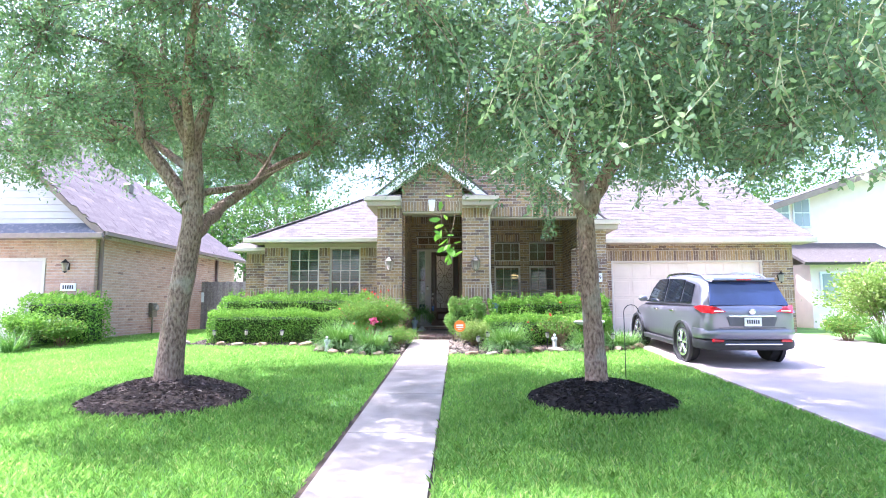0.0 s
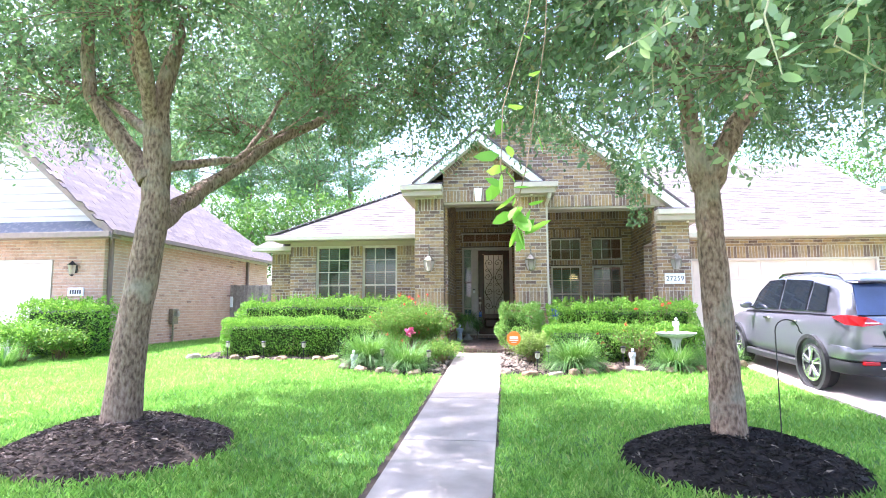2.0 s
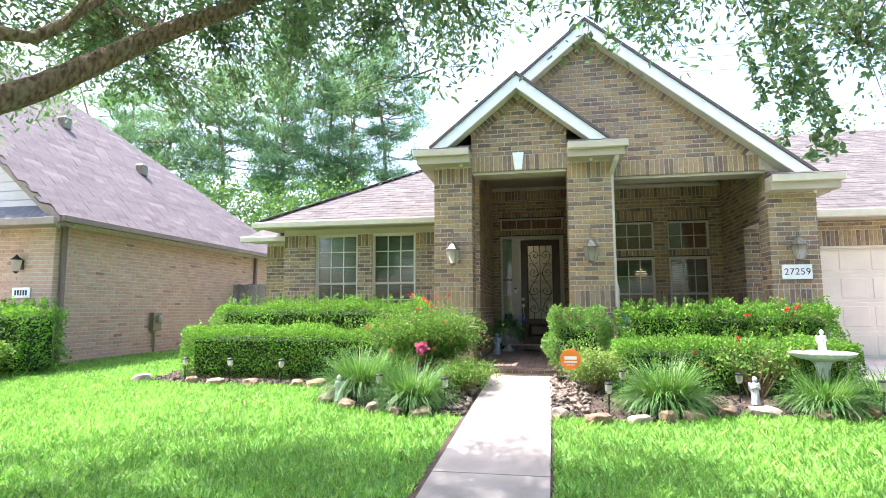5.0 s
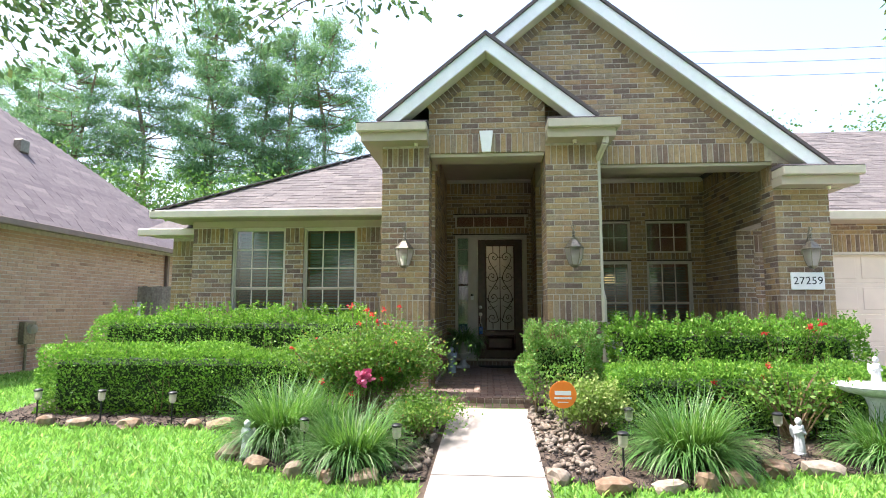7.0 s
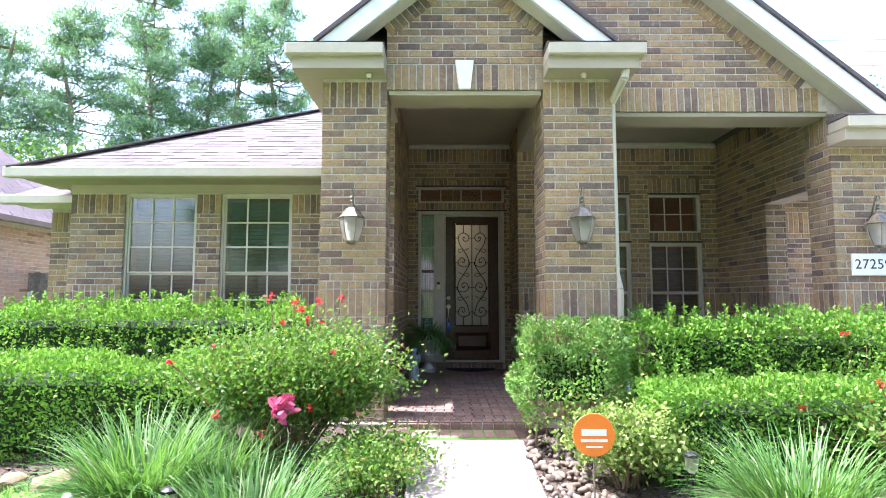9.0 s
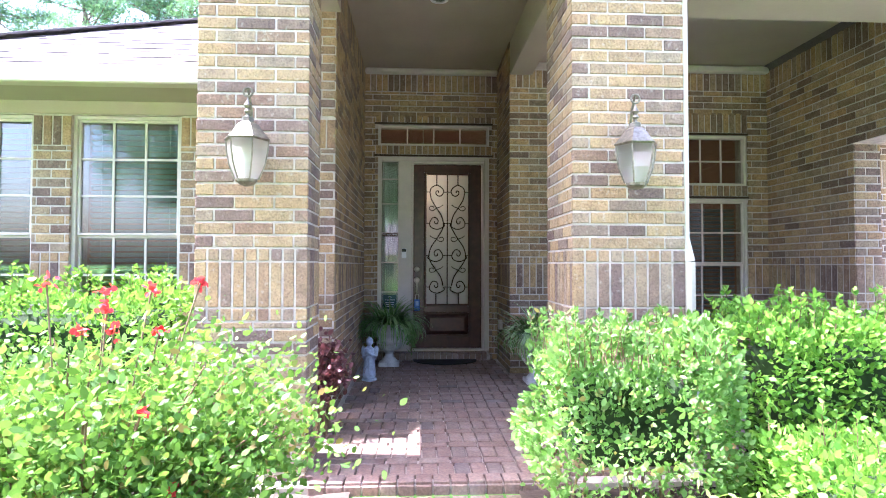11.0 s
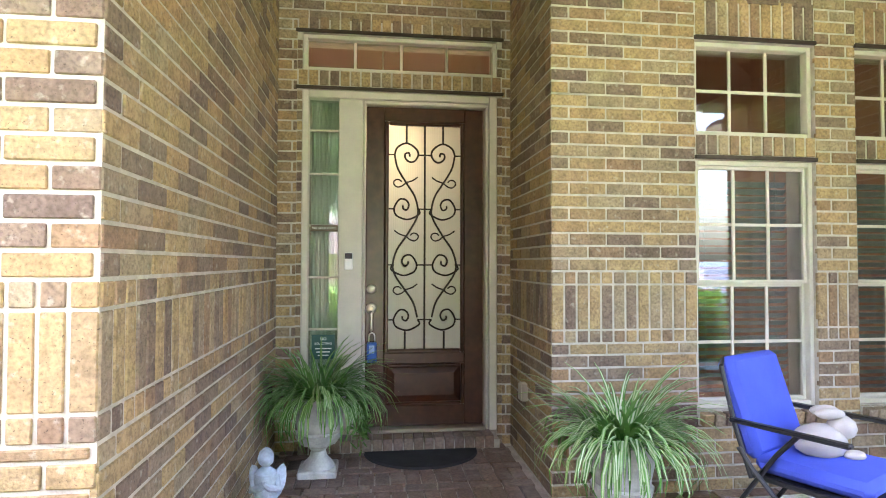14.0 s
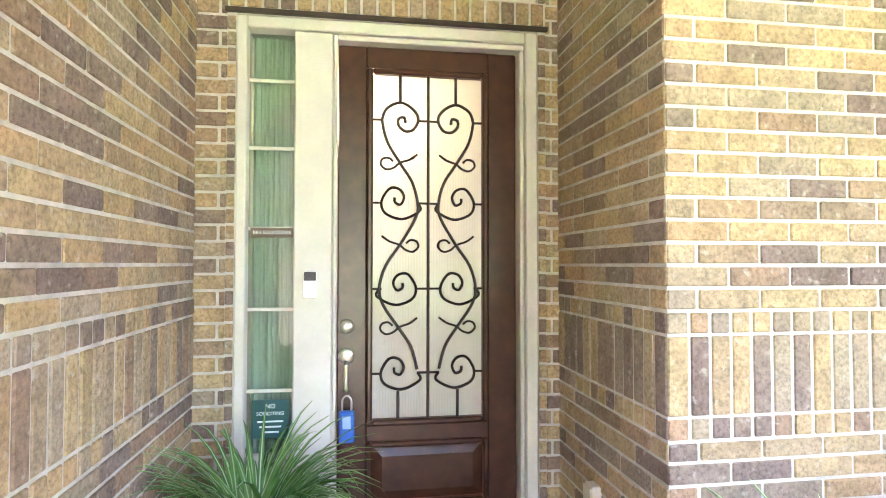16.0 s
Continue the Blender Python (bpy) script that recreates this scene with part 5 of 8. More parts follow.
bar(frm, "mullion", -0.773, -0.752, FZ0, FZ1 - 0.056, DY - 0.02, DY + 0.12, TRIM)
bar(frm, "sill", FX0 + 0.046, FX1 - 0.086, FZ0 - 0.0, FZ0 + 0.03, DY - 0.05, DY + 0.12, BRASS, label="worn metal threshold")
bar(frm, "side_panel", FX0 + 0.046, -0.957, FZ0 + 0.031, 1.30, DY, DY + 0.04, TRIM)
gp = bar(frm, "side_pane", FX0 + 0.046, -0.957, 1.302, FZ1 - 0.057, DY + 0.03, DY + 0.036, GLASS, 0)
gp.visible_shadow = False
for z in (1.60, 1.99, 2.38, 2.77, 3.10):
    bar(frm, "glazing_bar", FX0 + 0.046, -0.957, z - 0.008, z + 0.008, DY + 0.015, DY + 0.028, TRIM, 0.002)
cur = bmesh.new()
cols = []
for i in range(41):
    x = FX0 + 0.05 + (0.21) * i / 40
    yy = DY + 0.09 + 0.012 * math.sin(i * 1.1) + 0.006 * math.sin(i * 2.7)
    cols.append((cur.verts.new((x, yy, 1.0)), cur.verts.new((x, yy, FZ1 - 0.05))))
for a, b in zip(cols, cols[1:]):
    cur.faces.new((a[0], b[0], b[1], a[1]))
ob = tagged(mesh_ob("curtain", cur, CURTAIN, soft=True), "sheer pale green curtain behind the side light", "curtain")
sg = tagged(base("sign_plate", Matrix.Translation((-1.06, DY + 0.006, 2.36))), "small dark sticker sign on the side light glass", "sign")
bar(sg, "plate", -0.10, 0.10, -0.024, 0.024, -0.003, 0.003, plain("brown_label", (0.12, 0.08, 0.05), 0.5), 0)
text_part(sg, "NO SOLICITORS", pose(0, -0.0045, 0), 0.024, PLATE)
sg = tagged(base("sign_plate", Matrix.Translation((-1.06, DY + 0.006, 1.47))), "dark green sticker sign on the side light glass", "sign")
bar(sg, "plate", -0.085, 0.085, -0.09, 0.09, -0.003, 0.003, GREENSIGN, 0)
text_part(sg, "NO", pose(0, -0.0045, 0.06), 0.03, PLATE)
text_part(sg, "SOLICITING", pose(0, -0.0045, 0.025), 0.024, PLATE)
for k in range(3):
    bar(sg, "print_line", -0.06 + 0.01 * k, 0.06 - 0.01 * k, -0.016 - 0.025 * k, -0.008 - 0.025 * k, -0.0045, -0.003, PLATE, 0)

# the door leaf
DL, DR, DB, DT = -0.75, 0.158, FZ0 + 0.032, FZ1 - 0.088
door = base("door_1")
structure(door, "dark stained wooden front door with ribbed glass and iron scrolls", "door")
GX0, GX1, GZ0, GZ1 = -0.578, -0.020, 1.44, 3.165
yd = DY + 0.03
bar(door, "stile", DL, GX0 - 0.03, DB, DT, yd, yd + 0.045, DARKWOOD)
bar(door, "stile", GX1 + 0.03, DR, DB, DT, yd, yd + 0.045, DARKWOOD)
bar(door, "rail", GX0 - 0.03, GX1 + 0.03, GZ1 + 0.03, DT, yd, yd + 0.045, DARKWOOD, 0.004)
bar(door, "rail", GX0 - 0.03, GX1 + 0.03, 1.33, GZ0 - 0.03, yd, yd + 0.045, DARKWOOD, 0.004)
bar(door, "rail", GX0 - 0.03, GX1 + 0.03, DB, 1.01, yd, yd + 0.045, DARKWOOD, 0.004)
for a, b, c, d in ((GX0 - 0.03, GX0, GZ0 - 0.03, GZ1 + 0.03), (GX1, GX1 + 0.03, GZ0 - 0.03, GZ1 + 0.03), (GX0, GX1, GZ1, GZ1 + 0.03), (GX0, GX1, GZ0 - 0.03, GZ0)):
    bar(door, "glass_bead", a, b, c, d, yd - 0.016, yd + 0.03, DARKWOOD, 0.009)
for a, b, c, d in ((GX0 - 0.03, GX0 - 0.005, 1.01, 1.33), (GX1 + 0.005, GX1 + 0.03, 1.01, 1.33), (GX0 - 0.005, GX1 + 0.005, 1.305, 1.33), (GX0 - 0.005, GX1 + 0.005, 1.01, 1.035)):
    bar(door, "panel_bead", a, b, c, d, yd - 0.012, yd + 0.03, DARKWOOD, 0.008)
bm = bmesh.new()
o4 = [bm.verts.new(p) for p in ((GX0 - 0.006, yd + 0.028, 1.034), (GX1 + 0.006, yd + 0.028, 1.034), (GX1 + 0.006, yd + 0.028, 1.306), (GX0 - 0.006, yd + 0.028, 1.306))]
i4 = [bm.verts.new(p) for p in ((GX0 + 0.05, yd + 0.002, 1.085), (GX1 - 0.05, yd + 0.002, 1.085), (GX1 - 0.05, yd + 0.002, 1.255), (GX0 + 0.05, yd + 0.002, 1.255))]
bm.faces.new(i4)
for i in range(4):
    bm.faces.new((o4[i], o4[(i + 1) % 4], i4[(i + 1) % 4], i4[i]))
part("raised_panel", bm, DARKWOOD, door)
part("glass_pane", boxed(GX0, GX1, yd + 0.022, yd + 0.032, GZ0, GZ1), RIBBED, door, "ribbed frosted glass")
# iron scroll work, mirrored about the middle
cxg = (GX0 + GX1) / 2
yi = yd + 0.004


def iron(pts, r=0.0075):
    """One wrought bar through points of the glass: u from the middle (-1..1), v from the top (0..1)."""
    ps = [Vector((cxg + u * (GX1 - GX0) / 2, yi, GZ1 - v * (GZ1 - GZ0))) for u, v in pts]
    fine = [ps[0]]
    for i in range(len(ps) - 1):
        a, b, c, d = ps[max(i - 1, 0)], ps[i], ps[i + 1], ps[min(i + 2, len(ps) - 1)]
        for k in range(1, 5):
            f = k / 4
            fine.append(0.5 * ((2 * b) + (c - a) * f + (2 * a - 5 * b + 4 * c - d) * f * f + (3 * b - a - 3 * c + d) * f ** 3))
    part("iron_scroll", tube(bmesh.new(), fine, r, 6), IRON, door)


NODES = (0.133, 0.376, 0.626, 0.870)
HOOK = ((0.14, 0.020), (0.36, 0.042), (0.55, 0.046), (0.78, 0.030), (0.85, 0.004), (0.80, -0.022), (0.68, -0.044), (0.52, -0.040), (0.44, -0.018), (0.50, 0.004), (0.60, -0.002), (0.61, -0.016))
iron([(0, 0), (0, 0.35), (0, 0.7), (0, 1)])
for s in (-1, 1):
    iron([(s * 0.51, 0), (s * 0.51, 0.04), (s * 0.51, 0.08)])
    iron([(s * 0.54, 1), (s * 0.54, 0.96), (s * 0.54, 0.922)])
    # head scroll: over the top and curled in
    iron([(s * u, v) for u, v in ((0.84, 0.133), (0.76, 0.100), (0.51, 0.080), (0.27, 0.100), (0.18, 0.128), (0.27, 0.158), (0.42, 0.164), (0.54, 0.148), (0.54, 0.128), (0.44, 0.124), (0.42, 0.140))])
    # the long wave down the glass
    wave = [(0.84, 0.133), (0.75, 0.195), (0.50, 0.262), (0.29, 0.315), (0.19, 0.376), (0.23, 0.42), (0.50, 0.495), (0.77, 0.56), (0.88, 0.626), (0.80, 0.676), (0.53, 0.74), (0.31, 0.795), (0.20, 0.860)]
    iron([(s * u, v) for u, v in wave])
    for k, v0 in enumerate(NODES[1:]):
        flip = k % 2 == 1
        first = (0.19, 0.0)
        hook = [first] + [(u, dv) for u, dv in HOOK]
        iron([(s * ((1.07 - u) if flip else u), v0 + dv) for u, dv in hook])
    # short tendrils that cross the wave
    for v0, flip in ((0.258, False), (0.498, True), (0.737, False)):
        tendril = ((0.20, -0.026), (0.34, -0.010), (0.52, 0.0), (0.62, 0.014), (0.76, 0.020), (0.86, 0.006), (0.83, -0.010), (0.72, -0.014), (0.64, -0.004))
        iron([(s * ((1.04 - u) if flip else u), v0 + dv) for u, dv in tendril], 0.006)
    for k, v0 in enumerate(NODES):
        near_wave = 0.84 if k in (0, 2) else 0.85
        iron([(s * 1.0, v0), (s * 0.92, v0), (s * near_wave, v0)], 0.006)
        iron([(s * 0.20, v0), (s * 0.1, v0), (0, v0)], 0.006)
# lock set, with a lock box hanging from the handle
for z, r in ((1.90, 0.036), (1.755, 0.040)):
    lk = part("lock_rose", lathe(bmesh.new(), [(r, 0), (r, 0.006), (r * 0.8, 0.014), (r * 0.45, 0.016), (r * 0.42, 0.026), (0.004, 0.028)], 20, Matrix.Translation((-0.705, yd, z)) @ Matrix.Rotation(math.pi / 2, 4, "X")), BRASS, door, "brushed metal lock", soft=True)
part("door_handle", tube(bmesh.new(), [(-0.705, yd, 1.73), (-0.705, yd - 0.045, 1.715), (-0.705, yd - 0.05, 1.66), (-0.705, yd - 0.05, 1.61), (-0.705, yd - 0.005, 1.59)], [0.012, 0.012, 0.011, 0.010, 0.012], 10), BRASS, door, "brushed metal pull handle", soft=True)
lb = tagged(base("lock_box", Matrix.Translation((-0.70, yd - 0.06, 1.445))), "blue plastic lock box hung on the door handle", "lock box")
part("body", boxed(-0.037, 0.037, -0.03, 0.018, -0.09, 0.06, bevel=0.008), BLUEP, lb)
part("shackle", tube(bmesh.new(), [(-0.022, 0, 0.055)] + [(0.022 * math.cos(math.pi - math.pi * i / 8), 0, 0.10 + 0.03 * math.sin(math.pi * i / 8)) for i in range(9)] + [(0.022, 0, 0.055)], 0.005, 8), BRASS, lb)
part("keypad_cover", boxed(-0.02, 0.02, -0.034, -0.03, -0.02, 0.04, bevel=0.002), plain("pale_blue", (0.3, 0.42, 0.62), 0.4), lb)
db = tagged(base("doorbell", Matrix.Translation((-0.875, DY - 0.035, 2.11))), "small white and black video doorbell on the frame", "doorbell")
part("body", boxed(-0.031, 0.031, -0.024, 0, -0.062, 0.066, bevel=0.006), WHITE, db)
part("camera_cover", boxed(-0.028, 0.028, -0.027, -0.0245, 0.02, 0.062, bevel=0.002), BLACKM, db)
part("button", lathe(bmesh.new(), [(0.015, 0), (0.015, 0.004), (0.001, 0.005)], 16, Matrix.Translation((0, -0.024, -0.02)) @ Matrix.Rotation(math.pi / 2, 4, "X")), PLATE, db)


def window(name, x0, x1, z0, z1, y, cols, rows, sashes, label, blinds=True, frame_w=0.030, mat=None):
    """A window set in a wall that looks along -y: frame, sashes with bars, panes, a sill and a slatted blind."""
    mat = mat or TRIM
    w = base(name)
    structure(w, label, "window")
    f = frame_w
    for q in ((x0, x0 + f, z0, z1), (x1 - f, x1, z0, z1), (x0 + f, x1 - f, z1 - f, z1), (x0 + f, x1 - f, z0, z0 + f)):
        bar(w, "window_frame", *q, y + 0.03, y + 0.12, mat, 0.004)
    zs = [z0 + f + (z1 - z0 - 2 * f) * i / sashes for i in range(sashes + 1)]
    for si, (za, zb) in enumerate(zip(zs, zs[1:])):
        off = 0.0 if si else 0.02
        xa, xb = x0 + f, x1 - f
        if sashes > 1:
            r = 0.022
            for q in ((xa, xa + r, za, zb), (xb - r, xb, za, zb), (xa + r, xb - r, zb - r, zb), (xa + r, xb - r, za, za + r)):
                bar(w, "sash", *q, y + 0.05 + off, y + 0.085 + off, mat, 0.003)
            xa, xb, za, zb = xa + r, xb - r, za + r, zb - r
        p = part("pane", boxed(xa, xb, y + 0.068 + off, y + 0.073 + off, za, zb), GLASS, w)
        p.visible_shadow = False
        for i in range(1, cols):
            x = xa + (xb - xa) * i / cols
            bar(w, "glazing_bar", x - 0.009, x + 0.009, za, zb, y + 0.057 + off, y + 0.0675 + off, mat, 0)
        for i in range(1, rows):
            z = za + (zb - za) * i / rows
            bar(w, "glazing_bar", xa, xb, z - 0.009, z + 0.009, y + 0.0565 + off, y + 0.067 + off, mat, 0)
    if blinds:
        b = tagged(base("blind"), "pale slatted blind lowered behind the window", "blind", group="window blinds")
        n = int((z1 - z0 - 0.1) / 0.048)
        sl = bpy.data.meshes.new("slat")
        bm = boxed(-(x1 - x0) / 2 + 0.06, (x1 - x0) / 2 - 0.06, -0.024, 0.024, -0.0015, 0.0015)
        bm.to_mesh(sl)
        bm.free()
        sl.materials.append(BLIND)
        for i in range(n):
            o = new("slat", sl)
            o.parent = b
            o.matrix_local = Matrix.Translation(((x0 + x1) / 2, y + 0.20, z0 + 0.07 + i * 0.048)) @ Matrix.Rotation(radians(-40), 4, "X")
        for x in (x0 + 0.16, x1 - 0.16):
            part("cord", tube(bmesh.new(), [(x, y + 0.165, z0 + 0.06), (x, y + 0.165, z1 - 0.05)], 0.0025, 4), BLIND, b)
    return w


window("window_1", *WA, 1.21, 2.745, WINW, 3, 2, 2, "cream framed sash window with a lowered blind")
window("window_2", *WB, 1.21, 2.745, WINW, 3, 2, 2, "cream framed sash window with a lowered blind")
window("window_3", *WA, 2.90, 3.49, WINW, 3, 2, 1, "small cream framed transom window", blinds=False)
window("window_4", *WB, 2.90, 3.49, WINW, 3, 2, 1, "small cream framed transom window", blinds=False)
window("window_5", FX0, FX1, TZ0, TZ1, DOORW, 4, 1, 1, "long cream framed transom over the door", blinds=False)
for i, h in enumerate(hl):
    window("window_%d" % (6 + i), *h, WING, 3, 3, 2, "cream framed sash window with a lowered blind")
# brick sills under the windows
for h, yy in ((hw[0], WINW), (hw[1], WINW), (hl[0], WING), (hl[1], WING)):
    s = structure(mesh_ob("window_sill", boxed(h[0], h[1], yy - 0.02, yy + 0.03, h[2] - 0.09, h[2] - 0.005), MORTAR), "sloping brick window sill", "sill")
    n = 11
    lay(s, "brick", [(Matrix.Translation((h[0] + (h[1] - h[0]) * (i + 0.5) / n, yy - 0.02, h[2] - 0.045)) @ Matrix.Rotation(0.15, 4, "X"), ((h[1] - h[0]) / n - 0.009, 0.09, 0.075)) for i in range(n)], BRICK, (h[0], yy, h[2]))

# brick step under the door
s = structure(mesh_ob("door_step", boxed(FX0, FX1, DOORW - 0.10, DOORW + 0.2, P - 0.1, FZ0 - 0.035), MORTAR), "brick threshold under the door", "step")
lay(s, "brick", [(Matrix.Translation((FX0 + 1.43 * (i + 0.5) / 19, DOORW - 0.03, FZ0 - 0.048)), (1.43 / 19 - 0.009, 0.16, 0.09)) for i in range(19)], PAVER, (0, DOORW, 1))


LINTEL = plain("brown_steel", (0.045, 0.028, 0.02), 0.6, 0.2, vary=0.2)
for xa, xb, z, yy in ((FX0 - 0.05, FX1 + 0.05, FZ1, DOORW), (FX0 - 0.05, FX1 + 0.05, TZ1, DOORW), (WA[0] - 0.004, WA[1] + 0.004, 2.745, WINW), (WB[0] - 0.004, WB[1] + 0.004, 2.745, WINW), (WA[0] - 0.004, WA[1] + 0.004, 3.49, WINW), (WB[0] - 0.004, WB[1] + 0.004, 3.49, WINW)):
    structure(mesh_ob("lintel", boxed(xa, xb, yy - 0.018, yy + 0.028, z + 0.002, z + 0.026, bevel=0.003), LINTEL), "thin dark brown steel lintel in the brickwork", "lintel")


def sconce(x, y, z):
    """A carriage lamp on a wall that looks along -y: scrolled arm, tapered body of six glass panes, hood and finial."""
    e = tagged(base("wall_lantern", Matrix.Translation((x, y, z))), "weathered pewter carriage lantern on a brick column", "lantern", group="porch lanterns")
    part("back_plate", lathe(bmesh.new(), [(0.065, 0), (0.065, 0.008), (0.05, 0.02), (0.02, 0.024)], 18, pose(0, 0, 0.02, 90)), PEWTER, e, soft=True)
    part("arm", tube(bmesh.new(), [(0, -0.01, 0.02), (0, -0.06, 0.0), (0, -0.10, 0.05), (0, -0.11, 0.13), (0, -0.125, 0.2), (0, -0.135, 0.215)], 0.009, 8), PEWTER, e, soft=True)
    c = Matrix.Translation((0, -0.135, 0))
    part("hood", lathe(bmesh.new(), [(0.122, 0.03), (0.130, 0.04), (0.098, 0.075), (0.06, 0.125), (0.036, 0.14), (0.034, 0.165), (0.012, 0.175), (0.010, 0.19)], 6, c), PEWTER, e)
    part("finial", lathe(bmesh.new(), [(0.008, 0.185), (0.02, 0.20), (0.012, 0.215), (0.022, 0.235), (0.008, 0.26), (0.003, 0.285)], 12, c), PEWTER, e, soft=True)
    part("base_cup", lathe(bmesh.new(), [(0.01, -0.225), (0.04, -0.215), (0.055, -0.20), (0.058, -0.185)], 12, c), PEWTER, e)
    part("ring", tube(bmesh.new(), [c @ Vector((0.026 * math.cos(2 * math.pi * k / 12), 0, 0.31 + 0.026 * math.sin(2 * math.pi * k / 12))) for k in range(13)], 0.006, 6), PEWTER, e)
    part("scroll", tube(bmesh.new(), [(0, -0.012, 0.10), (0, -0.05, 0.16), (0, -0.085, 0.26), (0, -0.135, 0.335)], [0.012, 0.010, 0.009, 0.006], 8), PEWTER, e, soft=True)
    prof = [(0.066, -0.185), (0.10, -0.10), (0.116, -0.02), (0.118, 0.03)]
    for k in range(6):
        a0, a1 = 2 * math.pi * k / 6, 2 * math.pi * (k + 1) / 6
        part("rib", tube(bmesh.new(), [c @ Vector((r * math.cos(a0), r * math.sin(a0), h)) for r, h in prof], 0.005, 5), PEWTER, e)
        bm = bmesh.new()
        l = [bm.verts.new(c @ Vector((r * 0.985 * math.cos(a0), r * 0.985 * math.sin(a0), h))) for r, h in prof]
        rr = [bm.verts.new(c @ Vector((r * 0.985 * math.cos(a1), r * 0.985 * math.sin(a1), h))) for r, h in prof]
        for q in range(3):
            bm.faces.new((l[q], rr[q], rr[q + 1], l[q + 1]))
        g = part("glass_pane", bm, BULB, e)
        g.visible_shadow = False
    for k in range(3):
        a = 2 * math.pi * k / 3
        part("candle", lathe(bmesh.new(), [(0.009, -0.185), (0.009, -0.10), (0.012, -0.095), (0.014, -0.07), (0.003, -0.03)], 8, c @ Matrix.Translation((0.022 * math.cos(a), 0.022 * math.sin(a), 0))), PLATE, e)


sconce(-1.67, F1 - 0.008, 2.62)
sconce(0.56, F1 - 0.008, 2.62)
sconce(3.73, F2 - 0.008, 2.62)

pl = tagged(base("number_plate", Matrix.Translation((3.72, F2 - 0.015, 2.24))), "white house number plate on a brick column", "house number")
part("plate", boxed(-0.215, 0.215, -0.02, 0.006, -0.115, 0.115, bevel=0.006), PLATE, pl)
part("rim", boxed(-0.195, 0.195, -0.0225, -0.020, -0.095, 0.095, bevel=0.001), WHITE, pl)
for k, digit in enumerate("27259"):
    text_part(pl, digit, pose(-0.156 + 0.078 * k, -0.0245, 0), 0.145, DARKTEXT, "numeral")

# keystone and downspout
bm = bmesh.new()
q = [(-0.06, 0), (0.06, 0), (0.095, 0.30), (-0.095, 0.30)]
fr = [bm.verts.new((G1X + x, F1 - 0.035, 3.99 + z)) for x, z in q]
bk = [bm.verts.new((G1X + x, F1 + 0.01, 3.99 + z)) for x, z in q]
bm.faces.new(fr), bm.faces.new(bk[::-1])
for i in range(4):
    bm.faces.new((fr[i], bk[i], bk[(i + 1) % 4], fr[(i + 1) % 4]))
bmesh.ops.bevel(bm, geom=bm.edges[:], offset=0.006, segments=1, affect="EDGES")
structure(mesh_ob("keystone", bm, WHITE), "white cast keystone over the entry", "keystone")
ds = tagged(base("downspout"), "cream metal downspout against the brick column", "downspout")
for a, b in (((1.00, F1 - 0.22, 4.12), (0.98, F1 - 0.22, 4.02)), ((0.98, F1 - 0.22, 4.02), (0.925, F1 + 0.04, 3.86)), ((0.925, F1 + 0.04, 3.86), (0.925, F1 + 0.04, 2.12)), ((0.925, F1 + 0.04, 2.12), (0.95, F1 + 0.02, 1.98)), ((0.95, F1 + 0.02, 1.98), (0.95, F1 + 0.02, 0.72)), ((0.95, F1 + 0.02, 0.72), (0.95, F1 - 0.12, 0.66))):
    part("pipe", tube(bmesh.new(), [a, b], 0.040, 8), GUTTER, ds, soft=True)
for x in (-1.62, 0.5, 3.9):
    cmr = tagged(base("security_camera", Matrix.Translation((x + 0.1, F1 - 0.15 if x < 3 else F2 - 0.15, 4.095 if x < 3 else 3.505))), "tiny dark spotlight under the eave", "spotlight", group="eave spotlights")
    part("body", lathe(bmesh.new(), [(0.03, 0.0), (0.03, -0.02), (0.02, -0.045), (0.014, -0.05)], 14), BRASS, cmr, soft=True)
    part("lens", lathe(bmesh.new(), [(0.012, -0.05), (0.012, -0.053), (0.002, -0.054)], 12), BLACKM, cmr)
dl = tagged(base("ceiling_light", Matrix.Translation((-0.5, 16.6, CEIL))), "recessed round porch ceiling light", "ceiling light")
part("ring", lathe(bmesh.new(), [(0.09, 0.0), (0.09, -0.008), (0.065, -0.012), (0.06, 0.0)], 24), WHITE, dl, soft=True)
ou = tagged(base("outlet_box", Matrix.Translation((0.36, 18.15, 1.22))), "tan weatherproof outlet box on the brick", "outlet")
part("body", boxed(-0.045, 0.0, -0.04, 0.04, -0.06, 0.06, bevel=0.006), TANPLASTIC, ou)
part("lid", boxed(-0.054, -0.0455, -0.036, 0.036, -0.055, 0.055, bevel=0.004), TANPLASTIC, ou)
# crown moulding under the porch ceiling, over the door wall
structure(mesh_ob("trim_entry", boxed(-1.392, 0.352, DOORW - 0.09, DOORW - 0.01, CEIL - 0.075, CEIL - 0.003, bevel=0.02), TRIM), "cream moulding under the entry ceiling", "trim")
structure(mesh_ob("trim_porch", boxed(0.63, 3.41, WINW - 0.09, WINW - 0.01, PCEIL - 0.09, PCEIL - 0.003, bevel=0.02), TRIM), "cream moulding under the porch ceiling", "trim")


# ---- porch things ----
STRIPE = leaf_material("leaf_stripe", [(0.0, (0.46, 0.54, 0.28)), (1.0, (0.72, 0.76, 0.54))], trans=0.3)


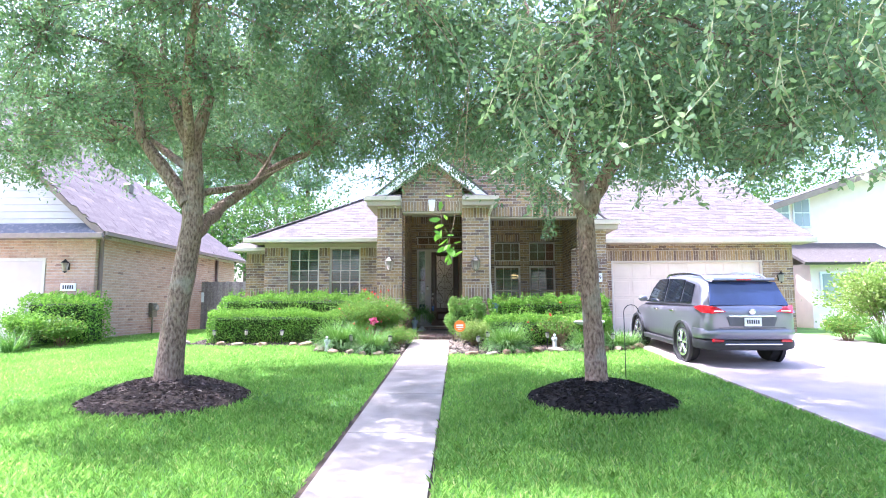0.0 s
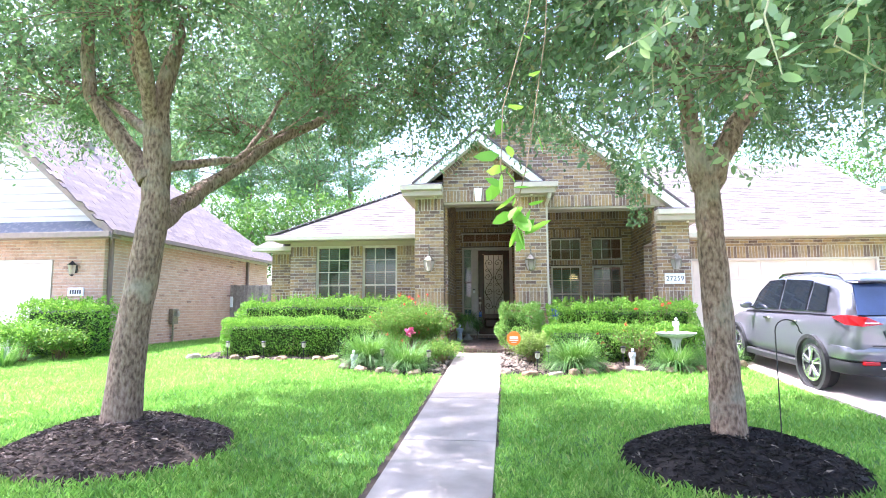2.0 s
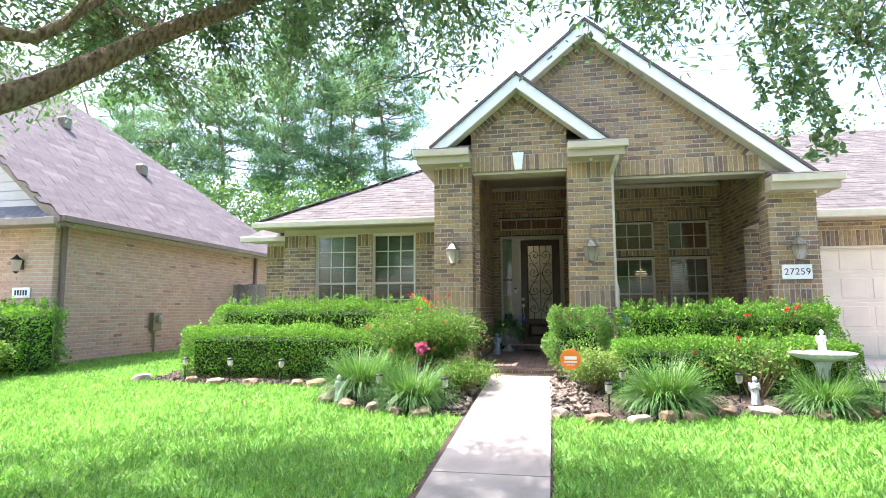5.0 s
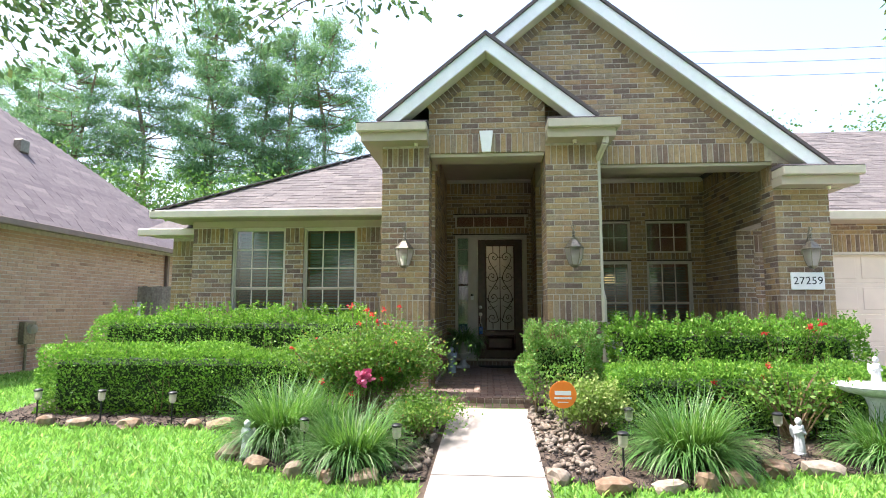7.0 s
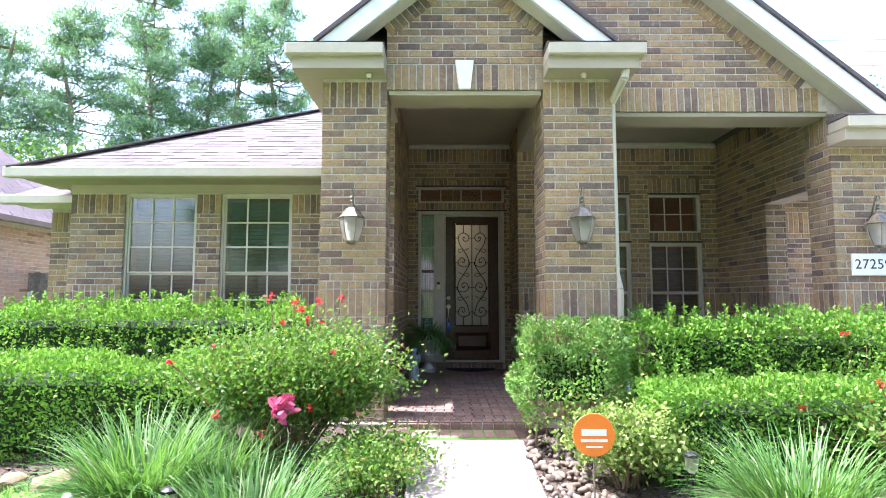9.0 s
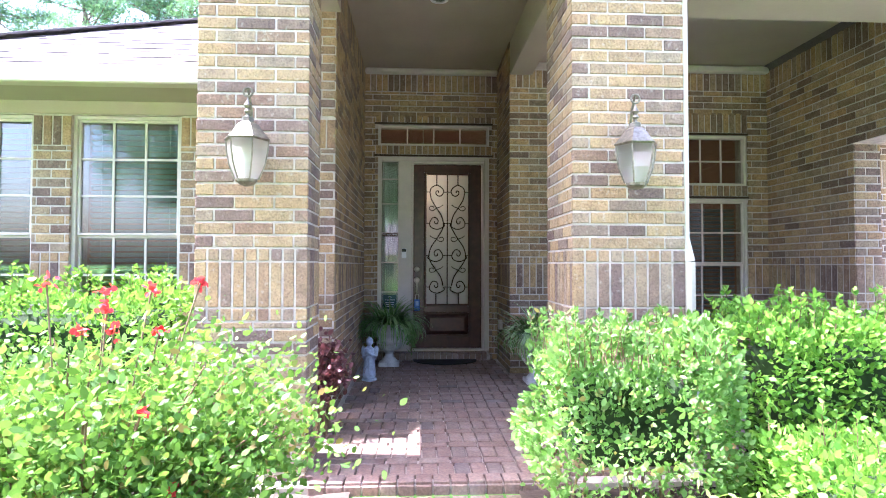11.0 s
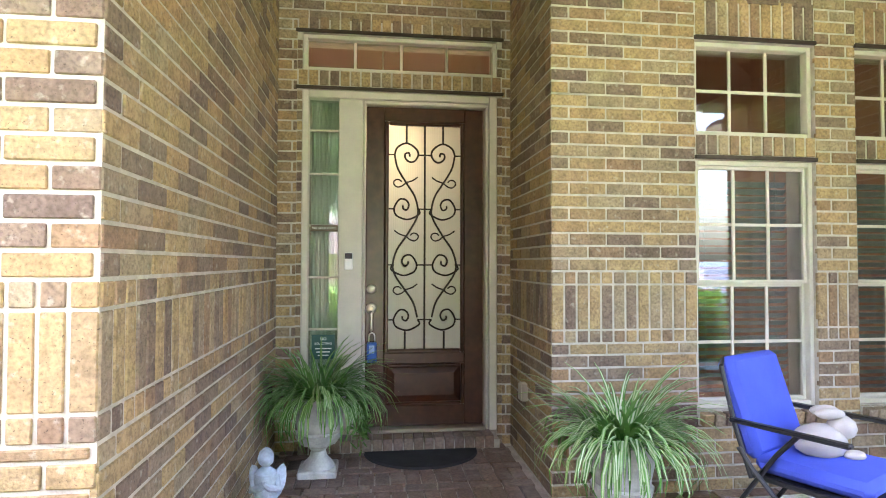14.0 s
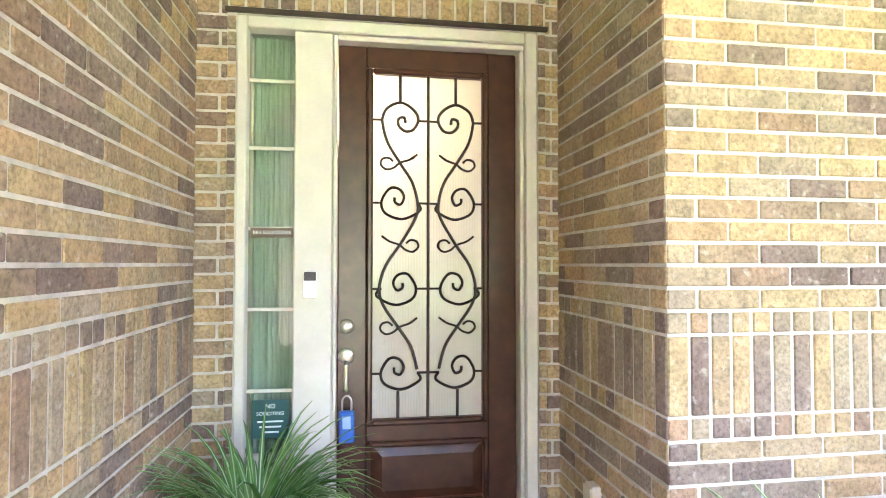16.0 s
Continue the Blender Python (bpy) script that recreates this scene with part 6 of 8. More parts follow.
def urn(x, y, s, label, seed, n, ln, stripe):
    e = tagged(base("urn", Matrix.Translation((x, y, P))), label, "urn", group="porch urns")
    foot = boxed(-0.13 * s, 0.13 * s, -0.13 * s, 0.13 * s, 0.0, 0.05 * s, bevel=0.008)
    part("foot", foot, STONE, e)
    part("stem", lathe(bmesh.new(), [(0.115 * s, 0.05 * s), (0.10 * s, 0.075 * s), (0.06 * s, 0.12 * s), (0.05 * s, 0.16 * s), (0.062 * s, 0.175 * s), (0.062 * s, 0.19 * s)], 24), STONE, e, soft=True)
    bm = bmesh.new()
    lathe(bm, [(0.062 * s, 0.19 * s), (0.12 * s, 0.21 * s), (0.155 * s, 0.26 * s), (0.16 * s, 0.29 * s), (0.145 * s, 0.30 * s), (0.15 * s, 0.33 * s), (0.165 * s, 0.42 * s), (0.19 * s, 0.51 * s), (0.205 * s, 0.525 * s), (0.20 * s, 0.54 * s), (0.17 * s, 0.535 * s), (0.15 * s, 0.48 * s)], 48)
    for v in bm.verts:
        h = v.co.z / s
        if 0.19 < h < 0.29 or 0.33 < h < 0.5:
            a = math.atan2(v.co.y, v.co.x)
            k = 1 + 0.028 * math.cos(16 * a)
            v.co.x *= k
            v.co.y *= k
    part("bowl", bm, STONE, e, soft=True)
    part("soil", lathe(bmesh.new(), [(0.155 * s, 0.47 * s), (0.155 * s, 0.49 * s), (0.05 * s, 0.51 * s)], 20), SOIL, e)
    p = tagged(base("spider_plant", Matrix.Translation((x, y, P + 0.49 * s))), "bushy arching striped spider plant spilling over a stone urn", "plant", group="spider plants")
    blades("leaves", 0, 0, 0, n, ln, 0.42 * s, SPIDER, "", seed, 0.024, parent=p, droop=1.95, stiff=0.28, lowest=-0.30)
    blades("leaf_stripes", 0, 0, 0.0018, n, ln, 0.42 * s, STRIPE, "", seed, 0.011 * stripe, parent=p, droop=1.95, stiff=0.28, lowest=-0.30)["label"] = "pale cream leaf stripes"
    return e


urn(-1.04, 18.15, 0.95, "grey cast stone urn beside the door", 90, 400, 0.56, 0.5)
urn(0.55, 17.08, 0.95, "grey cast stone urn against the brick wall", 91, 330, 0.54, 1.0)
bm = bmesh.new()
rng = random.Random(7)
e = tagged(base("trailing_plant", Matrix.Translation((-0.86, 18.12, P + 0.49))), "trailing green shoots hanging beside the urn", "plant")
pts = []
for i in range(9):
    a = rng.uniform(-0.8, 0.6)
    ps = [(0, 0, 0)]
    ln = rng.uniform(0.25, 0.46)
    for k in range(1, 7):
        f = k / 6
        ps.append((0.10 * math.cos(a) * min(1, f * 2) + rng.uniform(-0.01, 0.01), 0.10 * math.sin(a) * min(1, f * 2) - 0.03, -ln * f * f + 0.03 * math.sin(f * 3)))
    tube(bm, ps, 0.003, 4)
    for _ in range(60):
        f = rng.random()
        q = Vector(ps[int(f * 5.9)])
        pts.append((q.x + rng.gauss(0, 0.018), q.y + rng.gauss(0, 0.018), q.z + rng.gauss(0, 0.02)))
part("shoots", bm, TWIG, e)
quads_ob("foliage", leaves(np.array(pts), 0.06, np.random.default_rng(8), width=0.25, droop=0.5), BLADE, e, 6)


def figure(name, x, y, z, h, label, seed, wings=True, material=None):
    """A small garden figure as one plain mesh: robed body, head and folded wings."""
    bm = bmesh.new()
    lathe(bm, [(0.20, 0), (0.21, 0.02), (0.20, 0.06), (0.17, 0.07), (0.175, 0.12), (0.165, 0.3), (0.14, 0.45), (0.13, 0.55), (0.15, 0.64), (0.14, 0.72), (0.07, 0.77), (0.05, 0.79)], 20)
    bmesh.ops.create_icosphere(bm, subdivisions=2, radius=0.105, matrix=Matrix.Translation((0, -0.01, 0.88)))
    for s in (-1, 1):
        tube(bm, [(s * 0.13, 0, 0.68), (s * 0.165, -0.06, 0.56), (s * 0.06, -0.15, 0.60), (0, -0.155, 0.64)], [0.05, 0.045, 0.038, 0.035], 8)
        if wings:
            bmesh.ops.create_icosphere(bm, subdivisions=2, radius=0.13, matrix=Matrix.Translation((s * 0.13, 0.11, 0.58)) @ Matrix.Rotation(s * 0.35, 4, "Y") @ Matrix.Diagonal((0.7, 0.32, 1.6, 1)))
    for v in bm.verts:
        if 0.1 < v.co.z < 0.6:
            a = math.atan2(v.co.y, v.co.x)
            v.co.x *= 1 + 0.07 * math.cos(9 * a + v.co.z * 4)
            v.co.y *= 1 + 0.07 * math.cos(9 * a + v.co.z * 4)
        v.co += Vector((noise.noise(v.co * 9), noise.noise(v.co * 9 + Vector((5, 0, 0))), 0)) * 0.012
    bmesh.ops.scale(bm, vec=(h * 0.82, h * 0.82, h), verts=bm.verts)
    ob = mesh_ob(name, bm, material or STATUE, soft=True)
    ob.location = (x, y, z)
    return tagged(ob, label, "statue")


figure("statue", -1.21, 17.26, P, 0.47, "blue-grey stone angel statue on the porch paving", 1, material=ANGEL)
figure("statue", -2.71, 12.02, ground_z(-2.7, 12) + 0.02, 0.34, "white stone garden cherub among edging stones", 2)
figure("statue", 2.2, 12.45, ground_z(2.2, 12.4) + 0.02, 0.33, "white stone garden cherub in the flower bed", 3)
bm = bmesh.new()
pts = [(math.cos(math.pi + math.pi * i / 24) * 0.41, math.sin(math.pi + math.pi * i / 24) * 0.36) for i in range(25)]
v0 = [bm.verts.new((x, y, 0)) for x, y in pts]
v1 = [bm.verts.new((x * 0.985, y * 0.985, 0.014)) for x, y in pts]
bm.faces.new(v1), bm.faces.new(v0[::-1])
for i in range(25):
    bm.faces.new((v0[i], v0[(i + 1) % 25], v1[(i + 1) % 25], v1[i]))
mat_ = tagged(mesh_ob("doormat", bm, RUBBER), "black half-round rubber doormat before the door", "doormat")
mat_.location = (-0.34, 18.47, P + 0.006)


def patio_chair(x, y, rz):
    e = tagged(base("patio_chair", pose(x, y, P + 0.015, 0, 0, rz)), "black metal folding chair with blue cushions on a rug", "chair")
    for s in (-1, 1):
        u = s * 0.25
        part("back_post", tube(bmesh.new(), [(u, 0.02, 0.36), (u, 0.10, 0.60), (u, 0.16, 0.86)], 0.011, 8), BLACKM, e)
        part("leg", tube(bmesh.new(), [(u + s * 0.02, 0.22, 0.0), (u + s * 0.02, -0.1, 0.5), (u + s * 0.02, -0.2, 0.62)], 0.011, 8), BLACKM, e)
        part("leg", tube(bmesh.new(), [(u + s * 0.035, -0.42, 0.0), (u + s * 0.035, 0.0, 0.42), (u + s * 0.035, 0.06, 0.5)], 0.011, 8), BLACKM, e)
        part("armrest", boxed(u + s * 0.03 - 0.022, u + s * 0.03 + 0.022, -0.40, 0.10, 0.61, 0.63, bevel=0.007), BLACKM, e)
    part("seat_frame", boxed(-0.25, 0.25, -0.46, 0.02, 0.36, 0.385, bevel=0.006), BLACKM, e)
    part("top_rail", tube(bmesh.new(), [(-0.25, 0.16, 0.86), (-0.2, 0.175, 0.89), (0.2, 0.175, 0.89), (0.25, 0.16, 0.86)], 0.011, 8), BLACKM, e)
    sm = bmesh.new()
    box(sm, -0.235, 0.235, -0.45, 0.02, 0.39, 0.47, bevel=0.03)
    part("seat_cushion", sm, CUSHION, e, "blue fabric cushion", soft=True)
    bm2 = boxed(-0.235, 0.235, -0.045, 0.04, -0.02, 0.46, bevel=0.03, m=Matrix.Translation((0, 0.03, 0.46)) @ Matrix.Rotation(radians(-18), 4, "X"))
    part("back_cushion", bm2, CUSHION, e, "blue fabric cushion", soft=True)
    return e


RUGMAT, _nt, _b = nodes_of("woven_rug", 0.95, 0, 0.2)
_c = ramp(_nt, position_noise(_nt, 9, 6, (1.0, 1.6, 1.0)), [(0.40, (0.62, 0.60, 0.57)), (0.50, (0.44, 0.45, 0.47)), (0.58, (0.60, 0.58, 0.55)), (0.70, (0.36, 0.38, 0.42))])
_nt.links.new(_c, _b.inputs["Base Color"])
bumped(_nt, _b, position_noise(_nt, 420, 2), 0.5, 0.003)
rug = tagged(base("rug", Matrix.Translation((1.16, 17.44, P + 0.006))), "pale grey patterned outdoor rug under the blue chair", "rug")
part("pile", boxed(0.02, 2.10, -1.50, -0.02, 0, 0.009, bevel=0.003), RUGMAT, rug)
for q in ((0, 0.02, -1.52, 0), (2.10, 2.12, -1.52, 0), (0.02, 2.10, -0.02, 0), (0.02, 2.10, -1.52, -1.50)):
    part("binding", boxed(*q, 0, 0.011, bevel=0.003), STONE, rug)


patio_chair(1.30, 16.92, 27)
toy = bmesh.new()
for c, r in (((0, 0, 0.075), (0.10, 0.12, 0.085)), ((0.0, -0.10, 0.14), (0.06, 0.065, 0.06)), ((0.03, -0.04, 0.21), (0.02, 0.07, 0.028)), ((-0.03, -0.03, 0.21), (0.02, 0.07, 0.028)), ((0.06, -0.12, 0.03), (0.03, 0.05, 0.025)), ((-0.06, -0.12, 0.03), (0.03, 0.05, 0.025))):
    bmesh.ops.create_icosphere(toy, subdivisions=2, radius=1, matrix=Matrix.Translation(c) @ Matrix.Diagonal((*r, 1)))
ty = tagged(mesh_ob("soft_toy", toy, plain("plush_grey", (0.42, 0.37, 0.33), 0.95, vary=0.1, bump=0.5, fine=200), soft=True), "grey plush toy sitting on the chair cushion", "toy")
ty.matrix_world = pose(1.40, 16.80, P + 0.468, 0, 0, 80)
tb = tagged(base("side_table", Matrix.Translation((2.15, 16.75, P + 0.015))), "small black metal patio table by the window", "table")
part("tabletop", lathe(bmesh.new(), [(0.24, 0.50), (0.25, 0.51), (0.25, 0.525), (0.235, 0.53)], 28), BLACKM, tb, soft=True)
for k in range(3):
    a = 2 * math.pi * k / 3
    part("leg", tube(bmesh.new(), [(0.2 * math.cos(a), 0.2 * math.sin(a), 0.0), (0.1 * math.cos(a), 0.1 * math.sin(a), 0.25), (0.2 * math.cos(a), 0.2 * math.sin(a), 0.5)], 0.009, 7), BLACKM, tb)

# ---- garden things ----
sg = tagged(base("yard_sign", Matrix.Translation((0.126, 12.50, 0.56))), "round orange yard sign on a thin metal stake", "sign")
part("stake", tube(bmesh.new(), [(0, 0.008, -0.1), (0, 0.008, 0.6)], 0.006, 8), PEWTER, sg)
part("disc", lathe(bmesh.new(), [(0.125, 0), (0.127, 0.002), (0.127, 0.004), (0.125, 0.006)], 40, Matrix.Translation((0, 0.0, 0.50)) @ Matrix.Rotation(math.pi / 2, 4, "X")), ORANGE, sg, "orange round face")
for z, w, h in ((0.515, 0.075, 0.020), (0.468, 0.08, 0.009), (0.43, 0.05, 0.004)):
    part("logo_mark", boxed(-w, w, -0.0085, -0.0065, z - h, z + h, bevel=0.0005), PLATE, sg)


def solar_light(x, y):
    e = tagged(base("solar_light", Matrix.Translation((x, y, ground_z(x, y)))), "black solar path light on a stake in the bed", "path light", group="path lights")
    part("stake", tube(bmesh.new(), [(0, 0, -0.08), (0, 0, 0.25)], 0.009, 8), BLACKM, e)
    part("lens", lathe(bmesh.new(), [(0.022, 0.25), (0.036, 0.27), (0.04, 0.345)], 14), BULB, e)
    part("cap", lathe(bmesh.new(), [(0.046, 0.345), (0.047, 0.36), (0.03, 0.372), (0.004, 0.376)], 16), BLACKM, e, soft=True)


for x, y in ((-5.6, 13.1), (-4.85, 13.1), (-4.0, 13.05), (-2.2, 12.05), (0.5, 11.78), (0.75, 12.6), (2.05, 12.5), (3.4, 12.2), (-1.35, 11.9)):
    solar_light(x, y)
bb = tagged(base("bird_bath", Matrix.Translation((3.0, 12.62, ground_z(3, 12.6)))), "white stone bird bath with a small seated figure", "bird bath")
part("pedestal", lathe(bmesh.new(), [(0.16, -0.03), (0.16, 0.03), (0.11, 0.06), (0.075, 0.14), (0.07, 0.4), (0.09, 0.47), (0.12, 0.5)], 24), STATUE, bb, soft=True)
part("bowl", lathe(bmesh.new(), [(0.10, 0.5), (0.24, 0.53), (0.33, 0.57), (0.345, 0.60), (0.33, 0.605), (0.22, 0.565), (0.02, 0.555)], 32), STATUE, bb, soft=True)
figure("statue", 3.02, 12.64, ground_z(3, 12.6) + 0.57, 0.30, "white stone figure seated on the bird bath", 4)
hk = tagged(base("shepherd_hook", Matrix.Translation((2.05, 6.85, ground_z(2.05, 6.85) + 0.12))), "thin black shepherd hook beside the oak", "garden hook")
part("pole", tube(bmesh.new(), [(0, 0, -0.15), (0, 0, 0.95)] + [(0.09 - 0.09 * math.cos(math.pi * i / 8), 0, 0.95 + 0.09 * math.sin(math.pi * i / 8)) for i in range(1, 9)] + [(0.20, 0, 0.93)], 0.005, 8), BLACKM, hk)
# ---- flower beds, edging, lawn ----
BED_L = [(-6.3, 13.05), (-5.2, 12.95), (-4.2, 12.98), (-3.3, 12.95), (-2.95, 12.5), (-2.85, 12.0), (-2.35, 11.72), (-1.7, 11.55), (-1.12, 11.6)]
BED_R = [(-0.02, 11.7), (0.35, 11.52), (0.9, 11.55), (1.4, 11.75), (1.9, 12.0), (2.5, 11.95), (3.1, 12.0), (3.7, 12.2), (4.1, 12.6)]


def edge_y(line, x):
    return float(np.interp(x, [p[0] for p in line], [p[1] for p in line]))


def in_bed(x, y):
    if y > 15.2:
        return -6.3 < x < 4.1
    if -6.3 < x < -1.07:
        return y > edge_y(BED_L, x)
    if -0.15 < x < 4.1:
        return y > edge_y(BED_R, x)
    return False


for nm, line, xa, xb in (("flower_bed", BED_L, -6.3, -1.08), ("flower_bed", BED_R, -0.13, 4.1)):
    n = 50
    bm = bmesh.new()
    cols = []
    for i in range(n + 1):
        x = xa + (xb - xa) * i / n
        y0 = edge_y(line, x)
        y1 = 16.0 if x < -2 else 14.42
        col = []
        for k in range(15):
            y = y0 + (y1 - y0) * k / 14
            col.append(bm.verts.new((x, y, ground_z(x, y) + 0.02 + 0.02 * noise.noise(Vector((x * 5, y * 5, 0))))))
        cols.append(col)
    for a, b in zip(cols, cols[1:]):
        for k in range(14):
            bm.faces.new((a[k], b[k], b[k + 1], a[k + 1]))
    bed = structure(mesh_ob(nm, bm, SOIL, soft=True), "dark mulched flower bed before the house", "flower bed")
    rng = np.random.default_rng(int(100 + xb))
    m = 7000
    x = rng.uniform(xa, xb, m)
    yl = np.interp(x, [p[0] for p in line], [p[1] for p in line])
    y = yl + rng.uniform(0, 1, m) ** 1.5 * 2.2
    z = np.array([ground_z(p, q) for p, q in zip(x, y)]) + 0.03 + rng.uniform(0, 0.015, m)
    chips("bark_chips", np.stack([x, y, z], 1), MULCH, bed, rng, 0.028)

ROCKS = piece_material("edging_stone", [(0.0, (0.18, 0.11, 0.07)), (0.4, (0.27, 0.185, 0.115)), (0.7, (0.22, 0.165, 0.12)), (1.0, (0.30, 0.25, 0.195))], grain=25, rough=0.95, vary=0.4)
PEBBLE = piece_material("river_rock", [(0.0, (0.10, 0.078, 0.058)), (0.4, (0.175, 0.135, 0.098)), (0.75, (0.24, 0.19, 0.14)), (1.0, (0.14, 0.115, 0.092))], grain=30, rough=0.8)


def rock_mesh(seed, sub=2):
    bm = bmesh.new()
    bmesh.ops.create_icosphere(bm, subdivisions=sub, radius=1)
    for v in bm.verts:
        n = v.co.normalized()
        v.co = Vector((max(-0.8, min(0.8, n.x)), max(-0.75, min(0.75, n.y)), max(-0.7, min(0.72, n.z)))) * (1 + 0.28 * noise.noise(n * 1.3 + Vector((seed * 7.3, 0, 0))))
    me = bpy.data.meshes.new("stone")
    bm.to_mesh(me)
    bm.free()
    return me


rock_data = [rock_mesh(i) for i in range(6)]
for me in rock_data:
    me.materials.append(ROCKS)
pebble_data = [rock_mesh(20 + i, 1) for i in range(5)]
for me in pebble_data:
    me.materials.append(PEBBLE)
    me.polygons.foreach_set("use_smooth", [True] * len(me.polygons))
rnd = random.Random(77)
for line in (BED_L, BED_R):
    pts = [Vector((*p, 0)) for p in line]
    dist = 0.0
    total = sum((b - a).length for a, b in zip(pts, pts[1:]))
    while dist < total:
        d = dist
        for a, b in zip(pts, pts[1:]):
            if d <= (b - a).length:
                q, ang = a + (b - a).normalized() * d, math.atan2(b.y - a.y, b.x - a.x)
                break
            d -= (b - a).length
        ln = rnd.uniform(0.14, 0.34)
        s = new("edging_stone", rnd.choice(rock_data))
        s.matrix_world = pose(q.x, q.y, ground_z(q.x, q.y) + 0.035, rnd.uniform(-12, 12), rnd.uniform(-10, 10), math.degrees(ang) + rnd.uniform(-25, 25)) @ Matrix.Diagonal((ln * 0.62, rnd.uniform(0.09, 0.15), rnd.uniform(0.06, 0.12), 1))
        tagged(s, "rough tan edging stone at the bed's rim", "stone", group="edging stones")
        dist += ln + rnd.uniform(0.05, 0.25) * (2.5 if q.x < -3.2 else 1)
strip = tagged(base("river_rocks", Matrix.Translation((0.1, 12.9, 0.6))), "pale river rocks scattered beside the path", "rocks")
mi = strip.matrix_world.inverted()
for i in range(300):
    right = rnd.random() < 0.62
    x = rnd.uniform(-0.10, 0.32) if right else rnd.uniform(-1.42, -1.08)
    y = rnd.uniform(11.75, 14.0)
    r = rnd.uniform(0.02, 0.046)
    o = new("rock", rnd.choice(pebble_data))
    o.parent = strip
    o.matrix_local = mi @ (pose(x, y, ground_z(x, y) + 0.03 + r * 0.3, rnd.uniform(0, 360), rnd.uniform(-20, 20), rnd.uniform(0, 360)) @ Matrix.Diagonal((r * 1.2, r, r * 0.75, 1)))


def grass_blades(n, x0, x1, y0, y1, h, seed):
    rng = np.random.default_rng(seed)
    x, y = rng.uniform(x0, x1, n), rng.uniform(y0, y1, n)
    ok = np.ones(n, bool)
    cxw = -0.70 + 0.01 * y
    ok &= np.where(x < cxw, cxw - x > 0.515, x - cxw > 0.475)
    ok &= ~((x > 4.08) & (x < 9.75))
    ok &= ((x + 3.64) / 1.02) ** 2 + ((y - 7.15) / 0.92) ** 2 > 1
    ok &= ((x - 1.82) / 0.91) ** 2 + ((y - 7.1) / 0.85) ** 2 > 1
    yl = np.interp(x, [p[0] for p in BED_L], [p[1] for p in BED_L])
    yr = np.interp(x, [p[0] for p in BED_R], [p[1] for p in BED_R])
    ok &= ~((x > -6.3) & (x < -1.0) & (y > yl + 0.02))
    ok &= ~((x > -0.2) & (x < 4.1) & (y > yr + 0.02))
    x, y = x[ok], y[ok]
    n = len(x)
    z = np.interp(y, GROUND_Y, GROUND_Z)
    for cx, cy in ((-3.64, 7.15), (1.76, 7.13)):
        d = np.minimum(1, np.hypot(x - cx, y - cy) / 2.2)
        z = z + 0.12 * (1 - d * d) ** 2
    a = rng.uniform(0, 2 * math.pi, n)
    hh = h * rng.uniform(0.45, 1.2, n)
    lean = rng.uniform(0.2, 1.0, n) * hh
    w = rng.uniform(0.0035, 0.006, n) * (1 + 0.06 * np.maximum(0, y - 4))
    p = np.stack([x, y, z], 1)
    d = np.stack([np.cos(a), np.sin(a), np.zeros(n)], 1)
    s = np.stack([-np.sin(a), np.cos(a), np.zeros(n)], 1)
    up = np.array([[0, 0, 1.0]])
    v = np.stack([p - s * w[:, None], p + s * w[:, None], p + d * (lean * 0.35)[:, None] + up * (hh * 0.65)[:, None] + s * (w * 0.8)[:, None], p + d * lean[:, None] + up * hh[:, None], p + d * (lean * 0.35)[:, None] + up * (hh * 0.65)[:, None] - s * (w * 0.8)[:, None]], 1)
    return v.reshape(-1, 3)


v = np.concatenate([grass_blades(95000, -5.5, 4.2, 2.2, 7.0, 0.062, 201), grass_blades(95000, -9.5, 4.2, 7.0, 13.2, 0.06, 202), grass_blades(16000, -12, -5.5, 3.5, 7.0, 0.06, 203), grass_blades(14000, -9.2, -6.2, 13.0, 20.0, 0.06, 204)])
tagged(quads_ob("grass", v, GRASS, None, 5), "dense bright green mown lawn grass", "grass", kind="stuff")

# ---- garage ----
gd = base("garage_door")
structure(gd, "wide cream panelled garage door", "garage door")
gx0, gx1, gz0, gz1 = 4.93, 9.62, 0.66, 2.90
for r in range(4):
    za, zb = gz0 + (gz1 - gz0) * r / 4, gz0 + (gz1 - gz0) * (r + 1) / 4
    s = part("section", boxed(gx0 + 0.02, gx1 - 0.02, GAR + 0.12, GAR + 0.16, za + 0.003, zb - 0.003, bevel=0.004), GARAGE, gd)
    for c in range(8):
        xa = gx0 + 0.06 + (gx1 - gx0 - 0.12) * c / 8
        xb = gx0 + 0.06 + (gx1 - gx0 - 0.12) * (c + 1) / 8
        part("panel", boxed(xa + 0.05, xb - 0.05, GAR + 0.11, GAR + 0.125, za + 0.08, zb - 0.08, bevel=0.007), GARAGE, s)
for q in ((gx0 - 0.0, gx0 + 0.05, gz0, gz1), (gx1 - 0.05, gx1, gz0, gz1), (gx0 + 0.05, gx1 - 0.05, gz1 - 0.05, gz1)):
    bar(gd, "jamb", *q, GAR + 0.01, GAR + 0.119, TRIM)


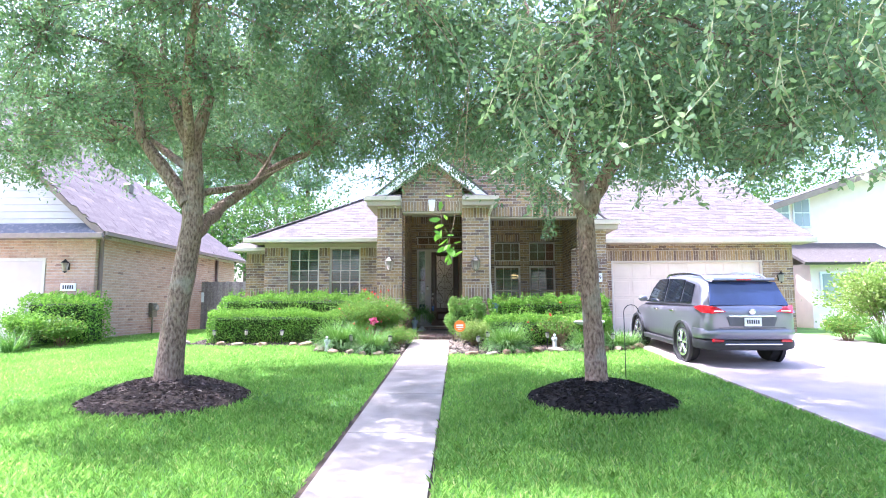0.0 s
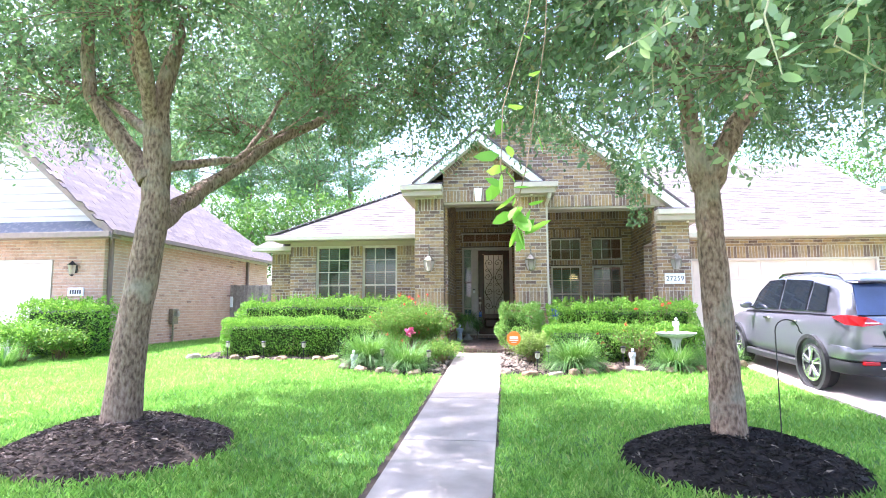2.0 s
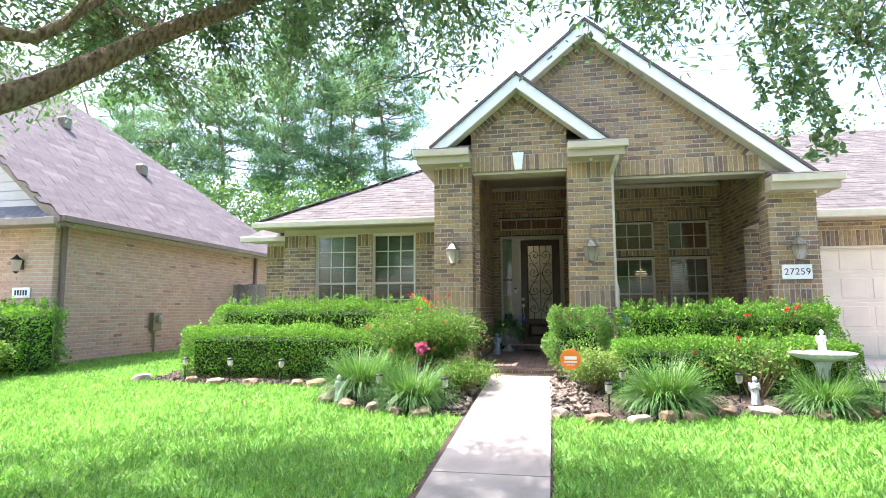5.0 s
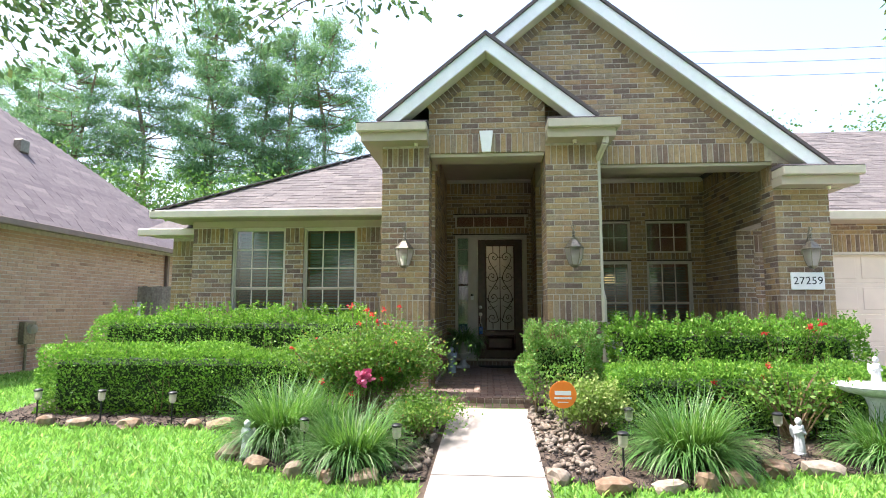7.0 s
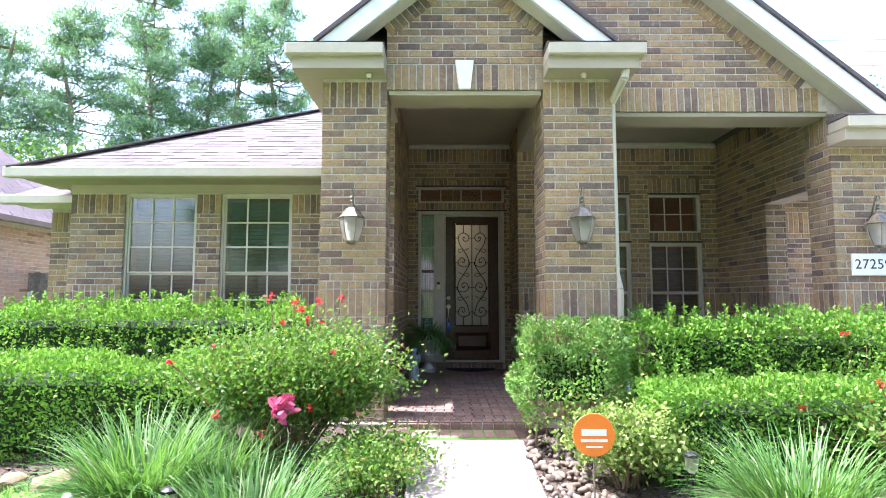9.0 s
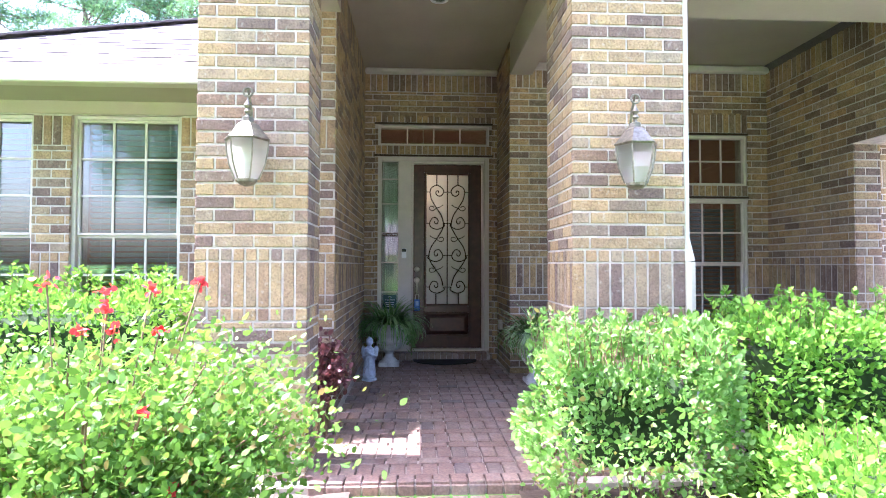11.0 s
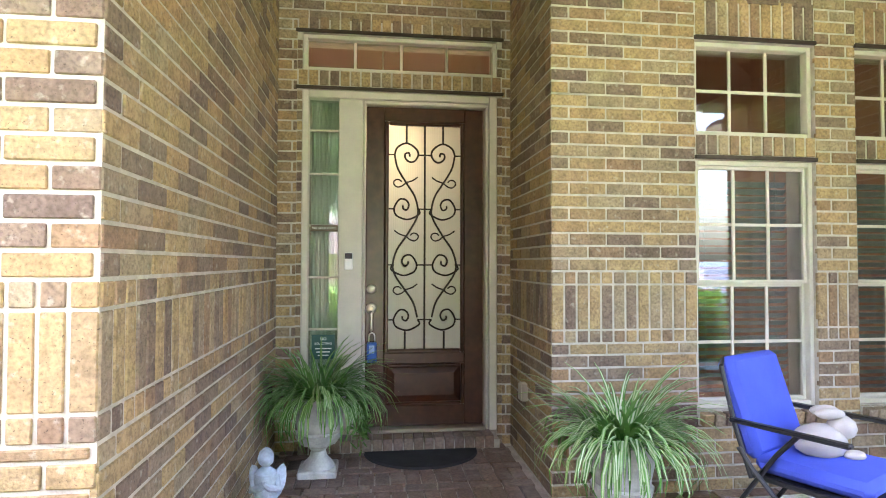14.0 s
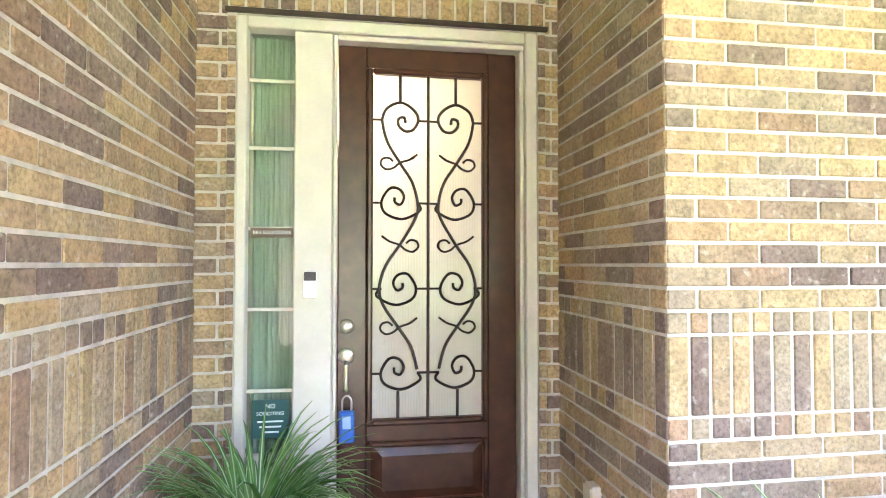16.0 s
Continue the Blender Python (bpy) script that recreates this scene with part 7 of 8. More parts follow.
def lantern_small(x, y, z):
    e = tagged(base("wall_lantern", Matrix.Translation((x, y, z))), "dark metal wall lantern on brick", "lantern", group="garage lanterns")
    part("back_plate", boxed(-0.05, 0.05, -0.02, 0.0, -0.09, 0.09, bevel=0.006), BLACKM, e)
    part("arm", tube(bmesh.new(), [(0, -0.01, 0.05), (0, -0.08, 0.12), (0, -0.12, 0.15)], 0.01, 6), BLACKM, e)
    part("hood", lathe(bmesh.new(), [(0.10, 0.09), (0.085, 0.11), (0.03, 0.16), (0.01, 0.19)], 8, Matrix.Translation((0, -0.12, 0))), BLACKM, e)
    part("glass_pane", lathe(bmesh.new(), [(0.055, -0.13), (0.085, 0.09)], 8, Matrix.Translation((0, -0.12, 0))), BULB, e)
    part("base_cup", lathe(bmesh.new(), [(0.01, -0.17), (0.055, -0.13)], 8, Matrix.Translation((0, -0.12, 0))), BLACKM, e)


lantern_small(10.1, GAR, 2.35)

# ---- parked car ----
PAINT, _nt, _b = nodes_of("car_paint", 0.28, 0.55, 0.5)
_c = ramp(_nt, position_noise(_nt, 400, 2), [(0.3, (0.165, 0.165, 0.205)), (0.7, (0.215, 0.215, 0.255))])
_nt.links.new(_c, _b.inputs["Base Color"])
_b.inputs["Coat Weight"].default_value = 0.9
_b.inputs["Coat Roughness"].default_value = 0.04
CARGLASS = plain("car_glass", (0.012, 0.016, 0.022), 0.04, vary=0.0, bump=0, spec=0.8)
TYRE = plain("tyre_rubber", (0.022, 0.022, 0.023), 0.85, vary=0.2)
RIM = plain("alloy", (0.55, 0.56, 0.58), 0.25, 0.9, vary=0.05)
TAIL, _nt, _b = nodes_of("tail_lens", 0.12, 0, 0.6)
_b.inputs["Base Color"].default_value = (0.45, 0.012, 0.015, 1)
# dark glass whose blue is the mirrored sky, painted into the base colour
REARGLASS = plain("sky_reflection_rear_glass", (0.03, 0.05, 0.13), 0.05, vary=0.25, scale=1.2, bump=0, spec=0.8)
# body grey darkened to give a flat panel the shade of a recess
RECESS = plain("recess_shade_paint", (0.10, 0.105, 0.125), 0.35, 0.4, vary=0.1)
CHROME = plain("chrome", (0.72, 0.72, 0.74), 0.12, 1.0, vary=0.0, bump=0)
CLADDING = plain("black_cladding", (0.03, 0.03, 0.032), 0.6, vary=0.15)
CW, CL = 0.91, 4.69
car = tagged(base("car", pose(5.13, 9.85, ground_z(5, 11.0) + 0.01, 2.6, 0, 0) @ Matrix.Scale(0.935, 4)), "parked grey metallic compact crossover on the driveway", "car")
# body stations from the rear: y, half width low, half width belt, low z, belt z
stations = [(0.00, 0.66, 0.70, 0.52, 0.98), (0.05, 0.80, 0.80, 0.42, 1.06), (0.22, 0.88, 0.87, 0.34, 1.10), (0.7, 0.905, 0.895, 0.30, 1.10), (1.4, 0.905, 0.90, 0.27, 1.08), (2.2, 0.90, 0.90, 0.26, 1.05), (3.0, 0.905, 0.90, 0.27, 1.03), (3.5, 0.905, 0.875, 0.30, 1.00), (4.1, 0.89, 0.80, 0.32, 0.92), (4.5, 0.80, 0.66, 0.36, 0.80), (4.68, 0.62, 0.50, 0.44, 0.68)]
WHEELS = (0.93, 3.63)
bm = bmesh.new()
rings = []
for y, wl, wb, zl, zb in stations:
    ring = []
    for x, z in ((0, zl), (wl * 0.75, zl), (wl * 0.98, zl + 0.07), (wl * 1.005, zl + (zb - zl) * 0.38), (wb * 1.0, zl + (zb - zl) * 0.72), (wb * 0.97, zb), (wb * 0.72, zb + 0.03), (0, zb + 0.04)):
        ring.append((x, z))
    full = [(x, z) for x, z in ring] + [(-x, z) for x, z in ring[-2:0:-1]]
    rings.append([bm.verts.new((x, y, z)) for x, z in full])
for a, b in zip(rings, rings[1:]):
    n = len(a)
    for i in range(n):
        bm.faces.new((a[i], a[(i + 1) % n], b[(i + 1) % n], b[i]))
bm.faces.new(rings[0]), bm.faces.new(rings[-1][::-1])
body = part("body", bm, PAINT, car, "grey metallic paint")
sub = body.modifiers.new("round", "SUBSURF")
sub.levels = sub.render_levels = 2
smooth(body, 180)
# cabin
bm = bmesh.new()
cab = [(0.10, 0.76, 0.62, 1.06, 1.09), (0.30, 0.83, 0.64, 1.08, 1.50), (0.62, 0.855, 0.66, 1.08, 1.64), (1.4, 0.865, 0.68, 1.07, 1.70), (2.3, 0.865, 0.68, 1.05, 1.68), (2.75, 0.86, 0.66, 1.04, 1.60), (3.45, 0.82, 0.62, 1.00, 1.10), (3.6, 0.80, 0.6, 0.99, 1.03)]
rings = []
for y, wl, wt, zl, zt in cab:
    pts = [(wl, zl), ((wl + wt) / 2 + 0.02, (zl + zt) / 2), (wt, zt - 0.04), (wt * 0.8, zt), (0, zt + 0.015)]
    pts = pts + [(-x, z) for x, z in pts[-2::-1]]
    rings.append([bm.verts.new((x, y, z)) for x, z in pts])
for a, b in zip(rings, rings[1:]):
    for i in range(len(a) - 1):
        bm.faces.new((a[i], a[i + 1], b[i + 1], b[i]))
bm.faces.new(rings[0]), bm.faces.new(rings[-1][::-1])
cabin = part("cabin", bm, PAINT, car, "grey metallic roof and pillars")
sub = cabin.modifiers.new("round", "SUBSURF")
sub.levels = sub.render_levels = 2
smooth(cabin, 180)


def car_panel(name, pts, mat, thick=0.02, parent=None, label=""):
    p = slab(bmesh.new(), pts, thick)
    return part(name, p, mat, parent or car, label)


car_panel("rear_window", [(-0.72, 0.085, 1.10), (0.72, 0.085, 1.10), (0.62, 0.33, 1.53), (-0.62, 0.33, 1.53)], REARGLASS, 0.03, label="dark rear glass with the sky's blue reflection in its colour")
part("spoiler", boxed(-0.60, 0.60, 0.25, 0.62, 1.545, 1.60, bevel=0.022), PAINT, car)
part("brake_light", boxed(-0.14, 0.14, 0.242, 0.256, 1.560, 1.584, bevel=0.003), TAIL, car)
for s in (-1, 1):
    o = [(s * 0.862, 0.62, 1.13), (s * 0.868, 1.08, 1.12), (s * 0.745, 1.06, 1.55), (s * 0.755, 0.70, 1.50)]
    for q in (o, [(s * 0.872, 1.14, 1.12), (s * 0.876, 1.92, 1.10), (s * 0.75, 1.90, 1.60), (s * 0.745, 1.14, 1.58)], [(s * 0.876, 2.00, 1.10), (s * 0.862, 3.02, 1.07), (s * 0.80, 2.80, 1.38), (s * 0.752, 2.50, 1.58), (s * 0.752, 2.00, 1.60)]):
        car_panel("side_window", q if s > 0 else q[::-1], CARGLASS, 0.03)
    part("roof_rail", tube(bmesh.new(), [(s * 0.58, 0.55, 1.57), (s * 0.59, 0.72, 1.655), (s * 0.60, 1.2, 1.70), (s * 0.60, 1.8, 1.705), (s * 0.59, 2.35, 1.675), (s * 0.58, 2.5, 1.62)], 0.024, 8), CHROME, car, soft=True)
    bm = bmesh.new()
    bmesh.ops.create_icosphere(bm, subdivisions=2, radius=1, matrix=Matrix.Translation((s * 1.0, 2.95, 1.14)) @ Matrix.Diagonal((0.11, 0.07, 0.075, 1)))
    mir = part("mirror", bm, PAINT, car, soft=True)
    part("mirror_arm", boxed(min(s * 0.84, s * 0.95), max(s * 0.84, s * 0.95), 2.94, 2.99, 1.08, 1.11, bevel=0.008), CLADDING, mir)
    # tail lamps wrap round the corner
    q = [(s * 0.46, 0.005, 0.98), (s * 0.72, 0.0, 0.95), (s * 0.86, 0.16, 0.97), (s * 0.885, 0.42, 1.06), (s * 0.84, 0.22, 1.10), (s * 0.62, 0.045, 1.07)]
    bm = bmesh.new()
    a = [bm.verts.new(Vector(p) + Vector((s * 0.015, -0.03, 0))) for p in q]
    b = [bm.verts.new(Vector(p) + Vector((-s * 0.05, 0.08, 0))) for p in q]
    bm.faces.new(a), bm.faces.new(b[::-1])
    for i in range(6):
        bm.faces.new((a[i], b[i], b[(i + 1) % 6], a[(i + 1) % 6]))
    tl = part("tail_light", bm, TAIL, car, "red wraparound tail lamp")
    part("clear_lens", boxed(min(s * 0.52, s * 0.70), max(s * 0.52, s * 0.70), -0.022, 0.0, 0.985, 1.005, bevel=0.003), CHROME, tl)
    part("reflector", boxed(min(s * 0.52, s * 0.72), max(s * 0.52, s * 0.72), -0.012, 0.14, 0.425, 0.475, bevel=0.008), TAIL, car)
    for yw in WHEELS:
        w = part("wheel", lathe(bmesh.new(), [(0.20, -0.11), (0.30, -0.115), (0.345, -0.09), (0.36, -0.05), (0.36, 0.05), (0.345, 0.09), (0.30, 0.115), (0.20, 0.11)], 40, Matrix.Translation((s * 0.79, yw, 0.33)) @ Matrix.Rotation(math.pi / 2, 4, "Y")), TYRE, car, "black tyre", soft=True)
        part("arch", lathe(bmesh.new(), [(0.37, -0.05), (0.425, -0.05), (0.425, 0.02), (0.37, 0.02), (0.37, -0.05)], 40, Matrix.Translation((s * 0.895, yw, 0.34)) @ Matrix.Rotation(math.pi / 2, 4, "Y"), False), CLADDING, car)
        part("hub", lathe(bmesh.new(), [(0.265, -0.02), (0.26, 0.02), (0.225, 0.02), (0.215, -0.02), (0.265, -0.02)], 32, Matrix.Translation((s * 0.9, yw, 0.33)) @ Matrix.Rotation(math.pi / 2, 4, "Y"), False), RIM, w, soft=True)
        part("well", lathe(bmesh.new(), [(0.225, -0.01), (0.225, 0.0), (0.01, 0.0)], 32, Matrix.Translation((s * 0.885, yw, 0.33)) @ Matrix.Rotation(math.pi / 2, 4, "Y")), BLACKM, w)
        for k in range(5):
            a = 2 * math.pi * k / 5 + 0.3
            for da in (-0.17, 0.17):
                part("spoke", tube(bmesh.new(), [(s * 0.915, yw + 0.04 * math.cos(a), 0.33 + 0.04 * math.sin(a)), (s * 0.912, yw + 0.235 * math.cos(a + da), 0.33 + 0.235 * math.sin(a + da))], [0.027, 0.02], 5), RIM, w)
    for yh in (1.35, 2.25):
        part("door_handle", boxed(min(s * 0.885, s * 0.925), max(s * 0.885, s * 0.925), yh, yh + 0.2, 0.92, 0.95, bevel=0.008), CHROME, car)
    part("sill", boxed(min(s * 0.80, s * 0.915), max(s * 0.80, s * 0.915), 1.32, 3.22, 0.22, 0.33, bevel=0.02), CLADDING, car)


def bumper_band(z0, z1, proud):
    """A moulded bumper: a band that runs round the rear corners, rounded at its upper and lower edges."""
    half = [(0.0, -0.03), (0.35, -0.024), (0.6, 0.0), (0.75, 0.05), (0.84, 0.13), (0.885, 0.26), (0.90, 0.5)]
    plan = [(-x, y) for x, y in half[:0:-1]] + half
    bm = bmesh.new()
    rows = []
    for f, d in ((0.0, -0.07), (0.12, -0.015), (0.35, 0.0), (0.7, 0.0), (0.9, -0.012), (1.0, -0.06)):
        rows.append([bm.verts.new((x * (1 + (d + proud) * 0.9), y - (d + proud), z0 + (z1 - z0) * f)) for x, y in plan])
    for a, b in zip(rows, rows[1:]):
        for i in range(len(a) - 1):
            bm.faces.new((a[i], a[i + 1], b[i + 1], b[i]))
    for r in (rows[0], rows[-1]):
        bm.faces.new(r)
    return bm


part("bumper", bumper_band(0.27, 0.47, 0.0), CLADDING, car, "black lower bumper", soft=True)
part("bumper", bumper_band(0.455, 0.68, 0.012), PAINT, car, soft=True)
part("tailgate_seam", boxed(-0.60, 0.60, -0.012, 0.03, 0.682, 0.692), CLADDING, car)
part("plate_recess", slab(bmesh.new(), [(-0.40, -0.010, 0.715), (0.40, -0.010, 0.715), (0.46, -0.010, 0.885), (-0.46, -0.010, 0.885)], 0.02), RECESS, car, "flat panel darkened like a shaded recess round the number plate")
part("bumper_strip", boxed(-0.52, 0.52, -0.036, 0.02, 0.375, 0.40, bevel=0.004), CHROME, car)
part("trim_strip", boxed(-0.42, 0.42, -0.032, 0.0, 0.885, 0.915, bevel=0.005), CHROME, car, "chrome strip over the number plate")
part("badge", lathe(bmesh.new(), [(0.055, 0), (0.055, 0.01), (0.03, 0.014)], 20, Matrix.Translation((0, -0.012, 0.985)) @ Matrix.Rotation(math.pi / 2, 4, "X")), CHROME, car)
np_ = part("license_plate", boxed(-0.155, 0.155, -0.04, -0.02, 0.72, 0.875, bevel=0.003), PLATE, car, "pale number plate with dark marks")
for k in range(6):
    part("plate_mark", boxed(-0.115 + k * 0.04, -0.09 + k * 0.04, -0.043, -0.0405, 0.765, 0.835), DARKTEXT, np_)

# ---- neighbour's house ----
NX, NY = -9.3, 14.3
nb = base("house", Matrix.Translation((-14, 19, 0.67)))
tagged(nb, "neighbouring brick house with a steep brown shingle roof", "house")
nbi = nb.matrix_world.inverted()


def npart(name, bm, mat, label="", parent=None):
    bm.transform(nbi)
    o = part(name, bm, mat, parent or nb, label)
    return o


npart("wall", boxed(-19.0, NX, NY, 23.5, 0.3, 3.4), MORTAR, "warm tan brick wall")
# brick courses: side wall near the front, and garage front
bricks(nb.children[0], "y", NX, 1, NY, 23.5, 0.66, 3.3, near=(NX, 16, 1.5), seed=101, material=NBRICK, limit=200)
bricks(nb.children[0], "x", NY, -1, -12.5, NX, 0.66, 3.3, holes=[(-16.6, -10.62, 0.3, 2.72)], near=(NX, NY, 2), seed=102, material=NBRICK, limit=200)
npart("garage_door", boxed(-15.6, -10.66, NY - 0.012, NY + 0.03, 0.66, 2.70, bevel=0.005), plain("tan_door_paint", (0.52, 0.45, 0.415), 0.6, vary=0.05, scale=3), "pale tan garage door")
for q in ((-10.66, -10.58, NY - 0.03, NY - 0.008, 0.66, 2.78), (-15.7, -10.66, NY - 0.03, NY - 0.008, 2.70, 2.78)):
    npart("garage_trim", boxed(*q, bevel=0.004), TRIM)
# roof: east slope, front gable with pale siding, back hip
ez, rx, rz_ = 3.42, -14.5, 8.35
npart("roof", slab(bmesh.new(), [(-8.9, NY - 0.3, ez), (-8.9, 23.9, ez), (rx, 18.3, rz_), (rx, NY - 0.3, rz_)], 0.06), NSHINGLE, "steep brown shingle slope")
npart("roof", slab(bmesh.new(), [(-8.9, 23.9, ez), (-20.1, 23.9, ez), (rx, 18.3, rz_)], 0.06), NSHINGLE)
npart("roof", slab(bmesh.new(), [(-20.1, 23.9, ez), (-20.1, NY - 0.3, ez), (rx, NY - 0.3, rz_), (rx, 18.3, rz_)], 0.06), NSHINGLE)
BROWNTRIM = plain("tan_trim", (0.24, 0.19, 0.155), 0.6)
SIDING = plain("pale_siding", (0.50, 0.47, 0.48), 0.7, vary=0.06, scale=3)
bm = bmesh.new()
tri = [(-9.2, 3.6), (-19.8, 3.6), (rx, 8.2)]
a = [bm.verts.new((x, NY - 0.05, z)) for x, z in tri]
b = [bm.verts.new((x, NY + 0.2, z)) for x, z in tri]
bm.faces.new(a), bm.faces.new(b[::-1])
for i in range(3):
    bm.faces.new((a[i], b[i], b[(i + 1) % 3], a[(i + 1) % 3]))
sid = npart("gable", bm, SIDING, "pale blue-grey lap siding")
z = 3.62
rnd2 = random.Random(3)
while z < 7.9:
    half = (8.2 - z) * (5.3 / 4.6)
    npart("siding_board", boxed(rx - half + 0.15, rx + half - 0.15, NY - 0.075, NY - 0.045, z, z + 0.17), SIDING, parent=sid)
    z += 0.185
for s, xe in ((1, -8.9),):
    ang = math.atan((rz_ - ez) / (xe - rx))
    npart("verge_board", slab(bmesh.new(), [(xe, NY - 0.33, ez - 0.02), (rx, NY - 0.33, rz_ - 0.02), (rx, NY - 0.33, rz_ - 0.24), (xe, NY - 0.33, ez - 0.24)], 0.03), BROWNTRIM)
SLATEGREY = piece_material("slate_shingle", [(0.0, (0.10, 0.11, 0.135)), (1.0, (0.14, 0.15, 0.175))], grain=120, rough=0.95, bump=0.6)
npart("pent_roof", slab(bmesh.new(), [(-18.9, NY - 0.45, 3.36), (-9.0, NY - 0.45, 3.36), (-9.6, NY - 0.05, 3.70), (-18.9, NY - 0.05, 3.70)], 0.05), SLATEGREY, "narrow slate-grey shingle skirt roof")
npart("gutter", boxed(-8.95, -8.82, NY - 0.3, 23.9, 3.32, 3.44, bevel=0.01), plain("brown_gutter", (0.20, 0.15, 0.12), 0.5), "brown metal gutter")
npart("fascia", boxed(-18.9, -8.85, NY - 0.5, NY - 0.42, 3.24, 3.37, bevel=0.006), BROWNTRIM)
npart("soffit", boxed(-18.9, -8.9, NY - 0.42, NY - 0.0, 3.26, 3.30), BROWNTRIM)
npart("downspout", boxed(-9.29, -9.20, NY + 0.12, NY + 0.2, 0.7, 3.3, bevel=0.01), plain("brown_pipe", (0.17, 0.12, 0.10), 0.5))
npart("downspout", boxed(-9.29, -9.20, 21.6, 21.7, 0.7, 3.3, bevel=0.01), plain("brown_pipe", (0.17, 0.12, 0.10), 0.5))
for x, y in ((-12.2, 17.2), (-11.2, 18.8)):
    zz = ez + (x + 8.9) * (rz_ - ez) / (rx + 8.9)
    npart("roof_vent", boxed(x - 0.12, x + 0.12, y - 0.12, y + 0.12, zz - 0.05, zz + 0.28, bevel=0.03), PEWTER)
# roof courses as thin laps
out = []
ang = math.atan2(rz_ - ez, -8.9 - rx)
ln = math.hypot(rz_ - ez, -8.9 - rx)
rows_n = 46
for i in range(rows_n):
    d = ln * (i + 0.5) / rows_n
    x, z = -8.9 - d * math.cos(ang), ez + d * math.sin(ang)
    yend = 23.9 - (23.9 - 18.3) * d / ln
    y = NY - 0.28 - rnd2.uniform(0, 0.3)
    while y < yend:
        w = rnd2.choice((0.3, 0.45, 0.6))
        y1 = min(y + w, yend)
        if y1 - y > 0.05:
            out.append((Matrix.Translation((x, (y + y1) / 2, z + 0.006)) @ Matrix.Rotation(ang + 0.035, 4, "Y"), (ln / rows_n + 0.01, y1 - y - 0.006, 0.024 if rnd2.random() < 0.5 else 0.03)))
        y = y1
lay(nb.children[[c.name.split(".")[0] for c in nb.children].index("roof")], "shingle", out, NSHINGLE, (-9, 16, 3.5), 60, 0.002)
lantern_small(-10.0, NY, 2.55)
pl = tagged(base("number_plate", Matrix.Translation((-9.95, NY - 0.012, 2.02))), "white house number plate on the neighbouring house", "house number")
part("plate", boxed(-0.2, 0.2, -0.02, 0.004, -0.1, 0.1, bevel=0.005), PLATE, pl)
for k in range(5):
    part("numeral", boxed(-0.14 + k * 0.06, -0.10 + k * 0.06, -0.0225, -0.0205, -0.05, 0.05), DARKTEXT, pl)
mt = tagged(base("utility_meter", Matrix.Translation((NX + 0.01, 17.1, 1.42))), "grey utility meter box on the brick wall", "meter")
part("box", boxed(0, 0.12, -0.14, 0.14, -0.22, 0.2, bevel=0.01), PEWTER, mt)
part("dial", lathe(bmesh.new(), [(0.09, 0.12), (0.085, 0.2), (0.03, 0.21)], 18, pose(0, 0, 0.06, 0, 90, 0)), BULB, mt)
part("conduit", tube(bmesh.new(), [(0.05, 0, -0.2), (0.05, 0, -0.75)], 0.025, 8), PEWTER, mt)
for y in (20.6, 22.2):
    mt2 = tagged(base("utility_box", Matrix.Translation((NX + 0.01, y, 1.85))), "small white utility box on the brick wall", "utility box")
    part("box", boxed(0, 0.1, -0.13, 0.13, -0.18, 0.18, bevel=0.01), PLATE, mt2)
    part("conduit", tube(bmesh.new(), [(0.04, 0, -0.18), (0.04, 0, -1.1)], 0.02, 8), BLACKM, mt2)
hedge("hedge", -10.35, -8.55, 13.1, 14.0, 0.60, 1.74, HEDGELEAF, "square clipped hedge at the neighbouring garage", 111, 8000, 0.05, rough=0.08, sprigs=50)
bush("shrub", -9.85, 12.75, 0.55, 0.55, 0.45, 0.92, HEDGELEAF, "rounded low green shrub at the neighbouring drive", 112, 5000, 0.05, 26)
bush("shrub", -9.05, 12.85, 0.55, 0.42, 0.4, 0.75, ROSELEAF, "loose low shrub at the neighbouring drive", 115, 3500, 0.05, 22)
for i, x in enumerate((-10.1, -9.5)):
    blades("ornamental_grass", x, 12.0, ground_z(x, 12.1), 300, 0.6, 0.6, BLADE, "arching grass clump at the neighbouring drive", 113 + i, 0.013)
nd = sheet("driveway", [-19 + i for i in range(9)], [-6 + i for i in range(21)], 0.025, DRIVE, thick=0.1)
structure(nd, "neighbouring concrete driveway", "driveway")

# fence between the houses
FENCE = piece_material("weathered_board", [(0.0, (0.20, 0.17, 0.15)), (0.5, (0.28, 0.24, 0.21)), (1.0, (0.34, 0.30, 0.26))], grain=20, rough=0.95)
fe = tagged(base("fence", Matrix.Translation((-7.8, 20.5, 0.67))), "weathered grey wooden board fence between houses", "fence")
for i in range(24):
    x = -1.5 + i * 0.128
    part("board", boxed(x, x + 0.12, -0.01, 0.012, 0.02, 1.75 + 0.012 * math.sin(i * 2.1), bevel=0.003), FENCE, fe)
for z in (0.3, 1.45):
    part("rail", boxed(-1.5, 1.57, 0.013, 0.05, z, z + 0.09), FENCE, fe)

# two-storey house beyond the driveway
# far panes: the haze before dark glass is painted in as a paler colour
WINPALE = plain("hazy_window_glass", (0.30, 0.36, 0.37), 0.12, vary=0.15, scale=1, bump=0, spec=0.7)
PALE = plain("pale_stucco", (0.82, 0.68, 0.62), 0.9, vary=0.06, scale=2)
h2 = tagged(base("house", Matrix.Translation((19, 27, 0.67))), "pale two-storey house beyond the driveway", "house")
i2 = h2.matrix_world.inverted()


def hpart(name, bm, mat, label="", parent=None):
    bm.transform(i2)
    return part(name, bm, mat, parent or h2, label)


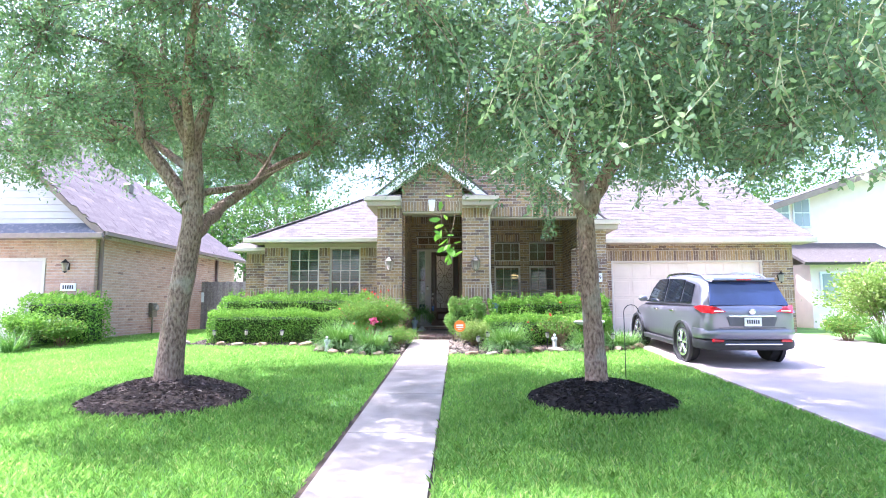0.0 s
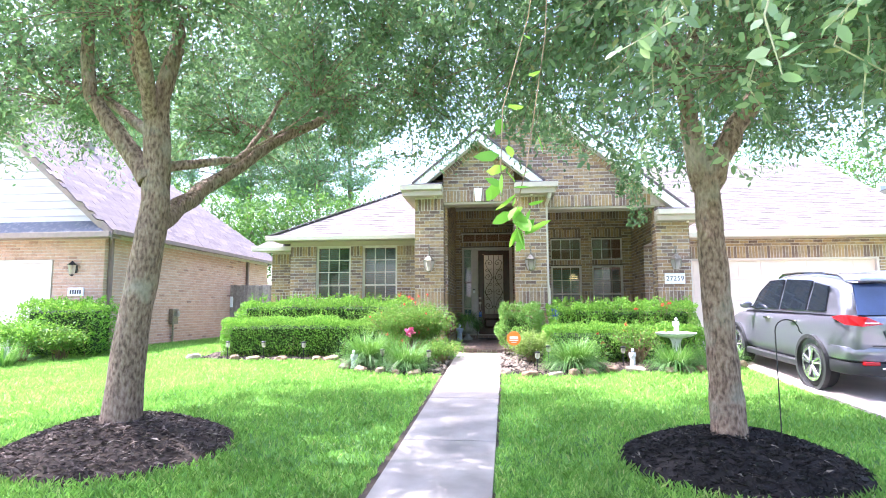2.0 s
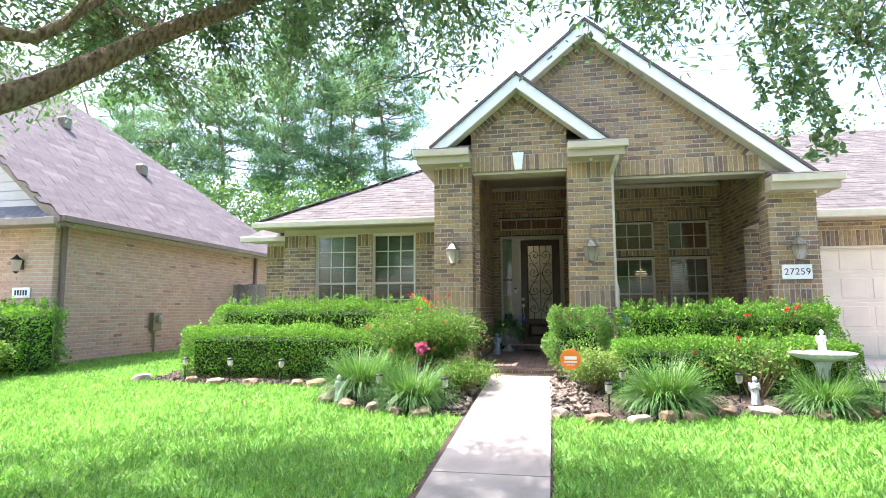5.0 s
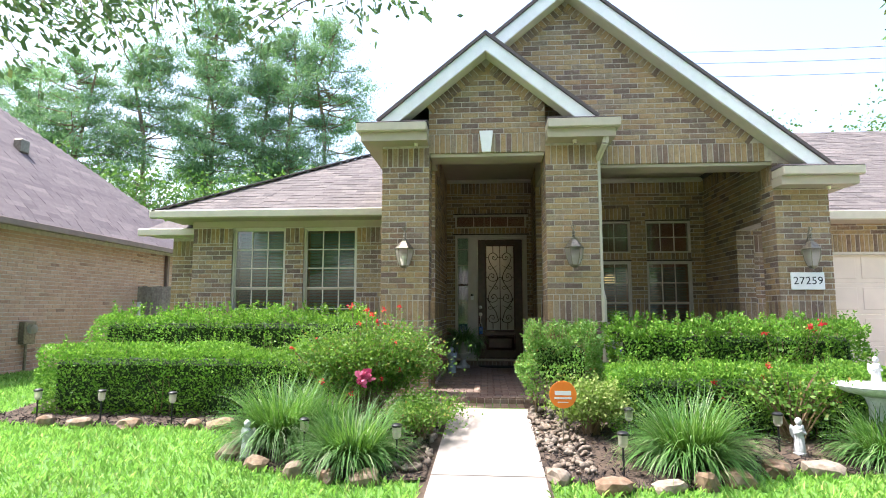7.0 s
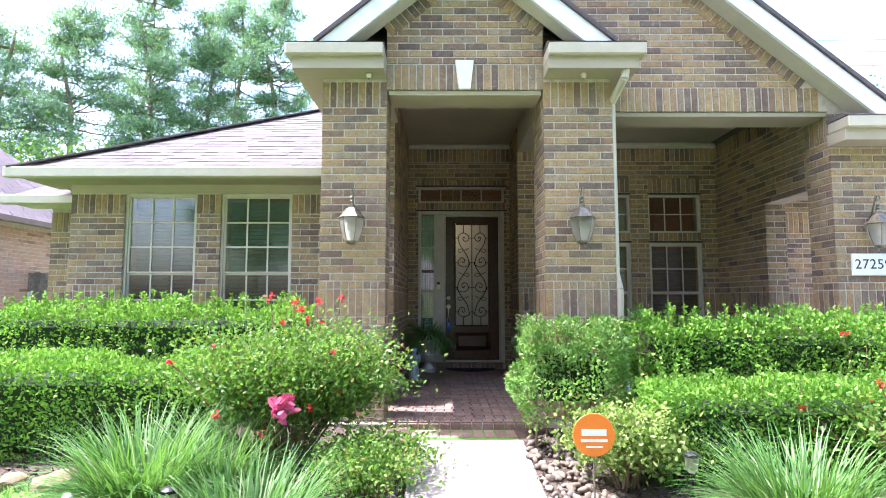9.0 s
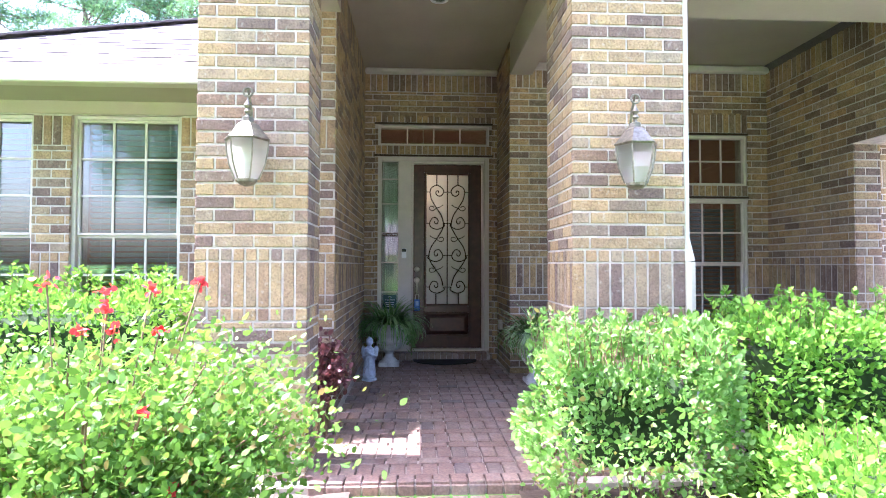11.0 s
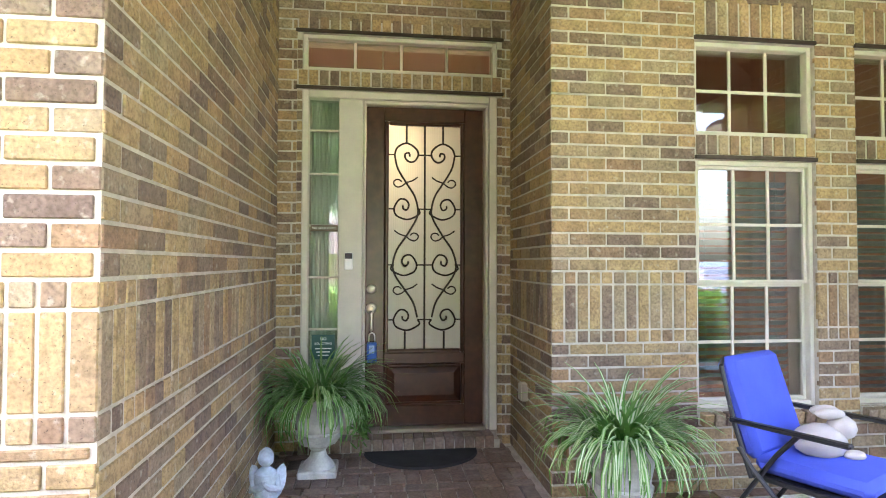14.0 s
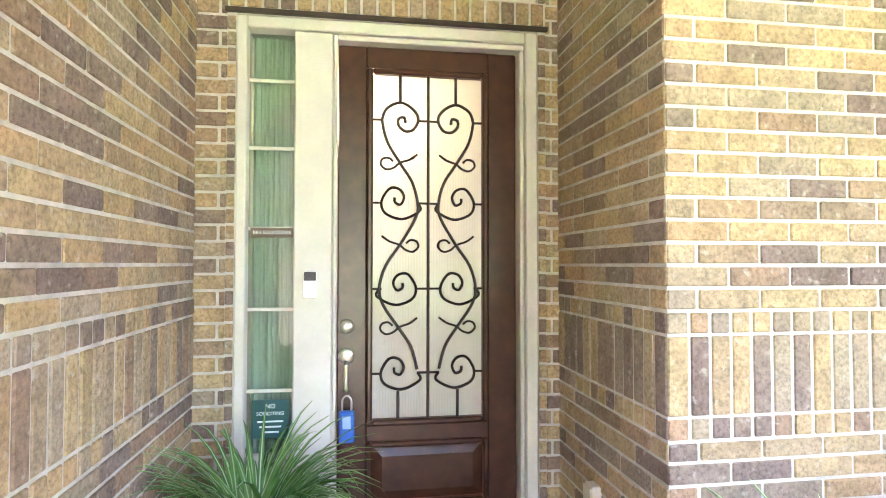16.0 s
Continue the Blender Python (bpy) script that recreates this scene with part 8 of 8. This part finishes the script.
bm = bmesh.new()
_q = [(12.1, 0.3), (24.9, 0.3), (24.9, 5.2), (18.5, 7.35), (12.1, 5.2)]
_fr = [bm.verts.new((x, 22, z)) for x, z in _q]
_bk = [bm.verts.new((x, 34, z)) for x, z in _q]
bm.faces.new(_fr), bm.faces.new(_bk[::-1])
for i in range(5):
    bm.faces.new((_fr[i], _bk[i], _bk[(i + 1) % 5], _fr[(i + 1) % 5]))
hpart("wall", bm, PALE, "pale pinkish rendered gable wall")
hpart("wall", boxed(12.9, 16, 20.5, 21.99, 0.3, 3.0), PALE)
for s in (-1, 1):
    hpart("roof", slab(bmesh.new(), [(18.5, 21.5, 7.47), (18.5 + s * 7.1, 21.5, 5.08), (18.5 + s * 7.1, 34.5, 5.08), (18.5, 34.5, 7.47)][::s], 0.1), SHINGLE)
    hpart("fascia", slab(bmesh.new(), [(18.5, 21.46, 7.45), (18.5, 21.46, 7.22), (18.5 + s * 7.1, 21.46, 4.83), (18.5 + s * 7.1, 21.46, 5.06)], 0.03), BROWNTRIM)
hpart("roof", slab(bmesh.new(), [(12.5, 20.1, 3.02), (16.4, 20.1, 3.02), (16.4, 21.98, 3.9), (12.5, 21.98, 3.9)], 0.1), SHINGLE)
for x, z in ((12.5, 4.5), (13.3, 4.5), (17.5, 4.5), (18.5, 1.5)):
    w_ = hpart("window", boxed(x, x + 0.68, 21.94, 22.02, z, z + 1.2, bevel=0.01), WHITE)
    for a in (0, 1):
        for b in (0, 1):
            hpart("pane", boxed(x + 0.06 + a * 0.29, x + 0.33 + a * 0.29, 21.925, 21.938, z + 0.06 + b * 0.55, z + 0.57 + b * 0.55), WINPALE, parent=w_)
w_ = hpart("window", boxed(13.2, 14.2, 20.44, 20.52, 1.5, 2.7, bevel=0.01), WHITE)
hpart("pane", boxed(13.28, 14.12, 20.425, 20.438, 1.58, 2.62), WINPALE, parent=w_)
bush("shrub", 10.75, 14.2, 0.62, 1.4, 1.0, 1.95, PALELEAF, "large loose yellow-green shrub beside the driveway", 121, 9000, 0.08, 50)
bush("shrub", 9.35, 13.6, 0.58, 0.6, 0.5, 0.7, ROSELEAF, "low leafy shrub beside the driveway", 122, 2500, 0.06, 20)
for i, x in enumerate((9.9, 10.6, 11.4)):
    blades("ornamental_grass", x, 13.2 - 0.1 * i, ground_z(x, 13.1), 350, 0.65, 0.7, BLADE, "arching grass clump beside the driveway", 123 + i, 0.013)


# ---- trees behind ----
def pine(name, x, y, h, seed, label):
    rng = np.random.default_rng(seed)
    rnd = random.Random(seed)
    e = tagged(base(name, Matrix.Translation((x, y, 0.6))), label, "tree", group="pines behind the houses")
    part("trunk", tube(bmesh.new(), [(rnd.uniform(-0.2, 0.2) * k, rnd.uniform(-0.2, 0.2) * k, h * k / 6 - (0.3 if k == 0 else 0)) for k in range(7)], [0.28 * (1 - 0.13 * k) for k in range(7)], 9), PINEBARK, e, soft=True)
    bm = bmesh.new()
    pts = []
    for i in range(72):
        f = rnd.uniform(0.42, 1.0)
        z = h * f
        a = rnd.uniform(0, 2 * math.pi)
        r = (0.5 + 4.4 * (1 - f) ** 0.5 * min(1, (f - 0.3) * 2.6)) * rnd.uniform(0.4, 1.25)
        tip = (r * math.cos(a), r * math.sin(a), z + rnd.uniform(-0.1, 1.1))
        tube(bm, curve_pts((0, 0, z), tip, (0, 0, -0.15), 3), [0.06, 0.045, 0.03, 0.02], 4)
        for k in range(4):
            g = rnd.uniform(0.55, 1.08)
            c = np.array([tip[0] * g + rnd.uniform(-0.3, 0.3), tip[1] * g + rnd.uniform(-0.3, 0.3), z + (tip[2] - z) * g])
            pts.append(c + rng.normal(size=(80, 3)) * np.array([0.40, 0.40, 0.20]))
    part("branch", bm, PINEBARK, e)["kind"] = "stuff"
    pts = np.concatenate(pts)
    quads_ob("crown", leaves(pts, 0.28, rng, out=np.array([[0, 0, 0.6]]), width=0.24, spread=1.0).reshape(-1, 6, 3)[:, [0, 2, 3, 5]].reshape(-1, 3), PINELEAF, e, 4)["label"] = "tufted blue-green pine needles paled for distance haze"


for i, (x, y, h) in enumerate(((-24.5, 44, 20), (-20.2, 45, 23.5), (-17.6, 47, 21), (-15.0, 46, 21.5), (-12.0, 46, 22), (-28.5, 42, 18), (-33, 44, 19), (-22.4, 49, 22), (-38, 46, 20))):
    pine("pine_tree", x, y, h, 300 + i, "tall slender pine with open tufted crown")


def broadleaf(x, y, h, r, seed):
    rng = np.random.default_rng(seed)
    rnd = random.Random(seed)
    e = tagged(base("tree", Matrix.Translation((x, y, 0.6))), "leafy green background tree", "tree", group="trees behind the houses")
    part("trunk", tube(bmesh.new(), [(0, 0, -0.3), (0.1, 0, h * 0.3), (0, 0.2, h * 0.65)], [0.24, 0.19, 0.08], 8), PINEBARK, e, soft=True)
    bm = bmesh.new()
    pts = []
    for i in range(60):
        d = rng.normal(size=3)
        d /= np.linalg.norm(d)
        c = np.array([0, 0, h * 0.62]) + d * np.array([r, r, h * 0.36]) * rng.uniform(0.4, 1.0)
        tube(bm, [(0, 0, h * 0.4), tuple(c)], [0.05, 0.015], 4)
        pts.append(c + rng.normal(size=(110, 3)) * r * 0.22)
    part("branch", bm, PINEBARK, e)["kind"] = "stuff"
    quads_ob("crown", leaves(np.concatenate(pts), 0.22, rng, width=0.6), FARLEAF, e, 6)


for i, (x, y, h, r) in enumerate(((-16, 38, 9, 3.2), (-12.5, 40, 10, 3.4), (-21, 38, 10, 3.5), (-9.0, 41, 9, 3), (-27, 38, 11, 4), (-34, 36, 12, 4), (3, 46, 12, 4), (10, 44, 13, 4), (17, 46, 14, 4.5), (26, 42, 14, 5), (-42, 40, 13, 5), (6.5, 50, 17, 4))):
    broadleaf(x, y, h, r, 330 + i)

# ---- house across the street, seen only in the window glass ----
h3 = tagged(base("house", Matrix.Translation((-6, -34, -0.2))), "brick house across the street, mirrored in the windows", "house")
part("wall", boxed(-8, 8, -8, 0, 0, 3.2), NBRICK, h3)
part("roof", slab(bmesh.new(), [(8.5, 0.5, 3.2), (-8.5, 0.5, 3.2), (-3, -4, 6.8), (3, -4, 6.8)], 0.1), NSHINGLE, h3)
part("gable", slab(bmesh.new(), [(-6.5, 0.6, 3.2), (-4, 0.6, 6.0), (-1.5, 0.6, 3.2)], 0.3), NBRICK, h3)
for x in (-5, -3.6, 2, 5):
    part("window", boxed(x, x + 0.9, 0.0, 0.05, 1.0, 2.5, bevel=0.01), CARGLASS, h3)
# unseen trees, added beside that house for the window glass to mirror
for i, (x, y, h, r) in enumerate(((6, -36, 11, 4), (-20, -34, 12, 4.5), (18, -32, 12, 4.5), (-2, -46, 14, 5))):
    broadleaf(x, y, h, r, 360 + i)
pw = tagged(base("power_line", Matrix.Translation((90, 62, 0.6))), "overhead power line with thin dark cables", "power line")
part("pole", tube(bmesh.new(), [(0, 0, -0.5), (0, 0, 30)], [0.25, 0.16], 10), PINEBARK, pw)
for z in (27.2, 28.6, 29.8):
    part("cable", tube(bmesh.new(), [(-7 * k, 0, z - 0.035 * 7 * k + 0.0009 * (7 * k - 40) ** 2 - 1.44) for k in range(13)], 0.022, 5), BLACKM, pw)

# ---- hanging shoots of the right oak, bright against the porch ----
FRESH = leaf_material("fresh_leaf", [(0.0, (0.12, 0.32, 0.03)), (1.0, (0.24, 0.46, 0.06))], trans=0.45)
rnd = random.Random(12)
rng = np.random.default_rng(12)


PALETWIG = plain("pale_twig", (0.34, 0.34, 0.19), 0.8, vary=0.25)


def hanging(path, leaf_n, size, mat, label, lean=1.0, stem=0.0045):
    e = tagged(base("hanging_shoot", Matrix.Translation(path[0])), label, "branch", group="hanging oak shoots")
    o = Vector(path[0])
    ps = [Vector(p) - o for p in path]
    part("twig", tube(bmesh.new(), ps, [stem] * (len(ps) - 1) + [0.0015], 5), PALETWIG if stem > 0.004 else TWIG, e)
    pts = []
    for k in range(leaf_n):
        f = ((k + rnd.random()) / leaf_n) ** lean * (len(ps) - 1.001)
        q = ps[int(f)].lerp(ps[int(f) + 1], f % 1)
        pts.append((q.x + rnd.gauss(0, 0.02), q.y + rnd.gauss(0, 0.02), q.z))
    quads_ob("leaves", leaves(np.array(pts), size, rng, width=0.45, droop=0.5), mat, e, 6)

hanging([(0.14, 4.35, 3.4), (0.08, 4.15, 2.6), (0.0, 4.05, 2.1), (-0.035, 4.0, 1.96), (-0.045, 4.0, 1.92), (-0.02, 4.0, 1.83)], 22, 0.085, FRESH, "bright fresh green shoot hanging from the oak", 0.35, 0.0022)
hanging([(0.14, 4.35, 3.4), (0.02, 4.2, 2.7), (-0.08, 4.05, 2.3), (-0.09, 4.0, 2.08), (-0.085, 4.0, 1.98)], 12, 0.08, FRESH, "bright fresh green shoot hanging from the oak", 0.35, 0.0022)
OAKPALE = leaf_material("young_oak_leaf", [(0.0, (0.17, 0.245, 0.155)), (0.6, (0.27, 0.36, 0.22)), (1.0, (0.43, 0.49, 0.33))], trans=0.42)
for i in range(104):
    x, y, z = rnd.uniform(0.35, 4.8), rnd.uniform(3.3, 6.0), rnd.uniform(3.2, 4.3)
    ln = rnd.uniform(0.5, 1.0)
    hanging([(x, y, z), (x + rnd.uniform(-0.1, 0.1), y + rnd.uniform(-0.1, 0.1), z - ln * 0.4), (x + rnd.uniform(-0.25, 0.25), y + rnd.uniform(-0.15, 0.15), z - ln * 0.75), (x + rnd.uniform(-0.3, 0.3), y, z - ln)], 40, 0.07, OAKPALE if i % 4 else OAKLEAF, "drooping leafy oak shoot")
for x, y, z, ln in ((1.35, 8.9, 3.5, 0.95), (1.5, 9.05, 3.4, 0.8), (1.2, 8.8, 3.6, 0.7), (1.62, 10.0, 3.95, 1.0), (1.75, 10.15, 3.9, 0.7), (1.95, 10.3, 4.0, 0.75), (1.5, 10.1, 3.9, 0.6), (2.1, 10.4, 4.1, 0.9)):
    hanging([(x, y, z), (x + 0.05, y, z - ln * 0.4), (x + 0.12, y - 0.05, z - ln * 0.75), (x + 0.08, y - 0.05, z - ln)], 130, 0.062, OAKLEAF, "drooping leafy oak shoot")
lay_all()
